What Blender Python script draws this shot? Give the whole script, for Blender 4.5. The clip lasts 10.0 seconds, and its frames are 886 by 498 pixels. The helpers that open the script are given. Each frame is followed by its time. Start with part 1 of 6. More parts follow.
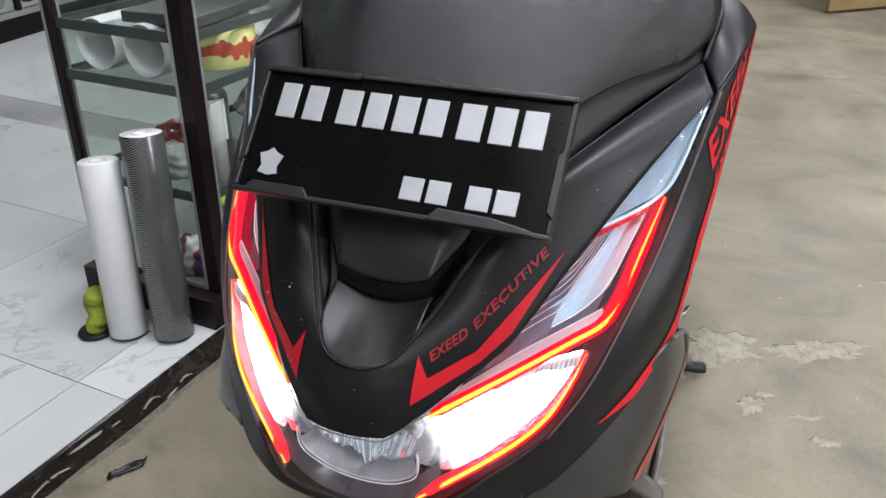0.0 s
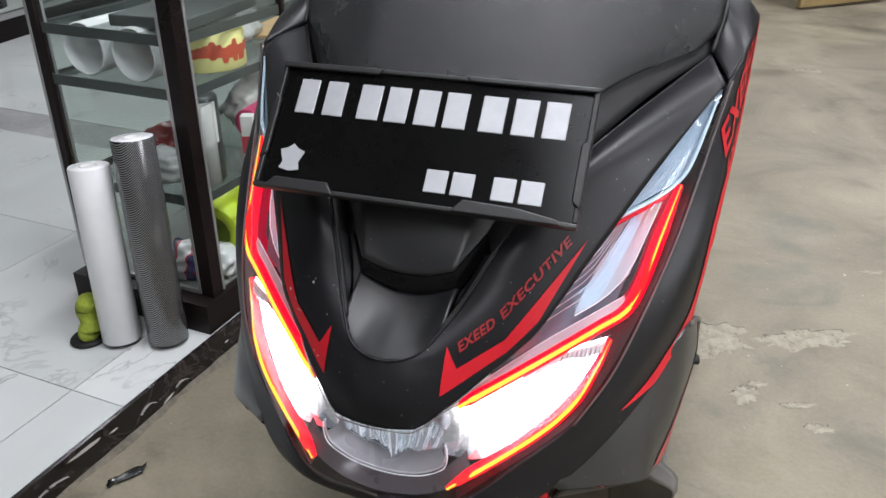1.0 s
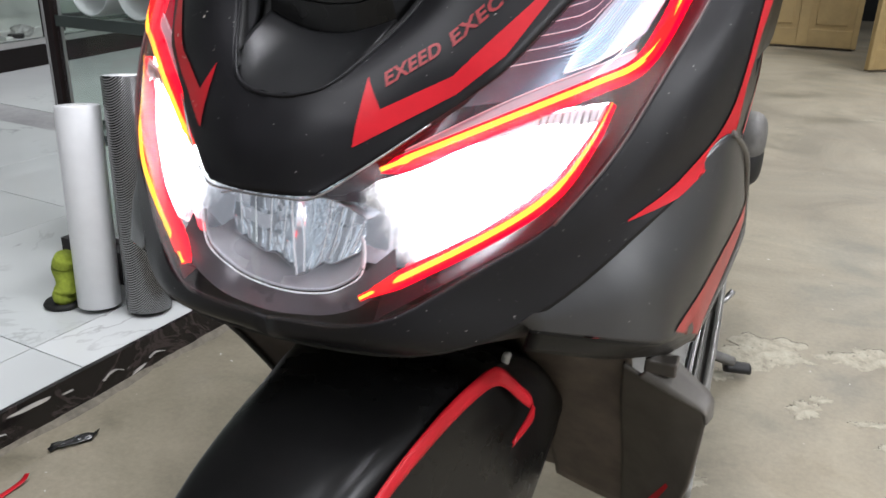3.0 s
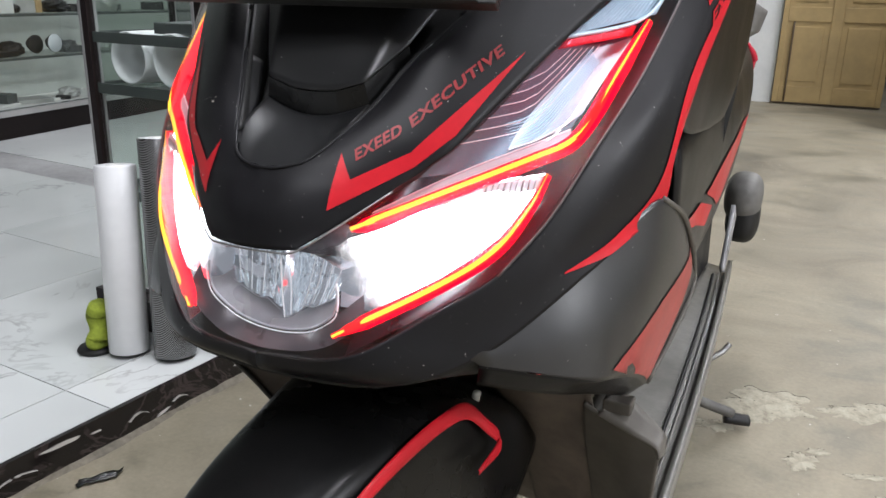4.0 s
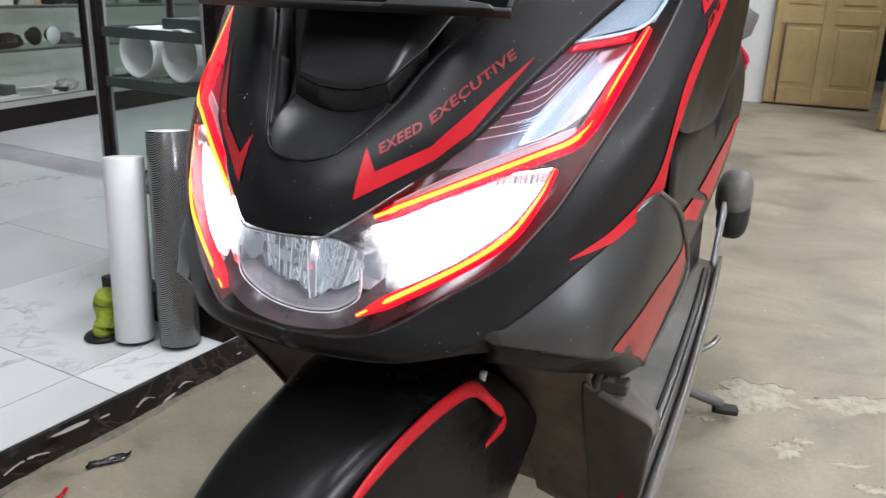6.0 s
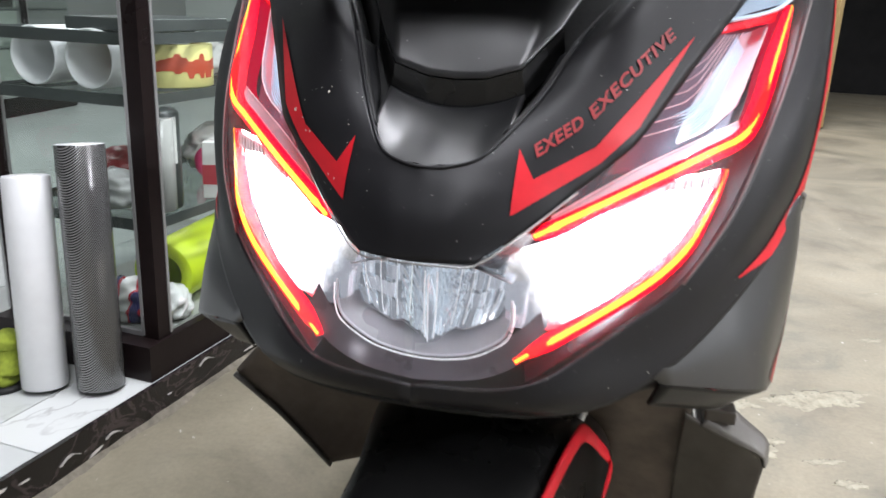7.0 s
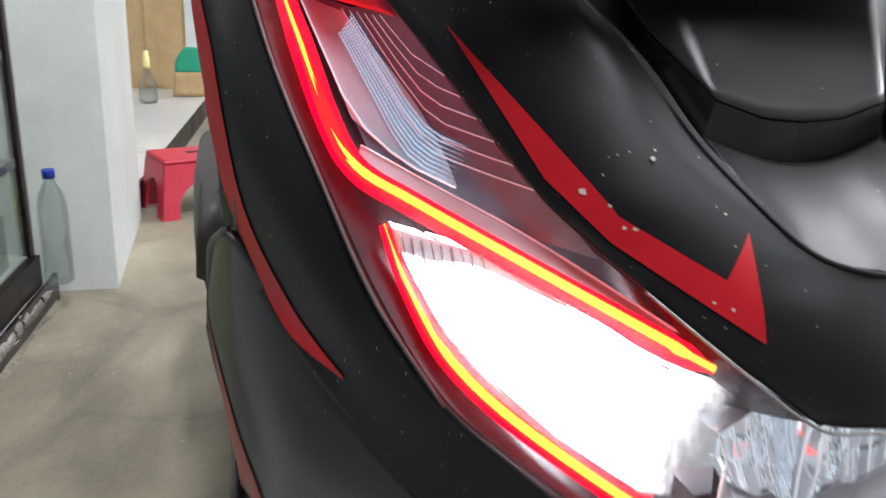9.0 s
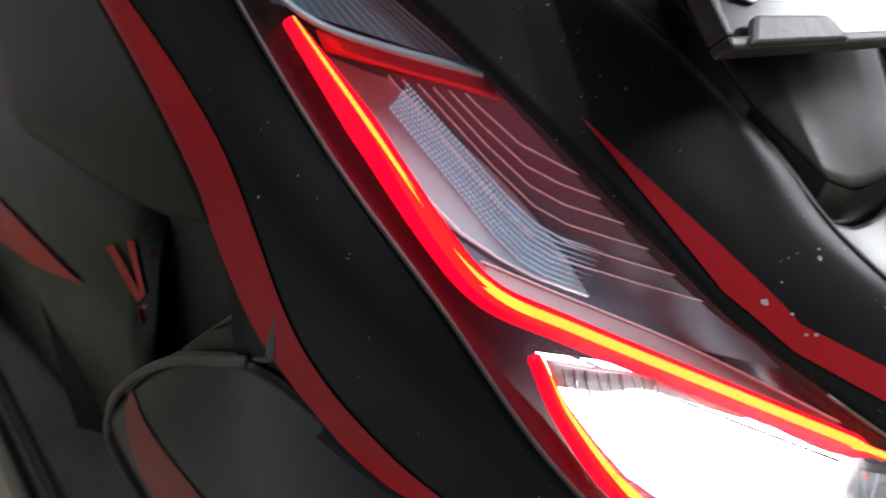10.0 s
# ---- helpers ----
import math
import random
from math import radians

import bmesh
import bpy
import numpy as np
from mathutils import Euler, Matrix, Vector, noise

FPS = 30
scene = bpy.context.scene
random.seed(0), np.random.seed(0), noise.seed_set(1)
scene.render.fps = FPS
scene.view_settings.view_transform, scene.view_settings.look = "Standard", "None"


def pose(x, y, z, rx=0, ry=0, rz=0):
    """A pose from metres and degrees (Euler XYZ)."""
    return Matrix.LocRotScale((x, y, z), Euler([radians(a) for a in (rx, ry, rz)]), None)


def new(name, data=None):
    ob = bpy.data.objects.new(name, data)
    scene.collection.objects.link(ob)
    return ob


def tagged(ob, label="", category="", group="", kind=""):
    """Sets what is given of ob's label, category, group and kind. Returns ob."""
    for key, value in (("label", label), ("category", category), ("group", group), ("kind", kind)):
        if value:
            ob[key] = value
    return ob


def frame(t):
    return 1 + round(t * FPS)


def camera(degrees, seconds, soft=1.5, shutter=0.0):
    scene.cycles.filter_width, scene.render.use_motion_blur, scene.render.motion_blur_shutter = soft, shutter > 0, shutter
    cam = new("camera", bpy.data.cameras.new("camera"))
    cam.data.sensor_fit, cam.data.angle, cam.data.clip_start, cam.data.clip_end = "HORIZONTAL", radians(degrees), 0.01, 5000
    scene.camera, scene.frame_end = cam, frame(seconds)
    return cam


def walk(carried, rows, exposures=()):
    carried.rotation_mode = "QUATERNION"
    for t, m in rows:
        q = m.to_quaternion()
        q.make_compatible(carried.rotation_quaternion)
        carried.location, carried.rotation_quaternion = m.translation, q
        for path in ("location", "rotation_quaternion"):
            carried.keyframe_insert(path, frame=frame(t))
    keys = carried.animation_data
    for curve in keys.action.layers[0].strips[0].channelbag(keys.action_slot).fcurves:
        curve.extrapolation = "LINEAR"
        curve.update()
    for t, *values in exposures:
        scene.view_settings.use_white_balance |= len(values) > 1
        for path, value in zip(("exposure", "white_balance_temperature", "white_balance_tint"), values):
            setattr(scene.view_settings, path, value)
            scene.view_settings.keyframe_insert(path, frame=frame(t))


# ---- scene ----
from mathutils.bvhtree import BVHTree

cam = camera(58.0, 10.0, shutter=0.3)
PATH = [
    # t, x, y, z, rx, ry, rz
    (0, 0.2625, -0.4942, 1.1775, 62.23, -0.37, 20.17),
    (0.5, 0.2525, -0.5011, 1.1805, 62.35, -0.1, 19.89),
    (1, 0.2261, -0.5169, 1.172, 62.4, 0.01, 18.09),
    (1.5, 0.184, -0.5283, 1.1308, 62.99, 0.17, 16.61),
    (2, 0.1767, -0.4712, 0.988, 65, -0.9, 17.84),
    (2.5, 0.2099, -0.4175, 0.8599, 66.33, -1.24, 20.23),
    (3, 0.2751, -0.3978, 0.8639, 68.23, -1.43, 22.8),
    (3.2, 0.3048, -0.3888, 0.8701, 69.17, -1.61, 23.71),
    (4.3, 0.3704, -0.4991, 0.901, 72.68, -1.21, 25.64),
    (4.5, 0.3847, -0.5162, 0.9036, 72.85, -1.72, 26.46),
    (5, 0.4190, -0.4820, 0.8985, 72.92, -1.85, 28.92),
    (5.2, 0.4341, -0.475, 0.9034, 72.65, -2.03, 30.05),
    (6.5, 0.2538, -0.5318, 0.9012, 71.62, -1.91, 19.29),
    (7, 0.1294, -0.4637, 0.867, 72.87, -2.23, 14.78),
    (7.5, 0.0290, -0.3788, 0.8680, 73.22, -2.1, 8.66),
    (8, -0.1020, -0.3640, 0.8590, 72.45, -2.77, -1.98),
    (8.2, -0.1479, -0.3648, 0.8705, 72.0, -2.45, -3.99),
    (8.5, -0.2173, -0.3595, 0.8832, 72.42, -2.29, -7.46),
    (8.7, -0.2364, -0.3206, 0.8927, 71.40, -1.82, -10.74),
    (9, -0.2480, -0.2350, 0.8705, 71.4, -2.7, -14.6),
    (9.2, -0.2553, -0.1969, 0.8720, 71.6, -3.3, -17.04),
    (9.4, -0.2726, -0.1731, 0.9014, 70.39, -2.62, -22.03),
    (9.5, -0.2904, -0.1617, 0.9008, 70.41, -3.56, -24.44),
    (9.7, -0.3278, -0.1193, 0.9083, 67.71, -3.35, -29.74),
    (9.8, -0.3556, -0.0942, 0.9148, 65.75, -3.52, -33.6),
    (9.9, -0.3764, -0.0748, 0.9212, 65.35, -4.42, -36.98),
    (10, -0.3901, -0.0699, 0.9176, 67.27, -5.09, -39.98),
]
EXPOSURES = [(0.0, -0.25), (1.5, -0.22), (2.5, -0.08), (5.2, -0.08), (6.5, 0.04), (7.0, 0.26), (7.5, 0.30), (8.0, 0.10), (8.5, -0.12), (9.0, 0.10), (9.5, -0.30), (10.0, -0.45)]
walk(cam, [(t, pose(x, y, z, rx, ry, rz)) for t, x, y, z, rx, ry, rz in PATH], EXPOSURES)

# ---- world and lights ----
world = bpy.data.worlds.new("night")
scene.world = world
world.use_nodes = True
world.node_tree.nodes["Background"].inputs[0].default_value = (0.02, 0.022, 0.03, 1)
world.node_tree.nodes["Background"].inputs[1].default_value = 0.3


def area_lamp(name, loc, sx, sy, power, colour):
    data = bpy.data.lights.new(name, "AREA")
    data.shape, data.size, data.size_y, data.energy, data.color = "RECTANGLE", sx, sy, power, colour
    ob = new(name, data)
    ob.matrix_world = pose(*loc)
    return ob


# x, y, z, power; the lamp at x 4.6 brightens the unseen east wall
# lamps out of view: some set from highlights, others added to brighten
TUBES = [(0.02, 0.85, 3.02, 70), (0.34, -1.40, 3.02, 34), (-0.13, -0.78, 3.02, 13), (1.50, 0.45, 3.02, 43), (4.6, -0.4, 3.02, 245), (1.7, 3.4, 3.02, 60), (-3.3, 3.2, 3.02, 50), (1.2, 6.0, 3.02, 105)]
for tx, ty, tz, power in TUBES:
    area_lamp("tube_light", (tx, ty, tz - 0.05), {0.85: 0.30, -0.78: 0.07}.get(ty, 0.14), 1.3, power, (0.925, 0.935, 1.0))


# ---- materials ----
def node_mat(name):
    m = bpy.data.materials.new(name)
    m.use_nodes = True
    nt = m.node_tree
    return m, nt, nt.nodes["Principled BSDF"], nt.nodes["Material Output"]


def coords(nt, scale=1.0, space="Object", stretch=(1, 1, 1)):
    tc = nt.nodes.new("ShaderNodeTexCoord")
    mp = nt.nodes.new("ShaderNodeMapping")
    mp.inputs["Scale"].default_value = [scale * s for s in stretch]
    nt.links.new(tc.outputs[space], mp.inputs["Vector"])
    return mp.outputs["Vector"]


def noise_node(nt, vec, scale, detail=5, rough=0.6, distort=0.0):
    n = nt.nodes.new("ShaderNodeTexNoise")
    n.inputs["Scale"].default_value = scale
    n.inputs["Detail"].default_value = detail
    n.inputs["Roughness"].default_value = rough
    n.inputs["Distortion"].default_value = distort
    nt.links.new(vec, n.inputs["Vector"])
    return n.outputs["Fac"]


def ramp(nt, fac, stops):
    r = nt.nodes.new("ShaderNodeValToRGB")
    e = r.color_ramp.elements
    while len(e) < len(stops):
        e.new(0.5)
    for el, (p, c) in zip(e, stops):
        el.position = p
        el.color = (*c, 1) if len(c) == 3 else c
    nt.links.new(fac, r.inputs["Fac"])
    return r.outputs["Color"]


def mix_col(nt, fac, a, b, mode="MIX"):
    m = nt.nodes.new("ShaderNodeMix")
    m.data_type, m.blend_type = "RGBA", mode
    for key, v in ((0, fac), (6, a), (7, b)):
        if isinstance(v, bpy.types.NodeSocket):
            nt.links.new(v, m.inputs[key])
        elif isinstance(v, (int, float)):
            m.inputs[key].default_value = v
        else:
            m.inputs[key].default_value = (*v, 1)
    return m.outputs[2]


def bump(nt, bsdf, height, strength, dist=0.01):
    b = nt.nodes.new("ShaderNodeBump")
    b.inputs["Strength"].default_value = strength
    b.inputs["Distance"].default_value = dist
    nt.links.new(height, b.inputs["Height"])
    nt.links.new(b.outputs["Normal"], bsdf.inputs["Normal"])


def grey(v):
    return (v, v, v)


def paint(name, col, rough, metal=0.0, spread=0.25, grain=60.0, bumpy=0.0, coat=0.0, var=0.1):
    """A surface with two scales of unevenness in tone and gloss."""
    m, nt, b, _ = node_mat(name)
    v = coords(nt)
    n1, n2 = noise_node(nt, v, 4.0), noise_node(nt, v, grain, 3)
    lo = tuple(c * (1 - spread) for c in col)
    hi = tuple(min(1, c * (1 + spread)) for c in col)
    c1 = ramp(nt, n1, [(0.3, lo), (0.7, hi)])
    c2 = ramp(nt, n2, [(0.35, grey(1 - spread * 0.6)), (0.65, grey(1.0))])
    nt.links.new(mix_col(nt, 1.0, c1, c2, "MULTIPLY"), b.inputs["Base Color"])
    nt.links.new(ramp(nt, n1, [(0.3, grey(max(0, rough - var))), (0.7, grey(min(1, rough + var)))]), b.inputs["Roughness"])
    b.inputs["Metallic"].default_value = metal
    b.inputs["Coat Weight"].default_value = coat
    if bumpy:
        bump(nt, b, n2, bumpy, 0.002)
    return m


def glow(name, col, strength):
    m, nt, b, out = node_mat(name)
    e = nt.nodes.new("ShaderNodeEmission")
    e.inputs[0].default_value, e.inputs[1].default_value = (*col, 1), strength
    nt.links.new(e.outputs[0], out.inputs["Surface"])
    return m


def clear(name, tint, ior=1.45, rough=0.02, gain=1.0):
    """Thin clear pane: see-through, with the gloss of its Fresnel."""
    m, nt, b, out = node_mat(name)
    t, g, f, mx = [nt.nodes.new("ShaderNode" + k) for k in ("BsdfTransparent", "BsdfGlossy", "Fresnel", "MixShader")]
    t.inputs[0].default_value = (*tint, 1)
    g.inputs["Roughness"].default_value = rough
    f.inputs["IOR"].default_value = ior
    cap = nt.nodes.new("ShaderNodeMath")
    cap.operation = "MINIMUM"
    cap.inputs[1].default_value = 0.4
    nt.links.new(f.outputs[0], cap.inputs[0])
    nt.links.new(cap.outputs[0], mx.inputs[0])
    nt.links.new(t.outputs[0], mx.inputs[1])
    nt.links.new(g.outputs[0], mx.inputs[2])
    nt.links.new(mx.outputs[0], out.inputs["Surface"])
    return m


def matte_black(name, col, rough, specks=0.0, spec=0.35, grain=0.12, dusty=0.755, size=2200.0):
    """Satin wrap with dust, faint wiping streaks and a fine orange-peel."""
    m, nt, b, _ = node_mat(name)
    v = coords(nt)
    big, fine = noise_node(nt, v, 7.0, 4, 0.6, 0.6), noise_node(nt, v, size, 2)
    c1 = ramp(nt, big, [(0.3, tuple(c * 0.75 for c in col)), (0.75, tuple(c * 1.35 for c in col))])
    dust = ramp(nt, noise_node(nt, v, 420.0, 2, 0.5), [(dusty, grey(0)), (dusty + 0.03, grey(1))])
    scaled = nt.nodes.new("ShaderNodeMath")
    scaled.operation = "MULTIPLY"
    scaled.inputs[1].default_value = specks
    nt.links.new(dust, scaled.inputs[0])
    nt.links.new(mix_col(nt, scaled.outputs[0], c1, (0.45, 0.44, 0.42)), b.inputs["Base Color"])
    nt.links.new(ramp(nt, big, [(0.25, grey(rough - 0.07)), (0.8, grey(rough + 0.08))]), b.inputs["Roughness"])
    bump(nt, b, fine, grain, 0.0008)
    b.inputs["Specular IOR Level"].default_value = spec
    return m


M_BLACK = matte_black("satin_black_wrap", (0.0085, 0.0082, 0.0096), 0.44, 0.9, 0.27, 0.06, 0.742)
M_SCREEN = matte_black("grained_black_wrap", (0.0080, 0.0080, 0.0094), 0.25, 0.30, 0.55, 0.80, 0.735, 1250.0)
M_SCREEN.node_tree.nodes["Bump"].inputs["Distance"].default_value = 0.0009
M_PANEL = matte_black("dark_grey_satin", (0.008, 0.0080, 0.0088), 0.34, 0.6, 0.22, 0.08)
M_SCOOP = matte_black("scoop_grey_satin", (0.009, 0.0092, 0.0100), 0.34, 0.5, 0.80, 0.12)
M_WING = matte_black("wing_grey_satin", (0.017, 0.0172, 0.0190), 0.34, 0.6, 0.80, 0.05)
M_LEG = matte_black("leg_shield_satin", (0.0075, 0.0075, 0.0080), 0.36, 0.6, 0.12, 0.06)
M_GLOSSBLACK = paint("gloss_black_plastic", grey(0.008), 0.24, 0, 0.2, 200)
M_HOUSING = paint("dark_purple_housing", (0.014, 0.010, 0.016), 0.28, 0.2, 0.2, 200)
M_VOID = paint("rough_black_plastic", grey(0.006), 0.6, 0, 0.3, 200, 0.2)
M_REDVINYL = paint("red_vinyl", (0.55, 0.012, 0.022), 0.38, 0, 0.12, 120)
M_REDVINYL.node_tree.nodes["Principled BSDF"].inputs["Specular IOR Level"].default_value = 0.28
M_REDTEXT = paint("thin_red_print", (0.30, 0.014, 0.017), 0.42, 0, 0.3, 300)
M_FENDER = paint("black_fender_plastic", grey(0.0075), 0.30, 0, 0.3, 90)
M_FENDER.node_tree.nodes["Principled BSDF"].inputs["Specular IOR Level"].default_value = 0.22
M_CHIP = paint("bare_pale_plastic", (0.62, 0.56, 0.48), 0.6, 0, 0.25, 900)
M_FADED = paint("faded_red_vinyl", (0.40, 0.055, 0.050), 0.45, 0, 0.25, 60)
M_RUBBER = paint("tyre_rubber", grey(0.02), 0.75, 0, 0.4, 90, 0.4)
M_BOARD = paint("dusty_board_plastic", (0.21, 0.205, 0.185), 0.36, 0, 0.3, 45, 0.3)
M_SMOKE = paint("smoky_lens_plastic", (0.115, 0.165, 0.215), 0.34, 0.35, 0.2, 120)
M_SIGNAL = paint("signal_reflector", (0.26, 0.36, 0.43), 0.32, 0.3, 0.2, 300)
M_LENSRIM = paint("dusty_lens_rim", (0.10, 0.080, 0.078), 0.45, 0, 0.3, 90)
M_LAMPSHELF = paint("dark_lamp_shelf", (0.085, 0.078, 0.088), 0.30, 0.1, 0.2, 90)
M_STIPPLE = paint("stippled_grey_bowl", (0.52, 0.54, 0.57), 0.3, 0.3, 0.30, 900, 0.5)
M_PEG = paint("grey_painted_metal", (0.30, 0.30, 0.31), 0.4, 0.2, 0.2, 60)
M_DIRTY = paint("dusty_grey_plastic", (0.15, 0.145, 0.135), 0.6, 0, 0.4, 40, 0.3)
M_OUTER = paint("dusty_grey_brown", (0.090, 0.080, 0.067), 0.55, 0, 0.4, 30, 0.25)
M_PALE = paint("pale_grey_plastic", (0.125, 0.115, 0.100), 0.5, 0, 0.3, 50, 0.2)
M_GUARD = paint("brown_grey_guard", (0.055, 0.048, 0.044), 0.5, 0, 0.4, 40, 0.2)
M_SPLASH = paint("dusty_brown_black", (0.125, 0.100, 0.082), 0.55, 0, 0.5, 35, 0.3)
M_PAPER_CLIP = paint("white_clip_plastic", (0.75, 0.75, 0.72), 0.5, 0, 0.1, 60)
M_ALLOY = paint("grey_alloy", grey(0.35), 0.4, 0.9, 0.2, 60)
M_CHROME = paint("chrome_reflector", (0.74, 0.78, 0.82), 0.32, 0.2, 0.1, 300)
M_BLUECHROME = paint("bluish_reflector", (0.52, 0.68, 0.76), 0.34, 0.2, 0.15, 400)
# bluish emission added to brighten the beaded ribs
M_GUIDE = paint("glowing_guide_ribs", (0.52, 0.72, 0.82), 0.34, 0.2, 0.15, 400)
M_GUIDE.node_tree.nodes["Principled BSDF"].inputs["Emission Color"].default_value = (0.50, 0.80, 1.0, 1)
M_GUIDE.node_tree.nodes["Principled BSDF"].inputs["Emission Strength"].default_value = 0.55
# pink emission added so ridges and the ledge line read brighter
M_PINKRIB = paint("glowing_pink_ribs", (0.90, 0.88, 0.90), 0.25, 0.2, 0.1, 200)
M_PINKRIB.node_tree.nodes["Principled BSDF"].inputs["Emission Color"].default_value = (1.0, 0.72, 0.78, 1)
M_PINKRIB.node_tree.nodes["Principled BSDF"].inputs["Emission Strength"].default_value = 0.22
M_PLATE = paint("plate_black", grey(0.004), 0.18, 0, 0.3, 150)
M_PLATE.node_tree.nodes["Principled BSDF"].inputs["Specular IOR Level"].default_value = 0.12
M_PLATEFRAME = paint("plate_frame_plastic", grey(0.010), 0.45, 0, 0.3, 150, 0.2)
M_SILVER = paint("pressed_silver", (0.43, 0.44, 0.46), 0.42, 0.3, 0.12, 80)
M_LED = glow("led_core", (1.0, 0.60, 0.060), 2.2)
M_LEDMID = glow("led_orange_red", (1.0, 0.014, 0.016), 2.6)
M_LEDRED = glow("led_red_diffuser", (1.0, 0.0012, 0.016), 3.4)


def beam_mat():
    """The lit reflector: full glare at its bulb side, fading raggedly towards the middle of the nose."""
    m, nt, b, out = node_mat("beam_glare")
    tc = nt.nodes.new("ShaderNodeTexCoord")
    sp = nt.nodes.new("ShaderNodeSeparateXYZ")
    nt.links.new(tc.outputs["Object"], sp.inputs[0])
    ab = nt.nodes.new("ShaderNodeMath")
    ab.operation = "ABSOLUTE"
    nt.links.new(sp.outputs["X"], ab.inputs[0])
    # the fade runs aslant: the lower side of the glare ends farther out than the upper
    dip = nt.nodes.new("ShaderNodeMath")
    dip.operation = "MULTIPLY_ADD"
    dip.inputs[1].default_value, dip.inputs[2].default_value = 0.62, -0.62 * 0.705
    nt.links.new(sp.outputs["Z"], dip.inputs[0])
    far = nt.nodes.new("ShaderNodeMath")
    nt.links.new(ab.outputs[0], far.inputs[0])
    nt.links.new(dip.outputs[0], far.inputs[1])
    n = noise_node(nt, coords(nt, 1, "Object", (1, 1, 0.45)), 120, 5, 0.7)
    ad = nt.nodes.new("ShaderNodeMath")
    ad.operation = "MULTIPLY_ADD"
    ad.inputs[1].default_value = 0.040
    nt.links.new(n, ad.inputs[0])
    nt.links.new(far.outputs[0], ad.inputs[2])
    mr = nt.nodes.new("ShaderNodeMapRange")
    for k, v in ((1, 0.062), (2, 0.128), (3, 0.22), (4, 1.0)):
        mr.inputs[k].default_value = v
    nt.links.new(ad.outputs[0], mr.inputs[0])
    b.inputs["Base Color"].default_value = (0.78, 0.81, 0.84, 1)
    b.inputs["Roughness"].default_value, b.inputs["Metallic"].default_value = 0.3, 0.45
    b.inputs["Emission Color"].default_value = (0.97, 0.98, 1.0, 1)
    pw = nt.nodes.new("ShaderNodeMath")
    pw.operation = "POWER"
    pw.inputs[1].default_value = 3.2
    nt.links.new(mr.outputs[0], pw.inputs[0])
    st = nt.nodes.new("ShaderNodeMath")
    st.operation = "MULTIPLY"
    st.inputs[1].default_value = 22.0
    nt.links.new(pw.outputs[0], st.inputs[0])
    nt.links.new(st.outputs[0], b.inputs["Emission Strength"])
    al = nt.nodes.new("ShaderNodeMapRange")
    for k, v in ((1, 0.074), (2, 0.122), (3, 0.0), (4, 1.0)):
        al.inputs[k].default_value = v
    nt.links.new(ad.outputs[0], al.inputs[0])
    nt.links.new(al.outputs[0], b.inputs["Alpha"])
    return m


M_BEAM = beam_mat()
# emission added for the beam light that the mirror catches
M_BOWL = paint("glowing_mirror", (0.80, 0.85, 0.88), 0.12, 1.0, 0.12, 250, var=0.06)
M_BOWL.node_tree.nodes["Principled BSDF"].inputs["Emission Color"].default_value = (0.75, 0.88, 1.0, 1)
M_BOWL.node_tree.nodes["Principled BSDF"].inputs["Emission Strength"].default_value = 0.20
M_LEDGE = paint("pale_pink_ledge", (0.50, 0.46, 0.50), 0.3, 0, 0.1, 120)
# emission draws the beam's glints on lamp edges and flutes
M_GLINT = paint("glint_lines", (0.85, 0.88, 0.90), 0.25, 0.2, 0.1, 200)
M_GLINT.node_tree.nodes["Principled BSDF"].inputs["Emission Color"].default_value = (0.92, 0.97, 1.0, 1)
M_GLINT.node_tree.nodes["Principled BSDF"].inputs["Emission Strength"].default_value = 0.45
# glows in place of the strip's red light falling on this wall
M_WALL = glow("red_wall_glow", (1.0, 0.012, 0.07), 0.55)
M_REDLENS = paint("red_reflector", (0.75, 0.04, 0.08), 0.2, 0.3, 0.2, 200)
M_LENS = clear("lamp_lens", (0.90, 0.88, 0.91), 1.38, 0.03)
_nt = M_LENS.node_tree
_haze, _mx = _nt.nodes.new("ShaderNodeBsdfTranslucent"), _nt.nodes.new("ShaderNodeMixShader")
_haze.inputs[0].default_value = (0.95, 0.93, 0.96, 1)
_mx.inputs[0].default_value = 0.028
_out = _nt.nodes["Material Output"]
_nt.links.new(_out.inputs["Surface"].links[0].from_socket, _mx.inputs[1])
_nt.links.new(_haze.outputs[0], _mx.inputs[2])
_nt.links.new(_mx.outputs[0], _out.inputs["Surface"])
M_GLASS = clear("cabinet_glass", (0.81, 0.865, 0.835), 1.5, 0.02)
M_SHELFGLASS = clear("shelf_glass", (0.62, 0.66, 0.65), 1.5, 0.05)
M_PET = clear("thin_clear_plastic", (0.82, 0.86, 0.86), 1.5, 0.08)


# ---- building helpers ----
def face_out(bm, ref):
    """Turns a sheet so that its front looks away from ref."""
    bm.normal_update()
    if sum(f.normal.dot(f.calc_center_median() - Vector(ref)) * f.calc_area() for f in bm.faces) < 0:
        bmesh.ops.reverse_faces(bm, faces=bm.faces)


def link(name, bm, material, parent=None, label="", smooth=True, solid=0.0, bev=0.0, ref=None):
    me = bpy.data.meshes.new(name)
    bm.normal_update()
    if ref:
        face_out(bm, ref)
    bm.to_mesh(me)
    bm.free()
    me.materials.append(material)
    for p in me.polygons:
        p.use_smooth = smooth
    ob = new(name, me)
    ob.parent = parent
    if label:
        ob["label"] = label
    if solid:
        s = ob.modifiers.new("thickness", "SOLIDIFY")
        s.thickness, s.offset = abs(solid), -1 if solid > 0 else 1
    if bev:
        b = ob.modifiers.new("edge", "BEVEL")
        b.width, b.segments, b.limit_method = bev, 2, "ANGLE"
    return ob


def part(name, bm, material, parent, label="", **kw):
    return link(name, bm, material, parent, label, **kw)


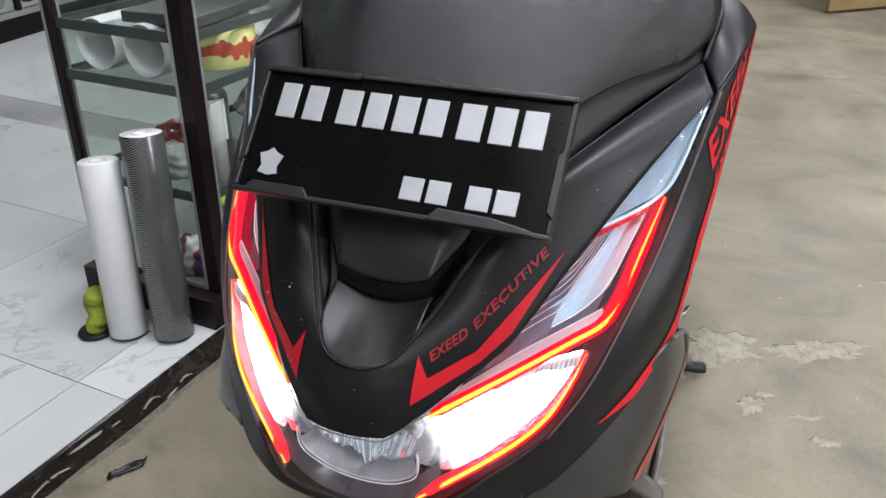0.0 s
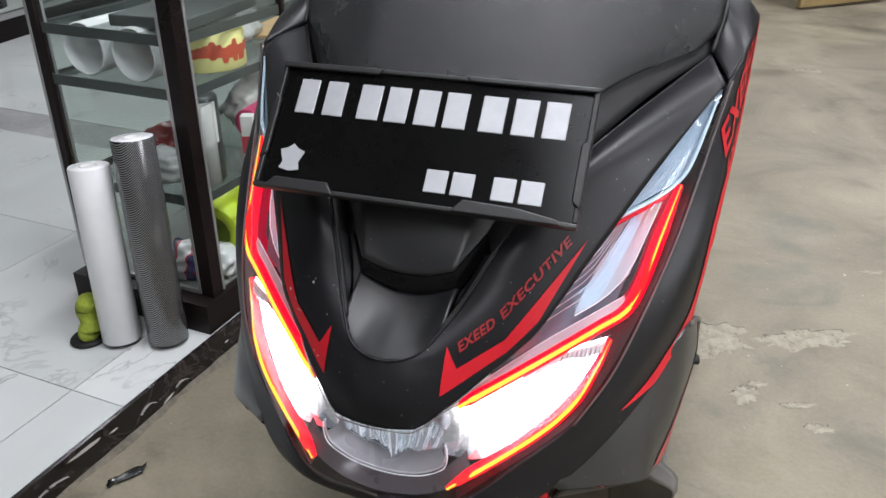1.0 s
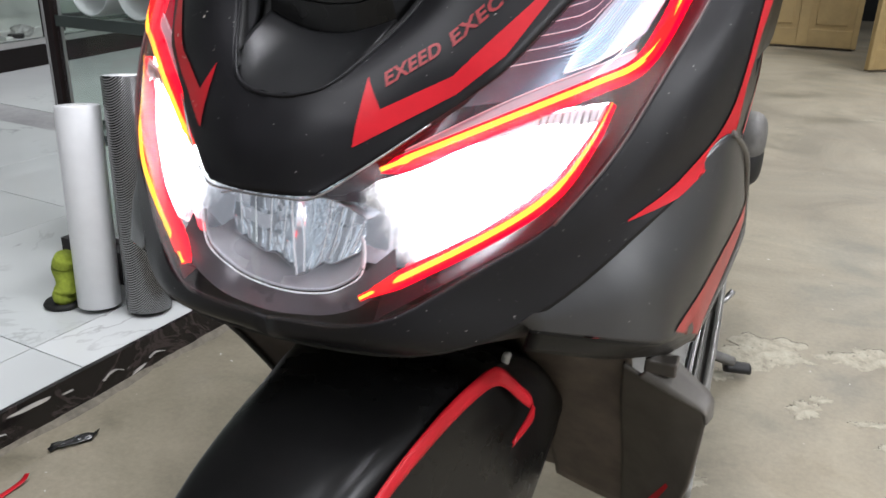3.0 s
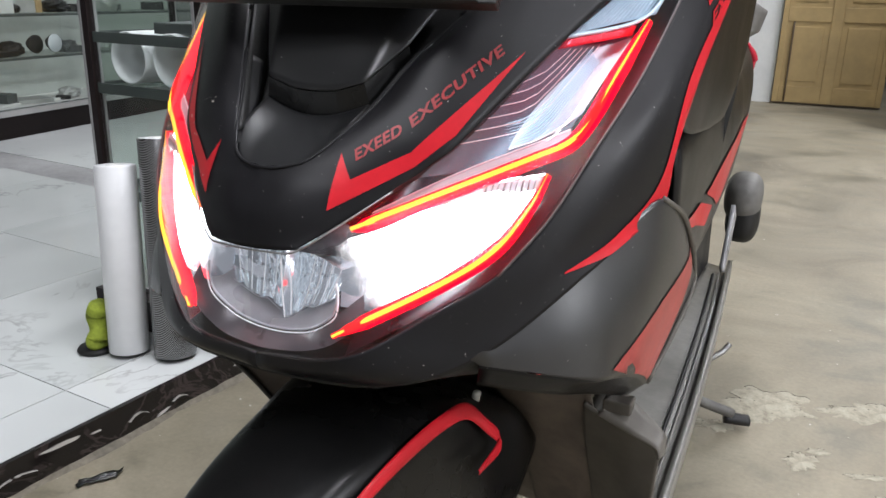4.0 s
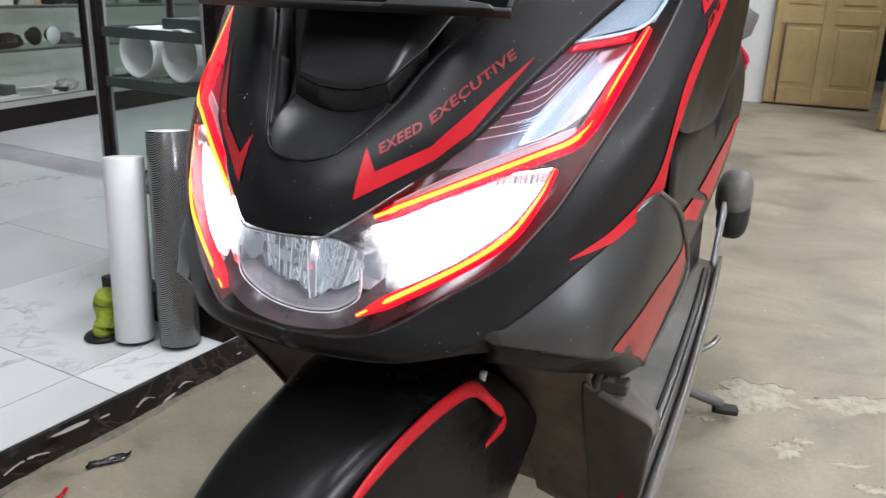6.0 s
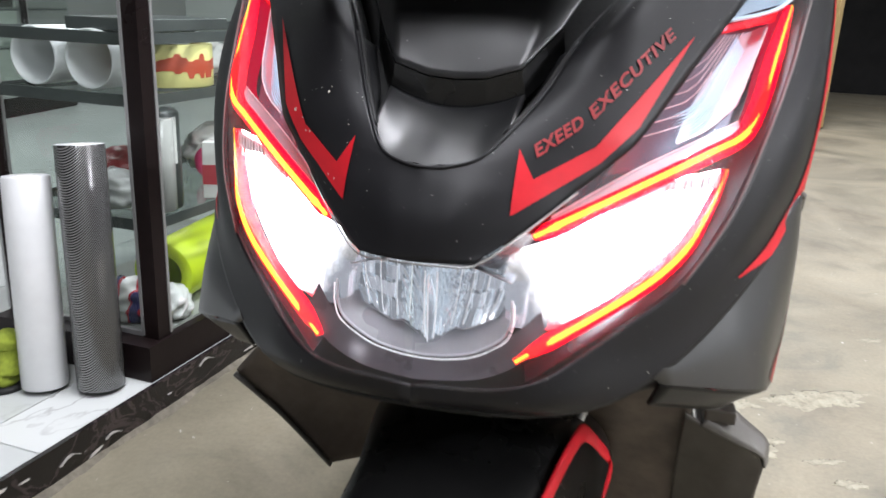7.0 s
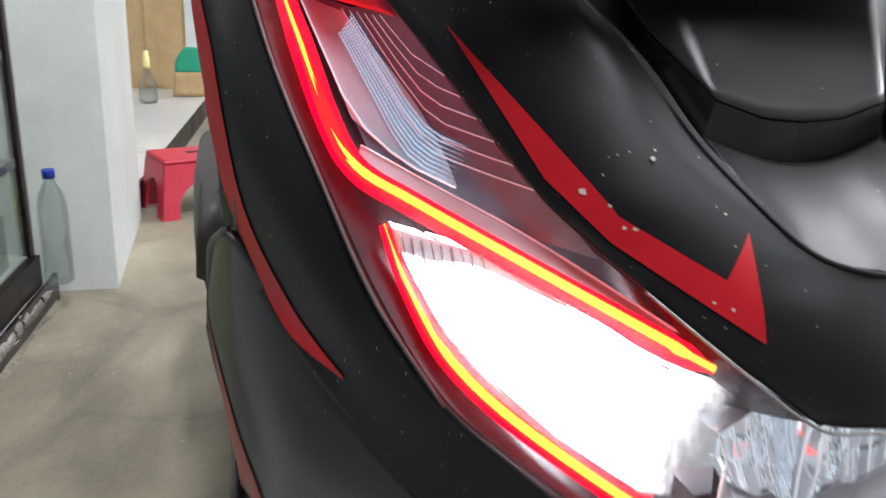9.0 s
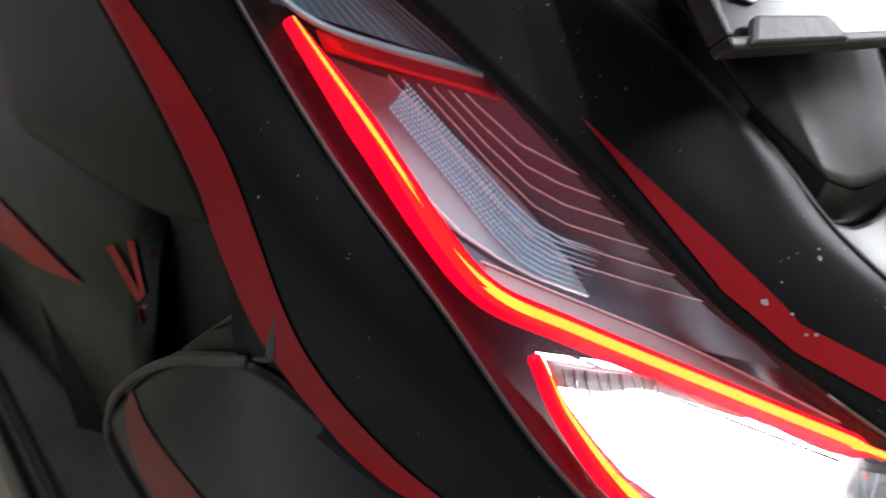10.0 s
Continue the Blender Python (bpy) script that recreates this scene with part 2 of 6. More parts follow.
def thing(name, label, category, m=None, group="", kind=""):
    ob = new(name)
    ob.matrix_world = m or Matrix()
    return tagged(ob, label, category, group, kind)


def cr(pts, n):
    """n points along a smooth curve through pts."""
    p = [Vector(q) for q in pts]
    if len(p) == 2:
        return [p[0].lerp(p[1], i / (n - 1)) for i in range(n)]
    d = [0.0]
    for a, b in zip(p, p[1:]):
        d.append(d[-1] + max((b - a).length, 1e-6) ** 0.6)
    tang = []
    for i in range(len(p)):
        if i == 0:
            tang.append((p[1] - p[0]) / (d[1] - d[0]))
        elif i == len(p) - 1:
            tang.append((p[-1] - p[-2]) / (d[-1] - d[-2]))
        else:
            tang.append((p[i + 1] - p[i - 1]) / (d[i + 1] - d[i - 1]))
    out = []
    for k in range(n):
        u = d[-1] * k / (n - 1)
        i = min(max(j for j in range(len(p)) if d[j] <= u + 1e-9), len(p) - 2)
        h = d[i + 1] - d[i]
        t = (u - d[i]) / h
        out.append((2 * t**3 - 3 * t**2 + 1) * p[i] + (t**3 - 2 * t**2 + t) * h * tang[i] + (3 * t**2 - 2 * t**3) * p[i + 1] + (t**3 - t**2) * h * tang[i + 1])
    return out


def grid(rows):
    bm = bmesh.new()
    vs = [[bm.verts.new(q) for q in r] for r in rows]
    for a, b in zip(vs, vs[1:]):
        for i in range(len(a) - 1):
            bm.faces.new((a[i], a[i + 1], b[i + 1], b[i]))
    return bm


def loft(curves, nu=40, nv=16, straight=False, flip=False):
    """A sheet through the curves; each curve smooth, and smooth from one to the next."""
    rs = [cr(c, nv) for c in curves]
    cols = []
    for j in range(nv):
        line = [r[j] for r in rs]
        if straight:
            cols.append([line[min(int(k), len(line) - 2)].lerp(line[min(int(k), len(line) - 2) + 1], k - min(int(k), len(line) - 2)) for k in np.linspace(0, len(line) - 1, nu)])
        else:
            cols.append(cr(line, nu))
    bm = grid([[c[i] for c in cols] for i in range(nu)])
    if flip:
        bmesh.ops.reverse_faces(bm, faces=bm.faces)
    return bm


def mirrored(curves):
    return [[(-x, y, z) for x, y, z in c] for c in curves]


def full(curves):
    """Half curves that end on the middle plane, carried over to the other side."""
    return [list(c) + [(-x, y, z) for x, y, z in reversed(c[:-1])] for c in curves]


def box(bm, x0, y0, z0, x1, y1, z1):
    r = bmesh.ops.create_cube(bm, size=1)
    bmesh.ops.transform(bm, verts=r["verts"], matrix=Matrix.LocRotScale(((x0 + x1) / 2, (y0 + y1) / 2, (z0 + z1) / 2), None, (abs(x1 - x0), abs(y1 - y0), abs(z1 - z0))))
    return r["verts"]


def pane(x0, y0, z0, x1, y1, z1):
    """One sheet of glass in the middle of the box given, in its thinnest direction."""
    d = [abs(x1 - x0), abs(y1 - y0), abs(z1 - z0)]
    k = d.index(min(d))
    lo, hi = [x0, y0, z0], [x1, y1, z1]
    lo[k] = hi[k] = (lo[k] + hi[k]) / 2
    i, j = [q for q in range(3) if q != k]
    bm = bmesh.new()
    vs = []
    for a, b in ((0, 0), (1, 0), (1, 1), (0, 1)):
        p = list(lo)
        p[i], p[j] = (lo, hi)[a][i], (lo, hi)[b][j]
        vs.append(bm.verts.new(p))
    bm.faces.new(vs)
    return bm


def boxed(*a):
    bm = bmesh.new()
    box(bm, *a)
    return bm


def tube(pts, radius, n=40, seg=10, flat=1.0, taper=None):
    """A rod along a smooth curve."""
    c = cr(pts, n)
    bm = bmesh.new()
    rings = []
    for i, q in enumerate(c):
        d = (c[min(i + 1, n - 1)] - c[max(i - 1, 0)]).normalized()
        a = d.cross(Vector((0, 0, 1)) if abs(d.z) < 0.95 else Vector((1, 0, 0))).normalized()
        b = d.cross(a)
        r = radius * (taper(i / (n - 1)) if taper else 1)
        rings.append([bm.verts.new(q + r * (math.cos(k * 2 * math.pi / seg) * a + flat * math.sin(k * 2 * math.pi / seg) * b)) for k in range(seg)])
    for p, q in zip(rings, rings[1:]):
        for k in range(seg):
            bm.faces.new((p[k], p[(k + 1) % seg], q[(k + 1) % seg], q[k]))
    bm.faces.new(rings[0][::-1])
    bm.faces.new(rings[-1])
    return bm


def lathe(profile, n=32, axis="Z"):
    """A turned body from (radius, height) pairs."""
    bm = bmesh.new()
    rings = []
    for r, h in profile:
        rings.append([bm.verts.new((r * math.cos(2 * math.pi * k / n), r * math.sin(2 * math.pi * k / n), h)) for k in range(n)])
    for p, q in zip(rings, rings[1:]):
        for k in range(n):
            bm.faces.new((p[k], p[(k + 1) % n], q[(k + 1) % n], q[k]))
    bmesh.ops.remove_doubles(bm, verts=bm.verts, dist=1e-6)
    if axis == "X":
        bmesh.ops.transform(bm, verts=bm.verts, matrix=pose(0, 0, 0, 0, 90, 0))
    if axis == "Y":
        bmesh.ops.transform(bm, verts=bm.verts, matrix=pose(0, 0, 0, 90, 0, 0))
    return bm


def poly_sheet(poly, cell):
    """A flat polygon (2D) cut into small cells."""
    bm = bmesh.new()
    bm.faces.new([bm.verts.new((a, b, 0)) for a, b in poly])
    xs, ys = [p[0] for p in poly], [p[1] for p in poly]
    for axis, lo, hi in ((0, min(xs), max(xs)), (1, min(ys), max(ys))):
        for v in np.arange(lo + cell, hi, cell):
            co, no = [0, 0, 0], [0, 0, 0]
            co[axis], no[axis] = v, 1
            bmesh.ops.bisect_plane(bm, geom=bm.verts[:] + bm.edges[:] + bm.faces[:], plane_co=co, plane_no=no)
    return bm


def tree_of(obs):
    bm = bmesh.new()
    for o in obs:
        bm.from_mesh(o.data)
    t = BVHTree.FromBMesh(bm)
    bm.free()
    return t


def stick(bm, tree, frm, lift=0.0009):
    """Presses a flat sheet onto a body: frm(a, b) gives the start and the way of the ray."""
    lost = []
    for v in bm.verts:
        o, d = frm(v.co.x, v.co.y)
        hit, no, _, _ = tree.ray_cast(Vector(o), Vector(d))
        if hit is None:
            hit, no, _, _ = tree.find_nearest(Vector(o) + Vector(d) * 0.5)
        if no.dot(Vector(d)) > 0:
            no = -no
        v.co = hit + no * lift
    return bm


def letters(txt, size):
    """Lettering as a flat mesh, from the built-in font, lower left at the origin."""
    cu = bpy.data.curves.new("lettering", "FONT")
    cu.body, cu.size, cu.resolution_u, cu.offset, cu.shear, cu.space_character = txt, size, 3, size * 0.028, 0.25, 1.08
    ob = bpy.data.objects.new("lettering", cu)
    me = bpy.data.meshes.new_from_object(ob)
    bm = bmesh.new()
    bm.from_mesh(me)
    bpy.data.objects.remove(ob)
    bpy.data.meshes.remove(me)
    return bm

# ---- the scooter ----
scooter = thing("scooter", "matte black scooter with red stripes and lit headlamps", "scooter")

# edges of the headlamp, from the upper tip down to the middle of the nose
EDGE_IN = [(0.250, 0.288, 0.955), (0.208, 0.208, 0.905), (0.172, 0.143, 0.856), (0.124, 0.062, 0.787), (0.091, 0.030, 0.758), (0.061, 0.001, 0.734), (0.037, -0.017, 0.718), (0.0, -0.022, 0.716)]
EDGE_OUT = [(0.256, 0.296, 0.957), (0.240, 0.238, 0.886), (0.225, 0.182, 0.828), (0.207, 0.129, 0.780), (0.188, 0.090, 0.735), (0.162, 0.058, 0.696), (0.072, -0.012, 0.640), (0.0, -0.020, 0.632)]


CORE = (0.0, 0.45, 0.72)  # inside of the bodywork


def both(name, curves, material, parent, label="", nu=40, nv=16, solid=0.003, **kw):
    a = part(name, loft(curves, nu, nv), material, parent, label, solid=solid, ref=CORE, **kw)
    b = part(name, loft(mirrored(curves), nu, nv), material, parent, label, solid=solid, ref=CORE, **kw)
    return a, b


# hood: nose and the two arms beside the scoop in one sheet
HOOD = [
    [(0.037, -0.017, 0.7185), (0.024, -0.0197, 0.7173), (0.012, -0.0215, 0.7168), (0, -0.022, 0.7165)],
    [(0.061, 0.001, 0.7345), (0.040, -0.009, 0.738), (0.020, -0.016, 0.739), (0, -0.018, 0.739)],
    [(0.078, 0.016, 0.747), (0.052, 0.003, 0.754), (0.026, -0.006, 0.757), (0, -0.008, 0.757)],
    [(0.091, 0.030, 0.7585), (0.062, 0.015, 0.766), (0.030, 0.004, 0.769), (0, 0.001, 0.771)],
    [(0.100, 0.038, 0.7655), (0.070, 0.023, 0.773), (0.040, 0.0115, 0.775), (0.014, 0.003, 0.7718)],
    [(0.109, 0.047, 0.773), (0.080, 0.032, 0.780), (0.054, 0.021, 0.781), (0.031, 0.011, 0.777)],
    [(0.124, 0.062, 0.787), (0.098, 0.049, 0.795), (0.068, 0.038, 0.797), (0.044, 0.028, 0.790)],
    [(0.148, 0.102, 0.822), (0.118, 0.085, 0.831), (0.087, 0.066, 0.824), (0.060, 0.056, 0.812)],
    [(0.172, 0.143, 0.8565), (0.140, 0.126, 0.868), (0.105, 0.100, 0.862), (0.078, 0.088, 0.845)],
    [(0.208, 0.208, 0.9055), (0.178, 0.190, 0.916), (0.148, 0.170, 0.912), (0.118, 0.155, 0.895)],
    [(0.250, 0.288, 0.956), (0.243, 0.305, 0.963), (0.238, 0.335, 0.965), (0.234, 0.362, 0.965)]]
bm = loft(HOOD, 80, 18)
for v in bm.verts:
    v.co.x = max(0.0, v.co.x)
dup = bmesh.ops.duplicate(bm, geom=bm.faces[:])
vs = [v for v in dup["geom"] if isinstance(v, bmesh.types.BMVert)]
bmesh.ops.scale(bm, vec=(-1, 1, 1), verts=vs)
bmesh.ops.reverse_faces(bm, faces=[f for f in dup["geom"] if isinstance(f, bmesh.types.BMFace)])
bmesh.ops.remove_doubles(bm, verts=bm.verts, dist=0.0004)
nose = part("nose_panel", bm, M_BLACK, scooter, solid=0.0010, ref=CORE)

# scoop, dark gap and the middle panel under the plate
scoop = part("scoop", loft(full([
    [(0.049, 0.029, 0.784), (0.031, 0.012, 0.770), (0.014, 0.003, 0.765), (0, 0.001, 0.764)],
    [(0.047, 0.033, 0.789), (0.030, 0.016, 0.7745), (0.014, 0.008, 0.7695), (0, 0.006, 0.7685)],
    [(0.046, 0.048, 0.800), (0.028, 0.037, 0.787), (0.014, 0.032, 0.783), (0, 0.030, 0.782)],
    [(0.047, 0.072, 0.811), (0.030, 0.069, 0.805), (0.014, 0.067, 0.801), (0, 0.067, 0.800)]]), 30, 33), M_SCOOP, scooter, "dark grey satin scoop", solid=0.003, ref=CORE)
part("scoop_gap", loft(full([
    [(0.050, 0.040, 0.780), (0.026, 0.030, 0.765), (0, 0.025, 0.760)],
    [(0.060, 0.075, 0.805), (0.025, 0.080, 0.798), (0, 0.080, 0.796)],
    [(0.082, 0.125, 0.842), (0.035, 0.120, 0.832), (0, 0.118, 0.830)],
    [(0.112, 0.170, 0.892), (0.05, 0.165, 0.892), (0, 0.165, 0.892)]]), 24, 25), M_VOID, scooter, solid=0.003, ref=CORE)
both("gap_wall", [
    [(0.044, 0.027, 0.789), (0.060, 0.056, 0.8115), (0.078, 0.088, 0.8445), (0.118, 0.155, 0.8945)],
    [(0.052, 0.060, 0.790), (0.066, 0.090, 0.812), (0.084, 0.120, 0.845), (0.120, 0.175, 0.892)]], M_VOID, scooter, nu=6, nv=20)
both("scoop_side", [
    [(0.036, 0.017, 0.7815), (0.0435, 0.0275, 0.7885), (0.0595, 0.0555, 0.8105), (0.0775, 0.0875, 0.8435)],
    [(0.040, 0.030, 0.782), (0.0465, 0.044, 0.792), (0.053, 0.068, 0.808), (0.066, 0.094, 0.836)]], M_SCOOP, scooter, "dark grey satin scoop wall", nu=6, nv=20)


def facets(rows, nu=4, nv=6):
    """A sheet of flat facets between rows of corner points, each row carried over to the other side."""
    full_rows = [[Vector(p) for p in r] for r in full(rows)]
    fine = [[p.lerp(q, k / nv) for p, q in zip(r, r[1:]) for k in range(nv)] + [r[-1]] for r in full_rows]
    return grid([[p.lerp(q, k / nu) for p, q in zip(r0, r1)] for r0, r1 in zip(fine, fine[1:]) for k in range(nu)] + [fine[-1]])


TONGUE = [[(0.066, 0.102, 0.8545), (0.044, 0.0715, 0.8275), (0.020, 0.0690, 0.8200), (0, 0.0690, 0.8185)],
          [(0.074, 0.115, 0.870), (0.049, 0.0860, 0.8470), (0.021, 0.0820, 0.8410), (0, 0.0815, 0.8400)],
          [(0.092, 0.142, 0.902), (0.058, 0.1140, 0.8850), (0.024, 0.1070, 0.8810), (0, 0.1060, 0.8800)],
          [(0.120, 0.180, 0.935), (0.074, 0.1650, 0.9300), (0.030, 0.1575, 0.9280), (0, 0.1560, 0.9280)]]
middle = part("middle_panel", facets(TONGUE), M_SCOOP, scooter, "dark grey satin panel", solid=0.0015, ref=CORE)
LIP_LOW = [(0.068, 0.106, 0.8330), (0.0475, 0.0735, 0.8075), (0.021, 0.0705, 0.7990), (0, 0.0700, 0.7970)]
part("tongue_lip", facets([[(x, y - 0.0006, z - 0.0012) for x, y, z in TONGUE[0]], LIP_LOW]), M_GLOSSBLACK, scooter, "glossy black lip", smooth=False, solid=0.0015, ref=CORE)
RIM = [(0.0785, 0.0885, 0.8455), (0.060, 0.056, 0.8118), (0.044, 0.028, 0.7898), (0.031, 0.011, 0.7768), (0.015, 0.003, 0.7717), (0, 0.001, 0.7704)]
part("scoop_edge", tube(full([RIM])[0], 0.0013, 90, 8), M_BLACK, scooter, "sharp black edge of the scoop")
ARM = cr([r[-1] for r in HOOD], 80)[52:]
for sgn in (1, -1):
    part("arm_edge", tube([(sgn * p.x, p.y, p.z + 0.0004) for p in ARM], 0.0015, 40, 8), M_BLACK, scooter, "sharp upper edge of the hood")
# windscreen cowl
SCREEN = [
    [(0.222, 0.348, 0.974), (0.160, 0.258, 0.962), (0.110, 0.190, 0.940), (0.05, 0.168, 0.928), (0, 0.163, 0.926)],
    [(0.240, 0.385, 0.992), (0.165, 0.275, 0.985), (0.105, 0.215, 0.975), (0.05, 0.200, 0.972), (0, 0.196, 0.970)],
    [(0.243, 0.405, 1.010), (0.165, 0.310, 1.025), (0.105, 0.262, 1.030), (0.05, 0.250, 1.032), (0, 0.246, 1.033)],
    [(0.215, 0.450, 1.080), (0.150, 0.385, 1.105), (0.095, 0.350, 1.115), (0.05, 0.340, 1.120), (0, 0.336, 1.120)]]
screen = part("windscreen_cowl", loft(full(SCREEN), 36, 41), M_SCREEN, scooter, "grained matte black cowl", solid=0.006, ref=CORE)
both("screen_gap", [
    [(0.236, 0.368, 0.967), (0.178, 0.275, 0.938), (0.120, 0.165, 0.897)],
    [(0.232, 0.400, 0.990), (0.166, 0.300, 0.975), (0.112, 0.220, 0.955)]], M_VOID, scooter, nu=5, nv=16, solid=0.004)

# caps of the fairing beside the screen
both("fairing_cap", [
    [(0.2345, 0.363, 0.9665), (0.240, 0.390, 0.990), (0.243, 0.412, 1.010), (0.236, 0.470, 1.022)],
    [(0.243, 0.330, 0.9645), (0.255, 0.372, 0.981), (0.262, 0.420, 0.998), (0.262, 0.472, 1.008)],
    [(0.2525, 0.293, 0.9595), (0.2665, 0.352, 0.9725), (0.2745, 0.405, 0.981), (0.2795, 0.466, 0.9895)]], M_BLACK, scooter, nu=14, nv=16)
for sgn in (1, -1):
    part("cap_seam", tube([(sgn * x, y - 0.002, z + 0.0012) for x, y, z in ((0.2345, 0.363, 0.9665), (0.2395, 0.388, 0.990), (0.2425, 0.410, 1.010), (0.2365, 0.470, 1.022))], 0.0022, 24, 6), M_VOID, scooter)
# side fairing from the headlamp's outer edge to the red edge line, and round the chin
SIDE = [
    [(0.256, 0.296, 0.9575), (0.268, 0.360, 0.972), (0.280, 0.465, 0.988)],
    [(0.240, 0.238, 0.8865), (0.260, 0.270, 0.885), (0.272, 0.335, 0.902)],
    [(0.225, 0.182, 0.8285), (0.248, 0.202, 0.825), (0.262, 0.238, 0.825)],
    [(0.207, 0.129, 0.7805), (0.234, 0.157, 0.775), (0.255, 0.210, 0.768)],
    [(0.188, 0.090, 0.7355), (0.215, 0.122, 0.730), (0.250, 0.206, 0.728)],
    [(0.162, 0.058, 0.6965), (0.184, 0.078, 0.690), (0.214, 0.115, 0.688)],
    [(0.120, 0.022, 0.6675), (0.137, 0.034, 0.652), (0.158, 0.048, 0.636)],
    [(0.072, -0.012, 0.6405), (0.085, -0.008, 0.627), (0.100, 0.008, 0.615)],
    [(0.0, -0.020, 0.6325), (0.0, -0.018, 0.620), (0.0, -0.004, 0.610)]]
side_r, side_l = both("side_fairing", SIDE, M_BLACK, scooter, nu=60, nv=16, solid=0.0035)
# returns of the fairing towards the rider
shield_r, shield_l = both("leg_shield", [
    [(0.280, 0.466, 0.988), (0.278, 0.550, 0.960), (0.266, 0.655, 0.893), (0.246, 0.675, 0.880)],
    [(0.272, 0.337, 0.902), (0.270, 0.470, 0.885), (0.264, 0.640, 0.828), (0.244, 0.655, 0.816)],
    [(0.262, 0.240, 0.825), (0.262, 0.350, 0.808), (0.262, 0.505, 0.768), (0.244, 0.530, 0.756)],
    [(0.2565, 0.218, 0.792), (0.2560, 0.283, 0.776), (0.2550, 0.430, 0.760), (0.244, 0.500, 0.748)]], M_LEG, scooter, "dark grey satin leg shield", nu=40, nv=22)
both("shield_hollow", [
    [(0.246, 0.214, 0.800), (0.238, 0.300, 0.790), (0.234, 0.420, 0.775)],
    [(0.236, 0.200, 0.740), (0.228, 0.290, 0.700), (0.226, 0.400, 0.690)],
    [(0.230, 0.200, 0.690), (0.222, 0.290, 0.640), (0.220, 0.400, 0.620)]], M_VOID, scooter, nu=10, nv=10)
both("front_pocket", [
    [(0.278, 0.475, 0.985), (0.15, 0.50, 1.00), (0.0, 0.50, 1.01)],
    [(0.262, 0.66, 0.84), (0.15, 0.62, 0.83), (0.0, 0.60, 0.83)],
    [(0.220, 0.60, 0.45), (0.15, 0.58, 0.42), (0.0, 0.56, 0.42)]], M_VOID, scooter, nu=14, nv=8)
part("chin_underside", loft(full([
    [(0.158, 0.048, 0.635), (0.100, 0.008, 0.614), (0.0, -0.004, 0.609)],
    [(0.190, 0.12, 0.600), (0.110, 0.10, 0.590), (0.0, 0.09, 0.590)],
    [(0.215, 0.27, 0.520), (0.120, 0.26, 0.560), (0.0, 0.26, 0.570)]]), 16, 17), M_VOID, scooter, solid=0.003, ref=CORE)

part("chin_clip", tube([(0.1020, 0.176, 0.531), (0.1000, 0.179, 0.525), (0.0985, 0.181, 0.518)], 0.0042, 8, 8, 0.7), M_PAPER_CLIP, scooter, "small white plastic clip")

# lower wings
WING = [
    [(0.150, 0.040, 0.634), (0.198, 0.098, 0.678), (0.232, 0.165, 0.718), (0.251, 0.200, 0.734), (0.260, 0.262, 0.706), (0.264, 0.345, 0.634)],
    [(0.153, 0.042, 0.632), (0.214, 0.099, 0.645), (0.243, 0.160, 0.660), (0.256, 0.205, 0.664), (0.265, 0.270, 0.650), (0.267, 0.347, 0.614)],
    [(0.156, 0.044, 0.629), (0.226, 0.103, 0.606), (0.240, 0.140, 0.596), (0.247, 0.175, 0.585), (0.248, 0.220, 0.562), (0.242, 0.276, 0.528)]]
wing_r, wing_l = both("lower_wing", WING, M_WING, scooter, "grey satin wing", nu=28, nv=28, solid=0.003)
both("wing_underside", [WING[2], [(0.150, 0.056, 0.606), (0.194, 0.108, 0.584), (0.216, 0.165, 0.562), (0.224, 0.270, 0.512)]], M_PANEL, scooter, nu=6, nv=28, solid=0.003)
both("wing_end", [
    [(0.260, 0.264, 0.705), (0.264, 0.346, 0.634), (0.2675, 0.348, 0.612), (0.242, 0.277, 0.528)],
    [(0.240, 0.275, 0.695), (0.240, 0.350, 0.625), (0.240, 0.345, 0.605), (0.222, 0.290, 0.520)]], M_DIRTY, scooter, "dusty rear edge of the wing", nu=5, nv=20, solid=0.003)
for sgn in (1, -1):
    part("wing_rim", tube([(sgn * x, y, z) for x, y, z in ((0.2515, 0.203, 0.7335), (0.2605, 0.262, 0.706), (0.264, 0.318, 0.664), (0.2655, 0.344, 0.634), (0.267, 0.346, 0.612), (0.2565, 0.312, 0.570), (0.2425, 0.276, 0.530))], 0.0034, 40, 8, 0.8), M_PALE, scooter, "dusty pale rim of the wing")
KNEE_TOP = [(0.085, 0.190, 0.575), (0.165, 0.215, 0.560), (0.232, 0.235, 0.528)]
part("splash_panel", loft([[(0.085, 0.190, 0.575), (0.140, 0.207, 0.565), (0.196, 0.226, 0.545)], [(0.095, 0.270, 0.470), (0.145, 0.266, 0.472), (0.198, 0.262, 0.474)], [(0.105, 0.320, 0.385), (0.150, 0.310, 0.387), (0.202, 0.298, 0.390)], [(0.110, 0.380, 0.270), (0.155, 0.362, 0.272), (0.204, 0.345, 0.276)]], 26, 16, True), M_SPLASH, scooter, "dusty brown-black splash panel", solid=0.004, ref=CORE)
outer = part("outer_splash", loft([[(0.190, 0.236, 0.512), (0.206, 0.236, 0.504), (0.236, 0.238, 0.4905), (0.262, 0.241, 0.479)], [(0.189, 0.252, 0.470), (0.214, 0.248, 0.470), (0.245, 0.244, 0.470), (0.2665, 0.242, 0.470)], [(0.192, 0.290, 0.388), (0.215, 0.279, 0.390), (0.240, 0.266, 0.392), (0.260, 0.252, 0.395)], [(0.194, 0.338, 0.275), (0.212, 0.322, 0.278), (0.228, 0.306, 0.282), (0.240, 0.290, 0.285)]], 26, 24, True), M_OUTER, scooter, "dusty grey-brown outer splash panel", solid=0.004, ref=CORE)
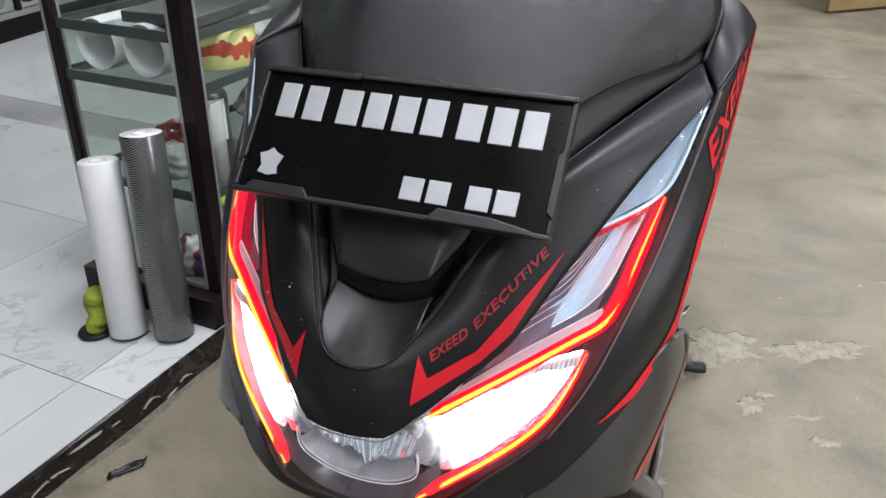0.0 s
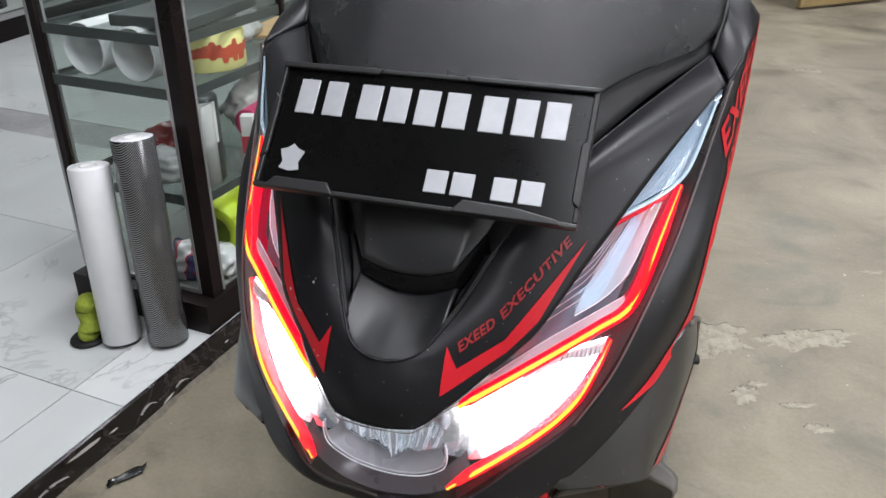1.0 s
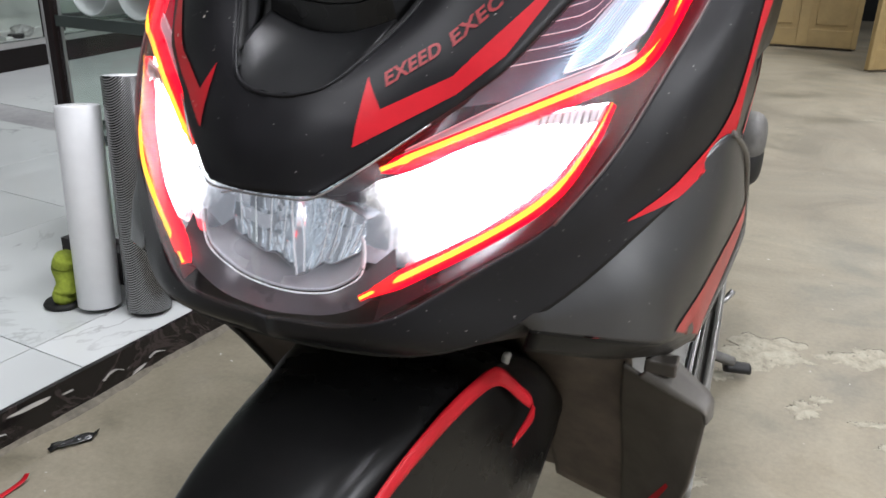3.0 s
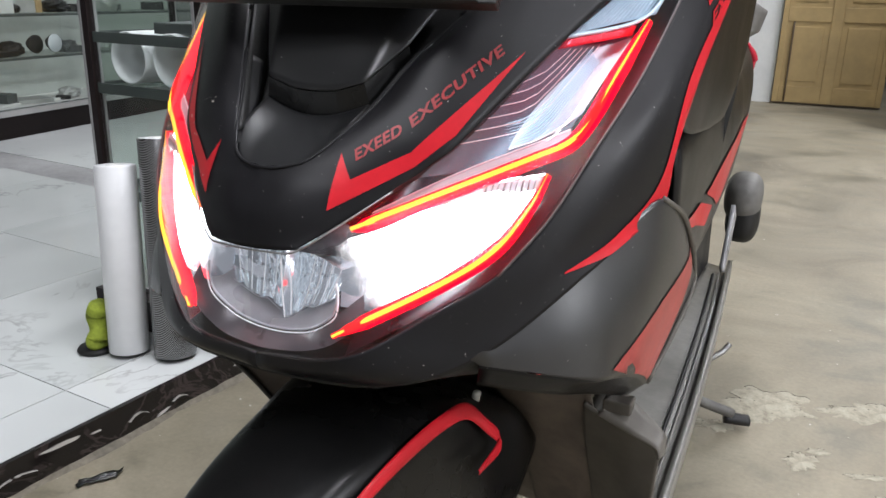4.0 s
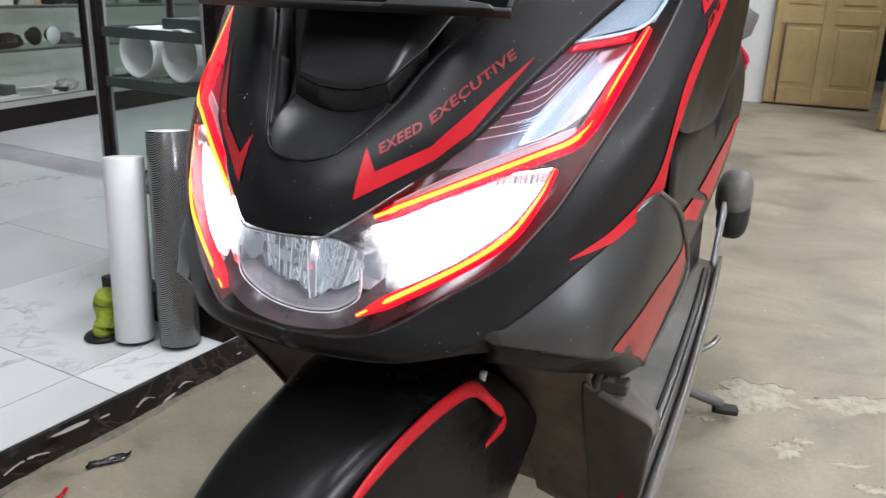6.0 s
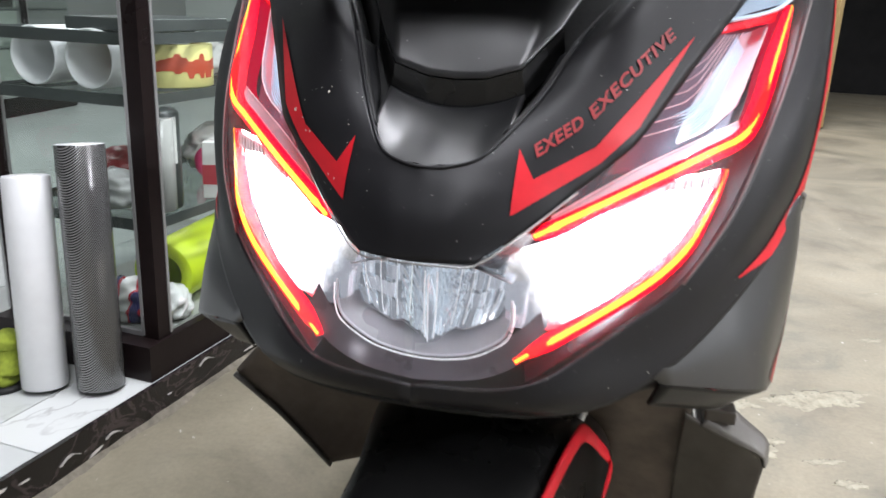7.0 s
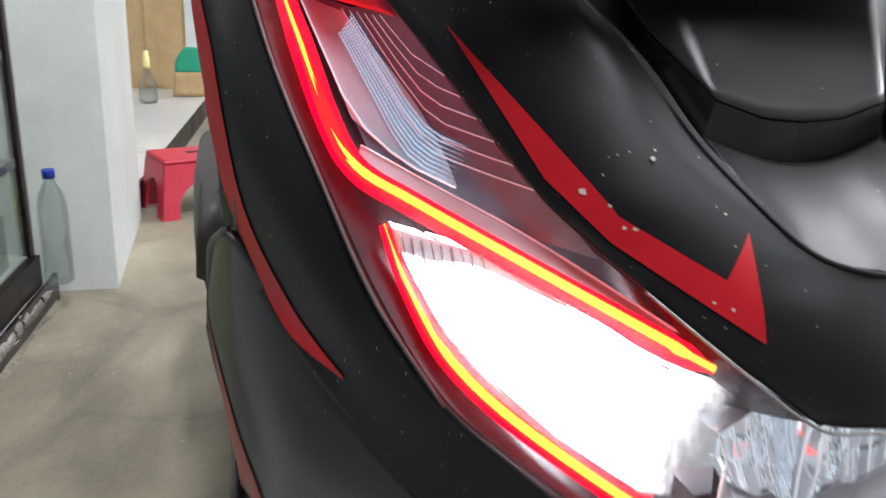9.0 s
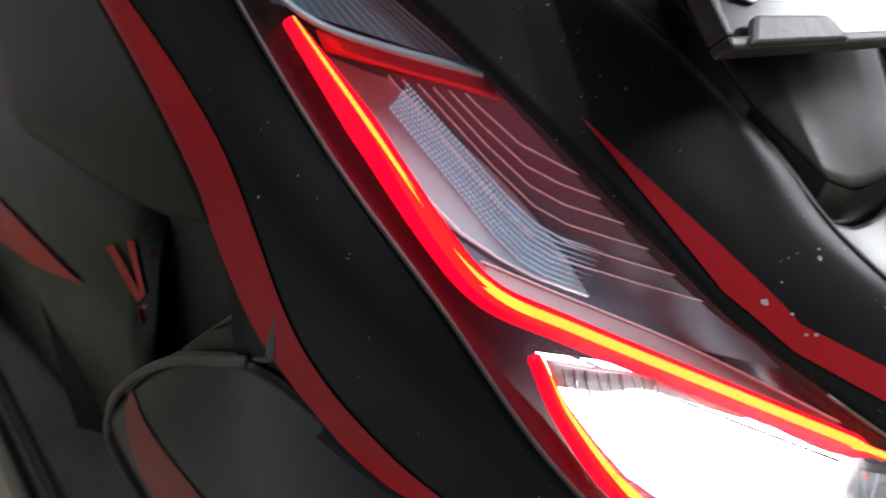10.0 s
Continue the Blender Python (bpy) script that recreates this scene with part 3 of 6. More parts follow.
# paler than the panel: light on the bevel is put into its colour
part("splash_bevel", loft([[(0.205, 0.234, 0.5045), (0.236, 0.236, 0.4915), (0.263, 0.239, 0.4795), (0.2675, 0.240, 0.468)], [(0.226, 0.258, 0.522), (0.248, 0.256, 0.506), (0.268, 0.254, 0.490), (0.2715, 0.252, 0.470)]], 5, 30), M_PALE, outer, "grey-brown bevel, tone lightened for light on it", solid=0.002)
part("panel_bracket", boxed(0.208, 0.240, 0.506, 0.236, 0.262, 0.519), M_OUTER, scooter, "small dusty bracket", smooth=False, bev=0.002)
for sgn in (1, -1):
    part("inner_splash", loft([[(sgn * x, y, z) for x, y, z in r] for r in ([(0.0, 0.23, 0.58), (0.05, 0.21, 0.578), (0.098, 0.195, 0.572)], [(0.0, 0.31, 0.46), (0.05, 0.295, 0.462), (0.104, 0.272, 0.468)], [(0.0, 0.39, 0.28), (0.05, 0.385, 0.282), (0.118, 0.375, 0.285)])], 12, 8), M_SPLASH, scooter, "dusty brown-black inner panel", solid=0.004, ref=CORE)
splash_tree = tree_of([outer])
part("splash_decal", stick(poly_sheet([(0.218, 0.322), (0.226, 0.322), (0.243, 0.374), (0.240, 0.376)], 0.01), splash_tree, lambda x, z: ((x, -0.3, z), (0, 1, 0))), M_REDVINYL, scooter, "thin red vinyl dash")
LEFT_MID = [(0.095, 0.270, 0.470), (0.185, 0.262, 0.476), (0.276, 0.248, 0.476)]
part("splash_panel", loft(mirrored([KNEE_TOP, LEFT_MID, [(0.105, 0.300, 0.425), (0.165, 0.285, 0.427), (0.224, 0.260, 0.426)], [(0.100, 0.330, 0.360), (0.140, 0.305, 0.364), (0.176, 0.275, 0.366)]]), 26, 16, True), M_SPLASH, scooter, "dusty brown-black splash panel", solid=0.004, ref=CORE)
part("panel_edge", tube([(-0.276, 0.246, 0.474), (-0.250, 0.252, 0.450), (-0.224, 0.258, 0.425), (-0.176, 0.273, 0.365)], 0.005, 20, 6, 0.5), M_DIRTY, scooter, "scuffed lighter edge")
cap = part("ribbed_cap", loft([[(-0.2440, 0.186, 0.770), (-0.2445, 0.215, 0.753), (-0.2455, 0.283, 0.699)], [(-0.2445, 0.188, 0.754), (-0.2450, 0.220, 0.741), (-0.2458, 0.284, 0.697)], [(-0.2445, 0.191, 0.739), (-0.2455, 0.226, 0.724), (-0.2462, 0.285, 0.695)]], 9, 13, True), M_GUARD, scooter, "dusty brown-grey ribbed cap", solid=0.002)
part("cap_flange", tube([(-0.2455, 0.187, 0.768), (-0.2460, 0.189, 0.754), (-0.2462, 0.191, 0.740)], 0.0030, 12, 6, 0.5), M_DIRTY, cap, "paler dusty flange")
part("cap_ledge", tube([(-0.2462, 0.191, 0.739), (-0.2472, 0.226, 0.7235), (-0.2480, 0.286, 0.694)], 0.0026, 12, 6, 0.6), M_DIRTY, cap, "paler dusty ledge")
part("cap_rib", tube([(-0.2458, 0.190, 0.760), (-0.2462, 0.212, 0.750), (-0.2466, 0.245, 0.728)], 0.0008, 12, 6), M_VOID, cap)

# headlamp unit
lamp = part("headlamp", loft(full([[(0.085, 0.062, 0.722), (0.04, 0.064, 0.722), (0.0, 0.066, 0.722)], [(0.090, 0.060, 0.68), (0.04, 0.064, 0.68), (0.0, 0.066, 0.68)], [(0.085, 0.040, 0.632), (0.04, 0.040, 0.628), (0.0, 0.040, 0.626)]]), 8, 13), M_VOID, scooter, "lit twin headlamp with red light strips")
LENS = [[a, tuple((p + q) / 2 + o for p, q, o in zip(a, b, (0.003, -0.005, 0.002))), b] for a, b in zip(EDGE_IN, EDGE_OUT)]
BACK = [[(a[0] * 0.998, a[1] + (0.017 if 0.08 < a[0] < 0.24 else 0.003), a[2] - 0.001), ((a[0] + b[0]) / 2 * 0.93, (a[1] + b[1]) / 2 + 0.046 + 0.075 * max(0, 1 - (a[0] + b[0]) / 0.22), (a[2] + b[2]) / 2), (b[0] * 0.997, b[1] + 0.003, b[2] + 0.001)] for a, b in zip(EDGE_IN, EDGE_OUT)][:-1]
for sgn in (1, -1):
    sd = (lambda c: c) if sgn > 0 else mirrored
    ln = part("lens", loft(sd(LENS), 60, 12), M_LENS, lamp, "clear lamp lens", ref=CORE)
    ln.visible_shadow = False
    part("lamp_housing", loft(sd(BACK), 50, 12), M_HOUSING, lamp, "dark purple-black housing", ref=CORE)
    part("lamp_flange", loft(sd([[(x * 0.997, y + 0.001, z + 0.0005) for x, y, z in EDGE_IN], [(x * 0.97, y + 0.025, z - 0.005) for x, y, z in EDGE_IN], [(x * 0.94, y + 0.060, z - 0.020) for x, y, z in EDGE_IN]]), 6, 50), M_VOID, lamp, "black inner flange")
    # upper strip with its elbow, and the lower strip
    UP = sd([[(0.2225, 0.2200, 0.873), (0.212, 0.180, 0.838), (0.2015, 0.142, 0.803), (0.1915, 0.122, 0.786), (0.170, 0.102, 0.775), (0.125, 0.061, 0.755), (0.0675, 0.0125, 0.7295)]])[0]
    LO = sd([[(0.182, 0.103, 0.765), (0.174, 0.090, 0.742), (0.158, 0.066, 0.714), (0.130, 0.038, 0.692), (0.064, -0.010, 0.655)]])[0]
    part("red_diffuser", tube(UP, 0.0054, 110, 12, 1.0, lambda u: (0.45 + 0.55 * min(1, u * 6)) * (1.20 - 0.25 * u) * min(1, (1.002 - u) * 34) ** 0.6), M_LEDRED, lamp, "glowing red light guide")
    part("light_strip", tube([(x + sgn * 0.0012, y - 0.0053, z + 0.0026) for x, y, z in UP], 0.0025, 110, 8, 1.0, lambda u: (0.16 + 0.84 * min(1, u * 2.0)) * min(1, max(0.01, 0.982 - u) * 40) ** 0.6), M_LED, lamp, "glowing orange light strip")
    part("red_diffuser", tube(LO, 0.0054, 100, 12, 1.0, lambda u: (0.5 + 0.5 * min(1, u * 3)) * min(1, (1.003 - u) * 10) ** 0.7), M_LEDRED, lamp, "glowing red light guide")
    part("light_strip", tube([(x + sgn * 0.0013, y - 0.0055, z + 0.0024) for x, y, z in LO], 0.0023, 100, 8, 1.0, lambda u: (0.1 + 0.9 * min(1, max(0, u - 0.05) * 3)) * min(1, max(0.02, 0.955 - u) * 16) ** 0.7), M_LED, lamp, "glowing orange light strip")
    for name_line, rad, n in ((UP, 0.0035, 110), (LO, 0.0034, 100)):
        part("light_guide", tube([(x + sgn * 0.0009, y - 0.0041, z + 0.0018) for x, y, z in name_line], rad, n, 10, 1.0, lambda u: (0.2 + 0.8 * min(1, u * 3)) * min(1, max(0.02, 0.99 - u) * 24) ** 0.7), M_LEDMID, lamp, "glowing orange-red light guide")
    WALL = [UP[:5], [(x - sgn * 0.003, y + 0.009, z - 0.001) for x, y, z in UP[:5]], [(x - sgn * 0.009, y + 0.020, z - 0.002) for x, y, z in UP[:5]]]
    part("guide_wall", loft(WALL, 6, 40), M_WALL, lamp, "inner wall of the light guide with painted red glow")
    # lit ledge above the upper strip with its fine edge line, and the dark seam under the strip
    LEDGE = [[(x - sgn * d * k, y + e * k, z + h * k) for (x, y, z), k in zip(UP[3:], (0.9, 1.0, 1.0, 0.5))] for d, e, h in ((0.0, 0.003, 0.003), (0.0015, 0.007, 0.007), (0.003, 0.010, 0.0110))]
    part("strip_ledge", loft(LEDGE, 6, 40), M_LEDGE, lamp, "pale ledge above the light strip", solid=0.0006, ref=CORE)
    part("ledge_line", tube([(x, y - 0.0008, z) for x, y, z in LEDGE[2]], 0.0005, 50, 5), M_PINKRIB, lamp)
    part("reflector_seam", tube([(x + sgn * 0.002, y - 0.003, z - 0.0085) for x, y, z in UP[4:6]] + [(UP[6][0] + sgn * 0.012, UP[6][1] + 0.008, UP[6][2] - 0.0035)], 0.0006, 30, 5), M_HOUSING, lamp)
    # the beam chamber between the strips
    part("beam_reflector", loft(sd([
        [(0.180, 0.104, 0.766), (0.150, 0.083, 0.761), (0.115, 0.053, 0.746), (0.082, 0.024, 0.729), (0.034, 0.014, 0.713)],
        [(0.172, 0.094, 0.744), (0.140, 0.070, 0.734), (0.105, 0.042, 0.714), (0.080, 0.020, 0.702), (0.034, 0.012, 0.693)],
        [(0.157, 0.074, 0.721), (0.132, 0.048, 0.700), (0.102, 0.021, 0.680), (0.084, 0.012, 0.674), (0.040, 0.011, 0.674)]]), 14, 20), M_BEAM, lamp, "glaring white beam reflector", ref=CORE)
    part("beam_mirror", loft(sd([
        [(0.138, 0.076, 0.756), (0.112, 0.055, 0.744), (0.082, 0.027, 0.728), (0.052, 0.020, 0.716)],
        [(0.128, 0.064, 0.727), (0.104, 0.046, 0.714), (0.080, 0.025, 0.702), (0.050, 0.024, 0.695)],
        [(0.126, 0.050, 0.693), (0.100, 0.028, 0.677), (0.082, 0.018, 0.668), (0.052, 0.018, 0.666)]]), 14, 20), M_BOWL, lamp, "mirror beside the beam, glow added", ref=CORE, smooth=False)
    part("reflector_ledge", loft(sd([
        [(0.180, 0.099, 0.7655), (0.165, 0.088, 0.763), (0.150, 0.078, 0.7605), (0.132, 0.063, 0.753), (0.115, 0.048, 0.7455)],
        [(0.1785, 0.095, 0.759), (0.164, 0.0835, 0.756), (0.150, 0.0755, 0.7565), (0.132, 0.0605, 0.7505), (0.115, 0.0465, 0.7445)],
        [(0.1775, 0.093, 0.7555), (0.164, 0.0820, 0.7545), (0.150, 0.0745, 0.7550), (0.132, 0.0600, 0.7500), (0.115, 0.0462, 0.7440)]]), 5, 24), M_CHROME, lamp, "stepped silver ledge", solid=0.001, ref=CORE)
    for k in range(9):
        u = k / 8
        part("ledge_tooth", tube(sd([[(0.176 - 0.030 * u, 0.093 - 0.021 * u, 0.763 - 0.003 * u), (0.1745 - 0.030 * u, 0.0895 - 0.0195 * u, 0.7535 + 0.0015 * u - 0.002 * ((k * 5) % 3))]])[0], 0.0004 + 0.0002 * ((k * 7) % 3), 4, 5), M_ALLOY, lamp)
    # running-light reflector with stepped ridges
    IA, IB, OA, OB = Vector((0.1155, 0.0575, 0.779)), Vector((0.1725, 0.1510, 0.858)), Vector((0.183, 0.128, 0.792)), Vector((0.212, 0.214, 0.866))
    at = lambda u, w: IA.lerp(IB, u).lerp(OA.lerp(OB, u), w) + Vector((-0.003, 0.006, -0.004)) * math.sin(math.pi * w) + Vector((-0.005, 0.009, -0.002)) * w
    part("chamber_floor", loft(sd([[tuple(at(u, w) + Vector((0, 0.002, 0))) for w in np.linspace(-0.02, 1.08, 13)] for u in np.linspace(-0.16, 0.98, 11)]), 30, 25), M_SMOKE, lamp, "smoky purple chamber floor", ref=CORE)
    # thin stepped ridges that bend towards the inner rim, and fine beaded ribs beside the light guide
    trace = lambda way, up: sd([[tuple(at(p[0] + (q[0] - p[0]) * f, p[1] + (q[1] - p[1]) * f) + Vector((0, -up, 0))) for p, q in zip(way, way[1:]) for f in (0.0, 0.25, 0.5, 0.75)] + [tuple(at(*way[-1]) + Vector((0, -up, 0)))]])[0]
    for k in range(6):
        w0, ub = 0.20 + 0.085 * k, 0.74 - 0.105 * k
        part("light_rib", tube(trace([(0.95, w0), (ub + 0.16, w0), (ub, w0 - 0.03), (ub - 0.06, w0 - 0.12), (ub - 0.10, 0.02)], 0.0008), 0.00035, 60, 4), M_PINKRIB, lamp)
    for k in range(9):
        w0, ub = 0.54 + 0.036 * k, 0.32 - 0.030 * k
        part("light_rib", tube(trace([(0.93 - 0.022 * k, w0), (ub + 0.10, w0), (ub, w0 - 0.03), (ub - 0.04, w0 - 0.10), (ub - 0.06, w0 - 0.26)], 0.0009), 0.0008, 300, 4, 1.0, lambda u: (0.48 + 0.46 * math.sin(420 * u + 2.2 * k + 0.9 * math.sin(17 * u + k))) * (0.86 + 0.14 * math.sin(9 * u + 1.7 * k)) * min(1, (1.02 - u) * 5)), M_GUIDE, lamp, "beaded rib brightened by added glow")
    part("guide_band", loft(sd([[tuple(at(max(u, 0.10 * max(0, (w - 0.72) / 0.3) ** 2), w) + Vector((0, 0.0008, 0))) for w in np.linspace(0.56 - 0.14 * math.sin(math.pi * u) + 0.10 * u, 1.10, 11)] for u in np.linspace(0.0, 0.93, 11)]), 24, 21), M_BLUECHROME, lamp, "bluish reflector band", ref=CORE)
    part("band_line", tube(trace([(0.90, 1.10), (0.30, 1.09), (0.13, 1.03), (0.05, 0.92), (0.01, 0.80), (-0.01, 0.58)], 0.0012), 0.0006, 60, 5), M_GLINT, lamp, "glint line round the reflector band")
    part("red_bar", loft(sd([[(0.1695, 0.148, 0.853), (0.212, 0.209, 0.8625)], [(0.1725, 0.154, 0.861), (0.214, 0.214, 0.8705)]]), 4, 8), M_REDLENS, lamp, "red reflector bar", solid=0.002, ref=CORE)
    # turn signal
    rs = []
    for k in range(25):
        u = k / 24
        a, b = Vector((0.176, 0.160, 0.864)).lerp(Vector((0.244, 0.283, 0.949)), u), Vector((0.226, 0.228, 0.879)).lerp(Vector((0.249, 0.287, 0.951)), u)
        rs.append(sd([[tuple(a.lerp(b, w) + Vector((0, 0.0007 * (j % 2), 0))) for j, w in enumerate(np.linspace(0, 1, 33))]])[0])
    part("turn_signal", loft(rs, 30, 97), M_SIGNAL, lamp, "unlit bluish clear turn signal", ref=CORE)
    part("signal_rim", tube(sd([[(0.174, 0.155, 0.8625), (0.200, 0.190, 0.868), (0.217, 0.214, 0.875), (0.229, 0.230, 0.890), (0.246, 0.279, 0.946)]])[0], 0.0032, 30, 8, 0.6, lambda u: 1 - 0.55 * u), M_BLUECHROME, lamp)

# middle reflector with upright flutes, V divider and its thin chrome lip
def bowl(s, u):
    """Recessed bowl between the beams; its lower edge is scalloped."""
    low = 0.644 + 0.015 * min(1, abs(s) * 2.6) + 0.030 * max(0, abs(s) - 0.55)
    z = 0.716 + (low - 0.716) * u
    return 0.060 * s * (1 - 0.20 * u * u), 0.050 - 0.020 * abs(s) - 0.024 * u ** 1.5 * (1 - 0.5 * abs(s)), z


cut = random.Random(17)
CELLS = [[(cut.uniform(-1, 1), cut.uniform(-1, 1)) for _ in range(5)] for _ in range(15)]
rs = []
for k in range(31):
    rs.append([])
    for q in range(181):
        s, u = -1 + q / 90, k / 30
        x, y, z = bowl(s, u)
        # each flute is its own mirror cell, tipped a little, with slanting fine steps near the divider
        ci, cj = min(14, q // 12), min(4, int(u * 5))
        tip, lean = CELLS[ci][cj]
        fx, fu = (q % 12) / 11 - 0.5, u * 5 - cj - 0.5
        step = 0.0009 * abs(((q * 1.5 + k * 3.0 * (1 if s > 0 else -1)) % 12) / 6 - 1) if 0.10 < abs(s) < 0.42 else 0
        rs[-1].append((x, y + 0.0026 * tip * fx + 0.0022 * lean * fu + 0.0014 * abs(fx) + step, z))
part("fluted_reflector", grid(rs), M_BOWL, lamp, "fluted reflector, glow added", ref=CORE, smooth=False)
LIP = [(0.0585, 0.003, 0.690), (0.0585, 0.003, 0.676), (0.054, 0.003, 0.664), (0.036, 0.004, 0.651), (0.018, 0.004, 0.646), (0, 0.004, 0.6445)]
part("bowl_floor", loft(full([LIP[1:], [(0.053, 0.012, 0.676), (0.046, 0.016, 0.668), (0.032, 0.020, 0.660), (0.016, 0.022, 0.654), (0, 0.022, 0.648)], [(0.052, 0.032, 0.680), (0.044, 0.034, 0.670), (0.030, 0.036, 0.664), (0.015, 0.036, 0.658), (0, 0.034, 0.650)]]), 12, 41), M_STIPPLE, lamp, "stippled grey floor of the lamp bowl")
for sgn in (1, -1):
    part("divider", loft([[(0, 0.026, 0.702), (0, 0.018, 0.675), (0, 0.020, 0.643)], [(sgn * 0.004, 0.034, 0.702), (sgn * 0.0055, 0.026, 0.675), (sgn * 0.003, 0.024, 0.644)], [(sgn * 0.009, 0.048, 0.702), (sgn * 0.010, 0.040, 0.675), (sgn * 0.005, 0.030, 0.646)]], 7, 12), M_BOWL, lamp, "V-shaped chrome divider, glow added")
    part("reflector_ledge", loft([[(0, 0.030, 0.700), (sgn * 0.025, 0.026, 0.7015), (sgn * 0.055, 0.016, 0.697)], [(0, 0.044, 0.6985), (sgn * 0.025, 0.038, 0.700), (sgn * 0.055, 0.026, 0.695)]], 4, 16), M_CHROME, lamp, solid=0.0008)
# glints drawn as thin tubes, most of them glowing
for sgn in (1, -1):
    part("bright_edge", tube([tuple(Vector(bowl(sgn * s, 1.0)) + Vector((0, -0.0012, 0))) for s in np.linspace(0.0, 0.98, 14)], 0.0004, 40, 5), M_CHROME, lamp, "glint line on a reflector edge")
    part("bright_edge", tube([tuple(Vector(bowl(sgn * s, 0.16 + 0.07 * abs(s - 0.4))) + Vector((0, -0.004, 0))) for s in np.linspace(0.03, 0.9, 12)], 0.0006, 40, 5), M_GLINT, lamp, "glint line on a reflector edge")
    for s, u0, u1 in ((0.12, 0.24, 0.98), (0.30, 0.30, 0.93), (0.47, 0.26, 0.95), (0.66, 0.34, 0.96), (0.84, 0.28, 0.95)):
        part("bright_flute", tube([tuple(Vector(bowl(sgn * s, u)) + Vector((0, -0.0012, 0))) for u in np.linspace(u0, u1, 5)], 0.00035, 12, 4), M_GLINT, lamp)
for x in (-0.0042, 0.0, 0.0042):
    part("bright_edge", tube([(x, 0.0165 + abs(x) * 1.5, 0.696), (x, 0.0165 + abs(x) * 1.5, 0.672), (x * 0.7, 0.0185 + abs(x), 0.6455)], 0.0006, 14, 5), M_GLINT, lamp, "glint line on the divider")
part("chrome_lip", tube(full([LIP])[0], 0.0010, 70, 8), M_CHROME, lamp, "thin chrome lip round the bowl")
part("chrome_lip", tube([(x * 1.03, y - 0.001, z - 0.0022) for x, y, z in full([LIP])[0]], 0.0006, 70, 6), M_GLINT, lamp, "glint line along the chrome lip")
part("lower_shelf", loft(full([[(0.076, 0.012, 0.682), (0.064, 0.004, 0.6705), (0.053, 0.003, 0.6615), (0.036, 0.004, 0.6485), (0.018, 0.004, 0.6435), (0, 0.004, 0.642)], [(0.082, 0.004, 0.664), (0.070, -0.003, 0.654), (0.056, -0.006, 0.644), (0.038, -0.010, 0.638), (0.018, -0.013, 0.636), (0, -0.014, 0.635)]]), 8, 33), M_LAMPSHELF, lamp, "dark lower shelf")
part("trim_line", tube([(0.091, 0.0285, 0.7575), (0.062, -0.0002, 0.7345), (0.0375, -0.0183, 0.7172), (0.018, -0.0220, 0.7158), (0, -0.0230, 0.7155), (-0.018, -0.0220, 0.7158), (-0.0375, -0.0183, 0.7172), (-0.062, -0.0002, 0.7345), (-0.091, 0.0285, 0.7575)], 0.0007, 40, 6), M_ALLOY, lamp, "thin bright trim line")

for sgn in (1, -1):
    part("lens_rim", tube([(sgn * (x + 0.0006), y - 0.0006, z) for x, y, z in EDGE_OUT[:6]], 0.0011, 50, 6), M_LENSRIM, lamp, "dusty lens rim")
# vinyl decals on the hood
hood_tree = tree_of([nose])
DECAL = [(0.0535, 0.745), (0.0535, 0.7825), (0.064, 0.7655), (0.098, 0.784), (0.152, 0.8515), (0.1225, 0.7945), (0.101, 0.7735), (0.072, 0.756)]


def on_hood(poly, sgn):
    """Front-view points; the ray falls through each point at its own depth."""
    def frm(a, b):
        return (a, -0.5, b + 0.0), (0, 1, 0)
    bm = poly_sheet([(sgn * a, b) for a, b in poly], 0.006)
    return stick(bm, hood_tree, frm)


for sgn in (1, -1):
    part("chevron_decal", on_hood(DECAL, sgn), M_REDVINYL, scooter, "red vinyl chevron")
for word, a0, b0, a1, b1 in (("EXEED", 0.064, 0.7775, 0.0905, 0.7965), ("EXECUTIVE", 0.0945, 0.7995, 0.141, 0.852)):
    bm = letters(word, 0.0105)
    wide = max(v.co.x for v in bm.verts)
    bmesh.ops.subdivide_edges(bm, edges=[e for e in bm.edges if e.calc_length() > 0.004], cuts=1)
    ux, uy = a1 - a0, b1 - b0
    ln_ = math.hypot(ux, uy)
    for v in bm.verts:
        p, q = v.co.x / wide, v.co.y
        v.co = (a0 + ux * p - uy / ln_ * q, b0 + uy * p + ux / ln_ * q, 0)
    part("lettering", stick(bm, hood_tree, lambda a, b: ((a, -0.5, b), (0, 1, 0))), M_REDTEXT, scooter, "small red sticker lettering")

# chips where the vinyl and paint have come off, x, z and size
chip = random.Random(31)
for a, b, r in ((-0.1099, 0.7916, 0.0019), (-0.1010, 0.7877, 0.0009), (-0.0964, 0.7800, 0.0009), (-0.0925, 0.7800, 0.0010), (-0.1023, 0.7985, 0.0005), (-0.0833, 0.8058, 0.0012), (-0.0818, 0.8088, 0.0006), (-0.0606, 0.7881, 0.0006), (-0.0688, 0.7571, 0.0007), (-0.0631, 0.7555, 0.0009)):
    ring = [(a + r * chip.uniform(0.6, 1.25) * math.cos(k * 0.898), b + 0.8 * r * chip.uniform(0.6, 1.25) * math.sin(k * 0.898)) for k in range(7)]
    part("paint_chip", stick(poly_sheet(ring, 0.01), hood_tree, lambda a, b: ((a, -0.5, b), (0, 1, 0)), 0.0013), M_CHIP, scooter, "pale chip in the paint")

edge_trees = {1: tree_of([side_r, shield_r]), -1: tree_of([side_l, shield_l])}
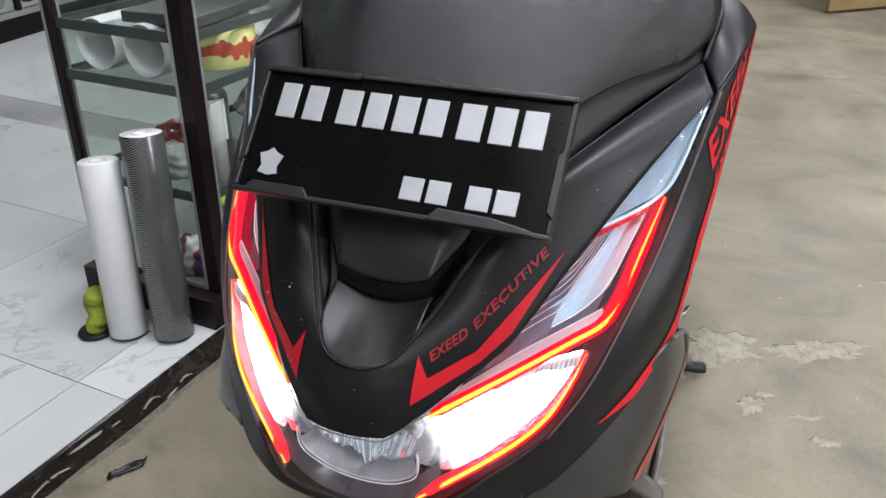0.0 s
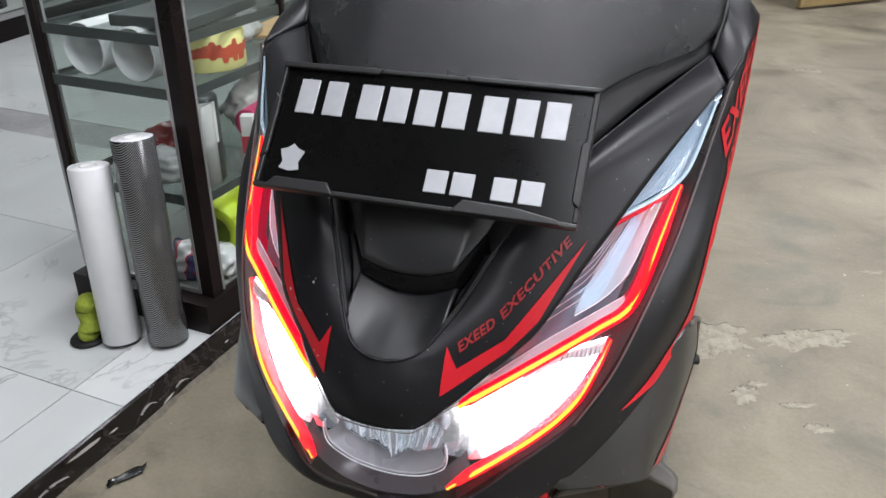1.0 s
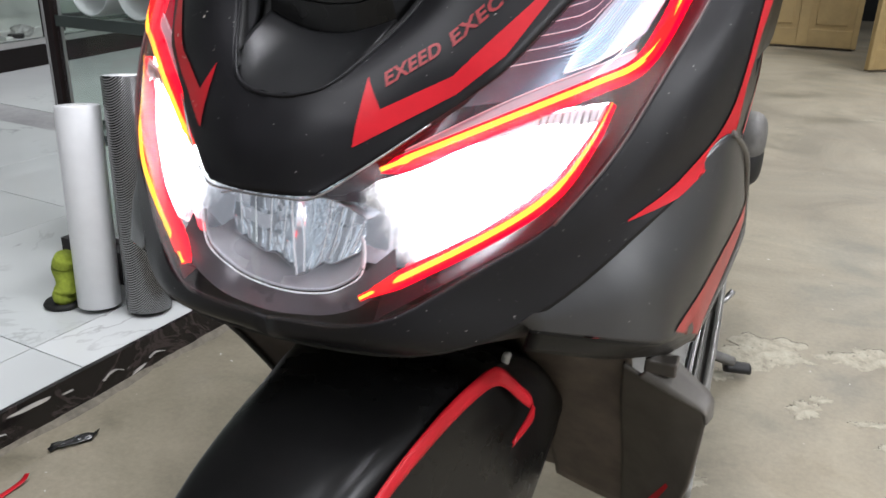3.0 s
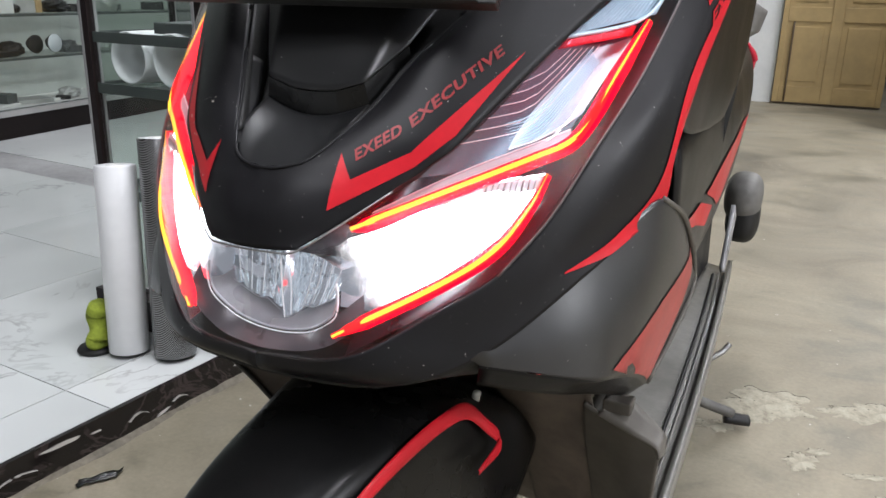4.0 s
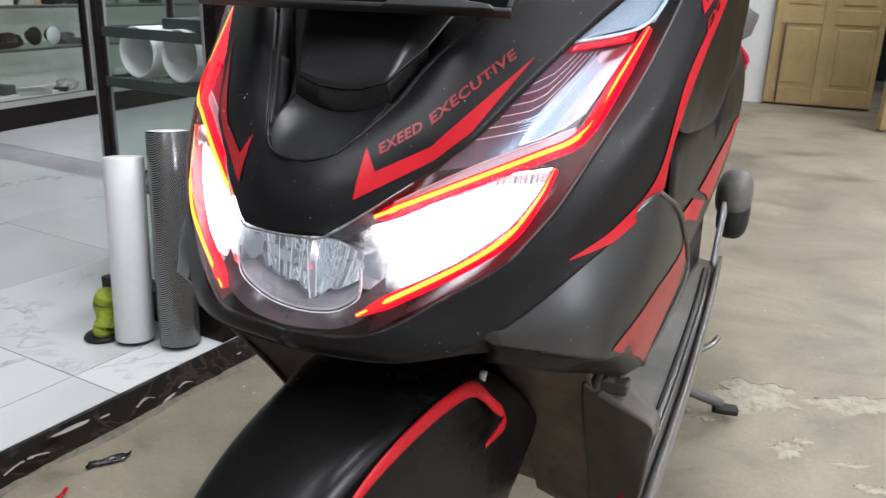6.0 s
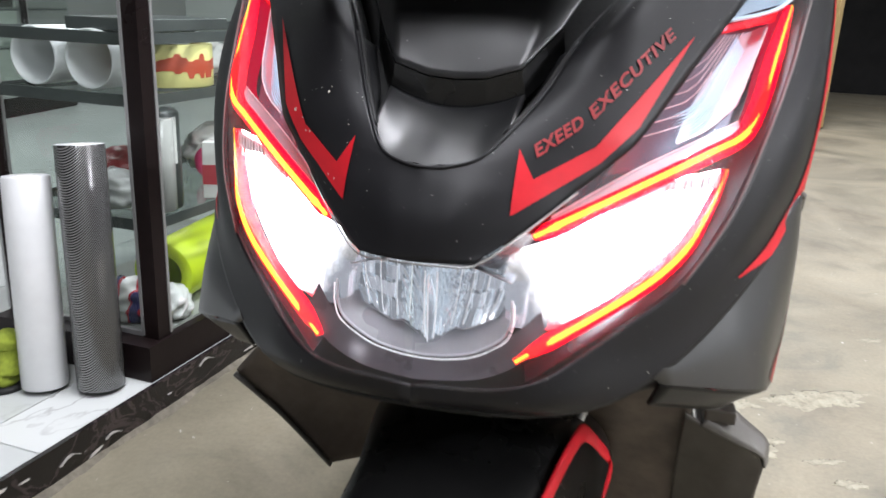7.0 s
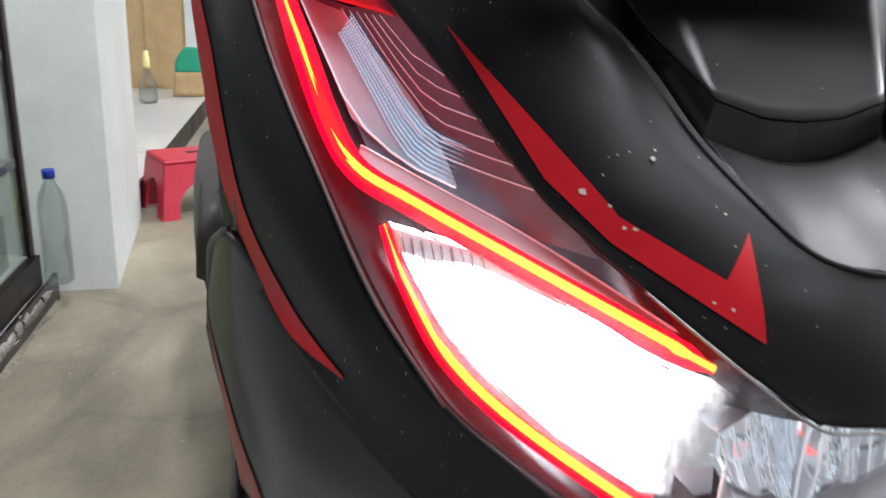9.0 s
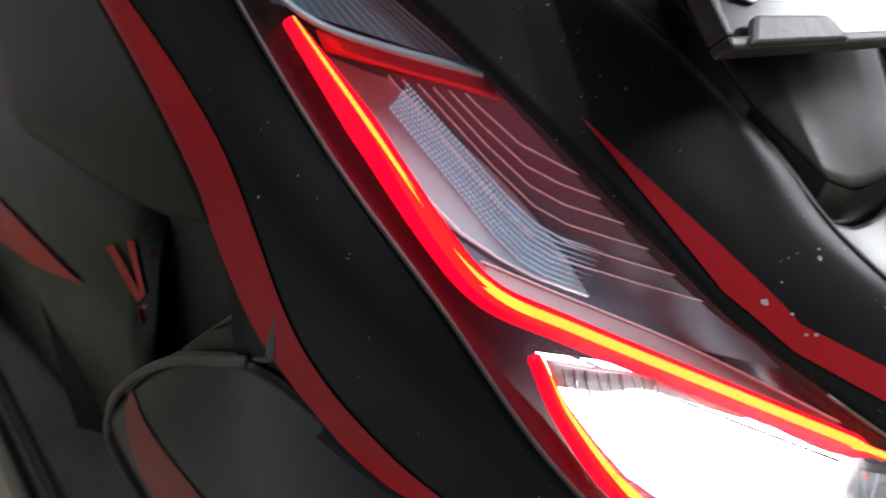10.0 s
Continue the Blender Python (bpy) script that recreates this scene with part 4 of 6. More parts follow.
# red line along the fairing's outer edge
for sgn in (1, -1):
    top = [(0.2795, 0.452, 0.9875), (0.2705, 0.322, 0.901), (0.259, 0.226, 0.828), (0.246, 0.192, 0.745), (0.230, 0.152, 0.715), (0.202, 0.098, 0.6935)]
    low = [(0.2815, 0.468, 0.9865), (0.2745, 0.340, 0.898), (0.265, 0.243, 0.821), (0.2525, 0.209, 0.722), (0.232, 0.152, 0.7025), (0.202, 0.097, 0.692)]
    if sgn < 0:
        top[2:5] = [(0.257, 0.218, 0.830), (0.237, 0.173, 0.749), (0.222, 0.140, 0.716)]
        low[2:5] = [(0.264, 0.238, 0.820), (0.249, 0.186, 0.737), (0.226, 0.140, 0.703)]
    bm = loft([[(sgn * x, y, z) for x, y, z in c] for c in (top, low)], 6, 70)
    for v in bm.verts:
        q, no, _, _ = edge_trees[sgn].find_nearest(v.co)
        if no.dot(v.co - Vector(CORE)) < 0:
            no = -no
        v.co = q + no * 0.0009
    part("edge_stripe", bm, M_REDVINYL, scooter, "red vinyl edge stripe")

# side lettering and marks
side_tree = tree_of([side_r, shield_r])
for word, size, off in (("EXEED", 0.040, 0.0), ("EXECUTIVE", 0.016, -0.021)):
    bm = letters(word, size)
    wide = max(v.co.x for v in bm.verts)
    bmesh.ops.subdivide_edges(bm, edges=[e for e in bm.edges if e.calc_length() > 0.008], cuts=1)
    for v in bm.verts:
        p, q = v.co.x / wide, v.co.y + off
        v.co = (0.272 + 0.150 * p - 0.40 * q, 0.886 + 0.082 * p + 0.82 * q, 0)
    part("side_lettering", stick(bm, side_tree, lambda a, b: ((0.6, a - 0.20, b), (-0.86, 0.5, 0))), M_REDVINYL, scooter, "red sticker lettering")
wing_trees = {1: tree_of([wing_r]), -1: tree_of([wing_l])}
for sgn in (1, -1):
    part("wing_decal", stick(poly_sheet([(0.130, 0.606), (0.215, 0.640), (0.300, 0.662), (0.322, 0.664), (0.306, 0.610), (0.272, 0.540), (0.240, 0.548)], 0.012), wing_trees[sgn], lambda a, b: ((sgn * 0.6, a, b), (-sgn, 0, 0))), M_FADED, scooter, "faded red vinyl patch")

# number plate, its frame and the pressed bars
plate_m = Matrix.Translation((0, 0.113, 0.9305)) @ Matrix(((1, 0, 0), (0, 0.661, -0.750), (0, 0.750, 0.661))).to_4x4()


def on_plate(bm):
    bmesh.ops.transform(bm, verts=bm.verts, matrix=plate_m)
    return bm


plate = part("number_plate", on_plate(boxed(-0.1435, -0.0585, -0.001, 0.1435, 0.0585, 0.001)), M_PLATE, scooter, "glossy black number plate with silver bars", smooth=False)
bm = bmesh.new()
for a in ((-0.1485, 0.0580, 0.1485, 0.0625), (-0.1485, -0.0625, 0.1485, -0.0580), (-0.1485, -0.0580, -0.1435, 0.0580), (0.1435, -0.0580, 0.1485, 0.0580)):
    box(bm, a[0], a[1], -0.004, a[2], a[3], 0.0045)
# clips along the holder: tapered tabs that reach over the plate
for q in (((-0.147, 0.0620), (-0.147, 0.0560), (-0.052, 0.0560), (-0.047, 0.0620)), ((0.030, 0.0620), (0.036, 0.0572), (0.147, 0.0572), (0.147, 0.0620)),
          ((-0.138, -0.0622), (-0.128, -0.0515), (-0.076, -0.0515), (-0.068, -0.0622)), ((0.040, -0.0622), (0.050, -0.0505), (0.098, -0.0520), (0.132, -0.0575), (0.136, -0.0622)),
          ((-0.1482, 0.030), (-0.1415, 0.024), (-0.1415, -0.030), (-0.1482, -0.036)), ((0.1482, 0.016), (0.1405, 0.010), (0.1405, -0.040), (0.1482, -0.047))):
    lo, hi = [bm.verts.new((x, y, 0.002)) for x, y in q], [bm.verts.new((x, y, 0.0065)) for x, y in q]
    bm.faces.new(hi)
    bm.faces.new(lo[::-1])
    for k in range(len(q)):
        bm.faces.new((lo[k], lo[k - 1], hi[k - 1], hi[k]))
bmesh.ops.recalc_face_normals(bm, faces=bm.faces)
part("plate_frame", on_plate(bm), M_PLATEFRAME, plate, "black plastic holder", smooth=False, bev=0.0012)
for w0, w1 in ((-0.127, -0.108), (-0.100, -0.080), (-0.066, -0.045), (-0.039, -0.018), (-0.011, 0.010), (0.016, 0.037), (0.049, 0.071), (0.078, 0.099), (0.105, 0.126)):
    part("character_bar", on_plate(boxed(w0, 0.013, 0.0008, w1, 0.047, 0.0022)), M_SILVER, plate, "pressed silver bar", smooth=False, bev=0.0012)
for w0, w1 in ((0.012, 0.032), (0.036, 0.056), (0.072, 0.092), (0.096, 0.116)):
    part("date_bar", on_plate(boxed(w0, -0.047, 0.0008, w1, -0.026, 0.002)), M_SILVER, plate, "pressed silver bar", smooth=False, bev=0.001)
bm = bmesh.new()
bm.faces.new([bm.verts.new((-0.118 + a * 0.0011, -0.031 + b * 0.0011, 0.0016)) for a, b in ((-11, 6), (-5, 8), (0, 12), (5, 8), (11, 6), (7, -4), (9, -10), (0, -12), (-9, -10), (-7, -4))])
part("emblem", on_plate(bm), M_SILVER, plate, "plain silver shield shape", smooth=False, solid=0.001)
part("plate_mount", on_plate(boxed(-0.06, -0.03, -0.05, 0.06, 0.03, -0.001)), M_VOID, plate, smooth=False)

# front wheel and fender, turned a little
steer = Matrix.Translation((0.006, 0.10, 0)) @ pose(0, 0, 0, 0, 0, -7) @ Matrix.Translation((0, -0.02, 0))
AX = Vector((0, 0, 0.255))


def wheel(m, name):
    bm = lathe([(0.178, -0.050), (0.205, -0.056), (0.238, -0.048), (0.252, -0.025), (0.2555, 0), (0.252, 0.025), (0.238, 0.048), (0.205, 0.056), (0.178, 0.050)], 56, "X")
    bmesh.ops.transform(bm, verts=bm.verts, matrix=m @ Matrix.Translation(AX))
    w = part(name, bm, M_RUBBER, scooter, "black road tyre")
    bm = lathe([(0.180, -0.045), (0.168, -0.040), (0.160, -0.02), (0.160, 0.02), (0.168, 0.040), (0.180, 0.045)], 48, "X")
    for k in range(5):
        vs = box(bm, -0.012, -0.014, 0.02, 0.012, 0.014, 0.165)
        bmesh.ops.transform(bm, verts=vs, matrix=pose(0, 0, 0, 72 * k, 0, 0))
    h = lathe([(0.0, -0.05), (0.035, -0.05), (0.04, 0), (0.035, 0.05), (0, 0.05)], 20, "X")
    tmp = bpy.data.meshes.new("hub")
    h.to_mesh(tmp)
    h.free()
    bm.from_mesh(tmp)
    bpy.data.meshes.remove(tmp)
    bmesh.ops.transform(bm, verts=bm.verts, matrix=m @ Matrix.Translation(AX))
    part("rim", bm, M_GLOSSBLACK, w)


wheel(steer, "front_tyre")
wheel(Matrix.Translation((0, 1.39, 0)), "rear_tyre")


def fender_rows(angles, drop):
    rs = []
    for deg in angles:
        t = math.radians(deg)
        r = 0.292 + 0.010 * max(0, deg / 60)
        w = 0.068 + 0.032 * max(0.0, min(1.0, (deg + 45) / 80))
        row = []
        for x, d in ((1.03, drop(deg)), (1.0, 0.040), (0.93, 0.016), (0.70, 0.005), (0.0, 0.0), (-0.70, 0.005), (-0.93, 0.016), (-1.0, 0.040), (-1.03, drop(deg))):
            q = Vector(((x if x > 0 else x * (1 - 0.026 * max(0.0, min(1.0, (15 - deg) / 25)) / w)) * w, math.sin(t) * (r - d), math.cos(t) * (r - d))) + AX
            row.append(tuple(steer @ q))
        rs.append(row)
    return rs


fender = part("front_fender", loft(fender_rows(range(-78, 62, 10), lambda d: 0.120 + 0.04 * max(0, (d + 10) / 60)), 60, 41), M_FENDER, scooter, "black front fender", solid=0.003)
ftree = tree_of([fender])
for sgn in (1, -1):
    arch = [(0.070, -0.080, 0.480), (0.076, -0.018, 0.509), (0.088, 0.050, 0.528), (0.098, 0.110, 0.533), (0.105, 0.144, 0.528), (0.118, 0.160, 0.508), (0.128, 0.172, 0.487), (0.124, 0.128, 0.478)]
    hw = [0.003, 0.006, 0.0075, 0.0075, 0.008, 0.0075, 0.0065, 0.002]
    rows_ = []
    for o in (-1, 0, 1):
        r = []
        for (x, y, z), w in zip(arch, hw):
            p = Vector((x + 0.001, y, z)) + Vector((-0.2, 0.25, 0.9)).normalized() * w * o + Vector((0.0012 * (1 - abs(o)), 0, 0.0))
            if sgn < 0:
                p.x = -p.x
                q, no, _, _ = ftree.find_nearest(p)
                p = q + (no if no.x < 0 else -no) * (0.0012 + 0.0010 * (1 - abs(o)))
            r.append(tuple(p))
        rows_.append(r)
    part("fender_decal", loft(rows_, 5, 50), M_REDVINYL, fender, "red vinyl arch stripe", solid=0.001)
for sgn in (1, -1):
    part("fork_leg", tube([tuple(steer @ Vector((sgn * 0.070, 0.02, 0.26))), tuple(steer @ Vector((sgn * 0.060, 0.10, 0.49)))], 0.017, 12, 12), M_VOID, scooter)

# bodywork behind the leg shield
for sgn, y0 in ((1, 0.36), (-1, 0.54)):
    part("floorboard", loft([[(sgn * 0.255, y0, 0.304), (sgn * 0.250, 0.70, 0.306), (sgn * 0.240, 1.05, 0.308), (sgn * 0.227, 1.35, 0.312)],
                             [(sgn * 0.115, y0 + 0.04, 0.318), (sgn * 0.130, 0.72, 0.318), (sgn * 0.165, 1.05, 0.318), (sgn * 0.180, 1.35, 0.320)]], 6, 20), M_BOARD, scooter, "dusty scratched footboard", solid=0.02, ref=(0, 0.8, -1))
    part("board_edge", loft([[(sgn * 0.262, y0 - 0.01, 0.318), (sgn * 0.258, 0.70, 0.320), (sgn * 0.247, 1.05, 0.324), (sgn * 0.233, 1.36, 0.330)],
                             [(sgn * 0.262, y0 - 0.01, 0.288), (sgn * 0.258, 0.70, 0.286), (sgn * 0.247, 1.05, 0.290), (sgn * 0.233, 1.36, 0.296)]], 4, 20), M_BOARD, scooter, "scratched board edge", solid=0.01, ref=CORE)
for sgn in (1, -1):
    for off in (0.0, 0.012):
        part("edge_rib", tube([(sgn * (0.240 - off), 0.40 if sgn > 0 else 0.58, 0.312 + off * 0.2), (sgn * (0.236 - off), 0.70, 0.313), (sgn * (0.226 - off), 1.05, 0.315), (sgn * (0.214 - off), 1.28, 0.318)], 0.0026, 20, 6), M_VOID if off else M_BOARD, scooter)
both("board_riser", [
    [(0.215, 0.33, 0.560), (0.212, 0.60, 0.505), (0.200, 0.95, 0.475), (0.182, 1.35, 0.525)],
    [(0.165, 0.36, 0.420), (0.180, 0.60, 0.400), (0.185, 0.95, 0.390), (0.180, 1.35, 0.42)],
    [(0.115, 0.40, 0.319), (0.145, 0.70, 0.319), (0.172, 1.05, 0.319), (0.182, 1.35, 0.321)]], M_VOID, scooter, nu=10, nv=18, solid=0.006)
BODY = [
    [(0.214, 0.335, 0.560), (0.212, 0.60, 0.503), (0.200, 0.95, 0.472), (0.182, 1.35, 0.520), (0.10, 1.62, 0.70)],
    [(0.238, 0.345, 0.625), (0.239, 0.60, 0.598), (0.233, 0.95, 0.585), (0.214, 1.32, 0.625), (0.13, 1.64, 0.78)],
    [(0.242, 0.330, 0.690), (0.248, 0.60, 0.720), (0.244, 0.95, 0.735), (0.222, 1.32, 0.765), (0.13, 1.64, 0.85)],
    [(0.228, 0.330, 0.760), (0.226, 0.62, 0.800), (0.208, 0.95, 0.800), (0.180, 1.32, 0.830), (0.10, 1.64, 0.885)],
    [(0.10, 0.45, 0.77), (0.08, 0.70, 0.79), (0.10, 0.95, 0.785), (0.11, 1.32, 0.835), (0.05, 1.64, 0.890)]]
body_r, body_l = both("body_side", BODY, M_PANEL, scooter, "glossy dark body panel", nu=36, nv=34)
part("panel_gap", tube([(0.2415, 0.402, 0.690), (0.2435, 0.392, 0.655), (0.2405, 0.378, 0.622), (0.228, 0.362, 0.585)], 0.0018, 14, 6), M_VOID, scooter)
body_trees = {1: tree_of([body_r]), -1: tree_of([body_l])}
MARKS = {
    1: [[(0.315, 0.667), (0.44, 0.660), (0.50, 0.662), (0.66, 0.622), (0.62, 0.602), (0.50, 0.634)],
        [(0.54, 0.664), (0.74, 0.682), (0.985, 0.696), (1.12, 0.690), (0.98, 0.656), (0.86, 0.638), (0.79, 0.606), (0.74, 0.604), (0.65, 0.634)]],
    -1: [[(0.445, 0.667), (0.587, 0.662), (0.70, 0.657), (0.78, 0.640), (0.73, 0.596), (0.58, 0.628)],
         [(0.396, 0.713), (0.384, 0.719), (0.341, 0.702), (0.350, 0.695)],
         [(0.362, 0.730), (0.352, 0.732), (0.337, 0.705), (0.345, 0.702)],
         [(0.350, 0.692), (0.338, 0.696), (0.306, 0.669), (0.320, 0.664)],
         [(0.331, 0.733), (0.322, 0.734), (0.293, 0.696), (0.302, 0.690)]]}
for sgn in (1, -1):
    for q in MARKS[sgn]:
        part("body_decal", stick(poly_sheet(q, 0.02), body_trees[sgn], lambda y, z: ((sgn * 0.6, y, z), (-sgn, 0, 0)), 0.002), M_REDVINYL, scooter, "red vinyl body marking")
part("seat", loft(full([
    [(0.05, 0.72, 0.735), (0.03, 0.72, 0.75), (0, 0.72, 0.755)],
    [(0.15, 0.95, 0.745), (0.09, 0.95, 0.775), (0, 0.95, 0.775)],
    [(0.15, 1.20, 0.79), (0.10, 1.20, 0.825), (0, 1.20, 0.83)],
    [(0.12, 1.55, 0.86), (0.08, 1.55, 0.885), (0, 1.55, 0.89)]]), 30, 21), M_RUBBER, scooter, "black seat", solid=0.03)
for sgn in (1, -1):
    RAIL = [[(0.120, 1.20, 0.925), (0.165, 1.26, 0.910), (0.227, 1.33, 0.868)], [(0.150, 1.24, 0.885), (0.182, 1.28, 0.874), (0.227, 1.33, 0.864)], [(0.172, 1.27, 0.800), (0.192, 1.30, 0.812), (0.214, 1.34, 0.832)]]
    part("grab_rail", loft([[(sgn * x, y, z) for x, y, z in r] for r in RAIL], 10, 12, True), M_DIRTY, scooter, "light grey pointed grab rail", solid=0.014, ref=CORE)
    part("tail_light", tube([(sgn * 0.205, 1.33, 0.805), (sgn * 0.218, 1.36, 0.770), (sgn * 0.216, 1.36, 0.735)], 0.012, 12, 10, 0.6, lambda u: 0.35 + 0.65 * math.sin(math.pi * u)), M_REDLENS, scooter, "red tail light")
    part("passenger_peg", loft([[(sgn * 0.240, 1.135, 0.512), (sgn * 0.247, 0.955, 0.442)], [(sgn * 0.244, 1.140, 0.488), (sgn * 0.250, 0.955, 0.432)]], 4, 4), M_PEG, scooter, "folded grey passenger peg", solid=0.008)
    part("mirror_stem", tube([(sgn * 0.22, 0.50, 1.02), (sgn * 0.27, 0.48, 1.12), (sgn * 0.33, 0.47, 1.20)], 0.007, 14, 8), M_GLOSSBLACK, scooter)
    part("handlebar", tube([(sgn * 0.05, 0.46, 0.99), (sgn * 0.20, 0.50, 1.02), (sgn * 0.36, 0.56, 1.02)], 0.016, 14, 10), M_VOID, scooter)
def blob(c, r):
    bm = bmesh.new()
    bmesh.ops.create_icosphere(bm, subdivisions=4, radius=1.0)
    for v in bm.verts:
        d = v.co
        k = (abs(d.x) ** 2.8 + abs(d.y) ** 2.8 + abs(d.z) ** 2.8) ** (-1 / 2.8)
        v.co = Vector(c) + Vector((d.x * k * r[0], d.y * k * r[1], d.z * k * r[2]))
    return bm


part("drive_cover", blob((0.234, 1.42, 0.466), (0.040, 0.075, 0.052)), M_DIRTY, scooter, "dusty grey drive cover")
part("cover_skirt", blob((0.238, 1.42, 0.418), (0.036, 0.070, 0.054)), M_VOID, scooter)
bm = lathe([(0, -0.24), (0.060, -0.24), (0.074, -0.20), (0.078, 0.10), (0.062, 0.26), (0, 0.27)], 32, "Y")
bmesh.ops.transform(bm, verts=bm.verts, matrix=pose(-0.262, 1.42, 0.34, -10) @ Matrix.Diagonal((0.66, 1, 1.9, 1)))
part("exhaust", bm, M_GLOSSBLACK, scooter, "black exhaust can")
part("heat_guard", loft([[(-0.235, 1.16, 0.468), (-0.240, 1.40, 0.510), (-0.240, 1.62, 0.545)], [(-0.300, 1.16, 0.445), (-0.312, 1.40, 0.482), (-0.308, 1.62, 0.515)], [(-0.312, 1.16, 0.350), (-0.3235, 1.40, 0.390), (-0.318, 1.62, 0.43)]], 10, 14), M_GUARD, scooter, "dusty brown-grey heat guard", solid=0.006)
part("guard_front", loft([[(-0.232, 1.270, 0.535), (-0.266, 1.262, 0.530), (-0.304, 1.270, 0.500)], [(-0.236, 1.140, 0.474), (-0.270, 1.130, 0.470), (-0.305, 1.145, 0.446)], [(-0.246, 1.135, 0.410), (-0.275, 1.125, 0.410), (-0.311, 1.142, 0.400)], [(-0.254, 1.150, 0.346), (-0.280, 1.140, 0.340), (-0.314, 1.155, 0.350)]], 10, 10), M_GUARD, scooter, "dusty brown-grey front of the heat guard", solid=0.004)
part("guard_edge", tube([(-0.236, 1.136, 0.474), (-0.246, 1.130, 0.410), (-0.255, 1.144, 0.344)], 0.004, 14, 8, 0.6), M_PEG, scooter, "worn pale edge of the guard")
part("side_stand", tube([(0.15, 1.10, 0.16), (0.20, 1.15, 0.085), (0.285, 1.195, 0.040)], 0.011, 14, 10), M_DIRTY, scooter, "dusty metal side stand")
part("stand_foot", tube([(0.270, 1.195, 0.028), (0.300, 1.203, 0.026), (0.318, 1.21, 0.024)], 0.017, 8, 10, 0.7), M_VOID, scooter)
part("stand_spur", tube([(0.22, 1.12, 0.18), (0.25, 1.165, 0.19), (0.262, 1.18, 0.205)], 0.006, 10, 8), M_ALLOY, scooter)

# ---- the workshop ----
ROOM = pose(-0.90, 0, 0, 0, 0, -5.4)


def concrete():
    m, nt, b, _ = node_mat("worn_concrete")
    v = coords(nt)
    big = noise_node(nt, v, 1.3, 6, 0.62, 0.8)
    mid = noise_node(nt, coords(nt, 1, "Object", (0.8, 1.0, 1)), 3.6, 6, 0.62, 0.7)
    fine = noise_node(nt, v, 90, 4, 0.7)
    c = ramp(nt, big, [(0.28, (0.150, 0.131, 0.096)), (0.42, (0.245, 0.216, 0.158)), (0.56, (0.318, 0.281, 0.206)), (0.75, (0.39, 0.347, 0.260))])
    c = mix_col(nt, 1.0, c, ramp(nt, mid, [(0.30, (0.55, 0.56, 0.54)), (0.44, (0.86, 0.87, 0.86)), (0.60, (1, 1, 1)), (0.75, (0.90, 0.89, 0.86))]), "MULTIPLY")
    c = mix_col(nt, 1.0, c, ramp(nt, fine, [(0.3, grey(0.82)), (0.7, grey(1))]), "MULTIPLY")
    c = mix_col(nt, ramp(nt, noise_node(nt, v, 55, 2, 0.4), [(0.765, grey(0)), (0.785, grey(0.75))]), c, (0.62, 0.60, 0.54))
    c = mix_col(nt, ramp(nt, noise_node(nt, v, 11, 5, 0.7, 0.8), [(0.66, grey(0)), (0.74, grey(0.45))]), c, (0.12, 0.105, 0.08))
    nt.links.new(c, b.inputs["Base Color"])
    nt.links.new(ramp(nt, mid, [(0.3, grey(0.45)), (0.7, grey(0.75))]), b.inputs["Roughness"])
    bump(nt, b, mid, 0.25, 0.01)
    return m


def marble():
    m, nt, b, _ = node_mat("polished_white_tile")
    oi = nt.nodes.new("ShaderNodeObjectInfo")
    v = coords(nt)
    add = nt.nodes.new("ShaderNodeVectorMath")
    add.operation = "ADD"
    mul = nt.nodes.new("ShaderNodeVectorMath")
    mul.operation = "SCALE"
    mul.inputs["Scale"].default_value = 30
    nt.links.new(oi.outputs["Random"], mul.inputs[0])
    nt.links.new(v, add.inputs[0])
    nt.links.new(mul.outputs[0], add.inputs[1])
    vein = noise_node(nt, add.outputs[0], 2.2, 5, 0.55, 1.6)
    c1 = ramp(nt, vein, [(0.485, (0.70, 0.72, 0.71)), (0.5, (0.44, 0.44, 0.44)), (0.515, (0.70, 0.72, 0.71))])
    soft = ramp(nt, noise_node(nt, add.outputs[0], 1.2, 3, 0.5), [(0.35, (0.82, 0.83, 0.83)), (0.7, (1, 1, 1))])
    brk = ramp(nt, noise_node(nt, add.outputs[0], 3.0, 3, 0.5), [(0.50, grey(0)), (0.66, grey(1))])
    c = mix_col(nt, brk, (0.70, 0.72, 0.71), c1)
    nt.links.new(mix_col(nt, 1.0, c, soft, "MULTIPLY"), b.inputs["Base Color"])
    b.inputs["Roughness"].default_value = 0.13
    return m


def dark_marble():
    m, nt, b, _ = node_mat("black_marble_kerb")
    v = coords(nt, 1, "Object", (1, 0.5, 1))
    vein = noise_node(nt, v, 9, 5, 0.6, 2.0)
    c = ramp(nt, vein, [(0.46, (0.010, 0.0075, 0.0080)), (0.5, (0.06, 0.045, 0.045)), (0.54, (0.011, 0.0085, 0.0090))])
    chip = ramp(nt, noise_node(nt, coords(nt, 1, "Object", (1, 0.45, 1.6)), 16, 3, 0.5, 0.5), [(0.685, grey(0)), (0.70, grey(1))])
    nt.links.new(mix_col(nt, chip, c, (0.75, 0.73, 0.70)), b.inputs["Base Color"])
    b.inputs["Roughness"].default_value = 0.2
    return m


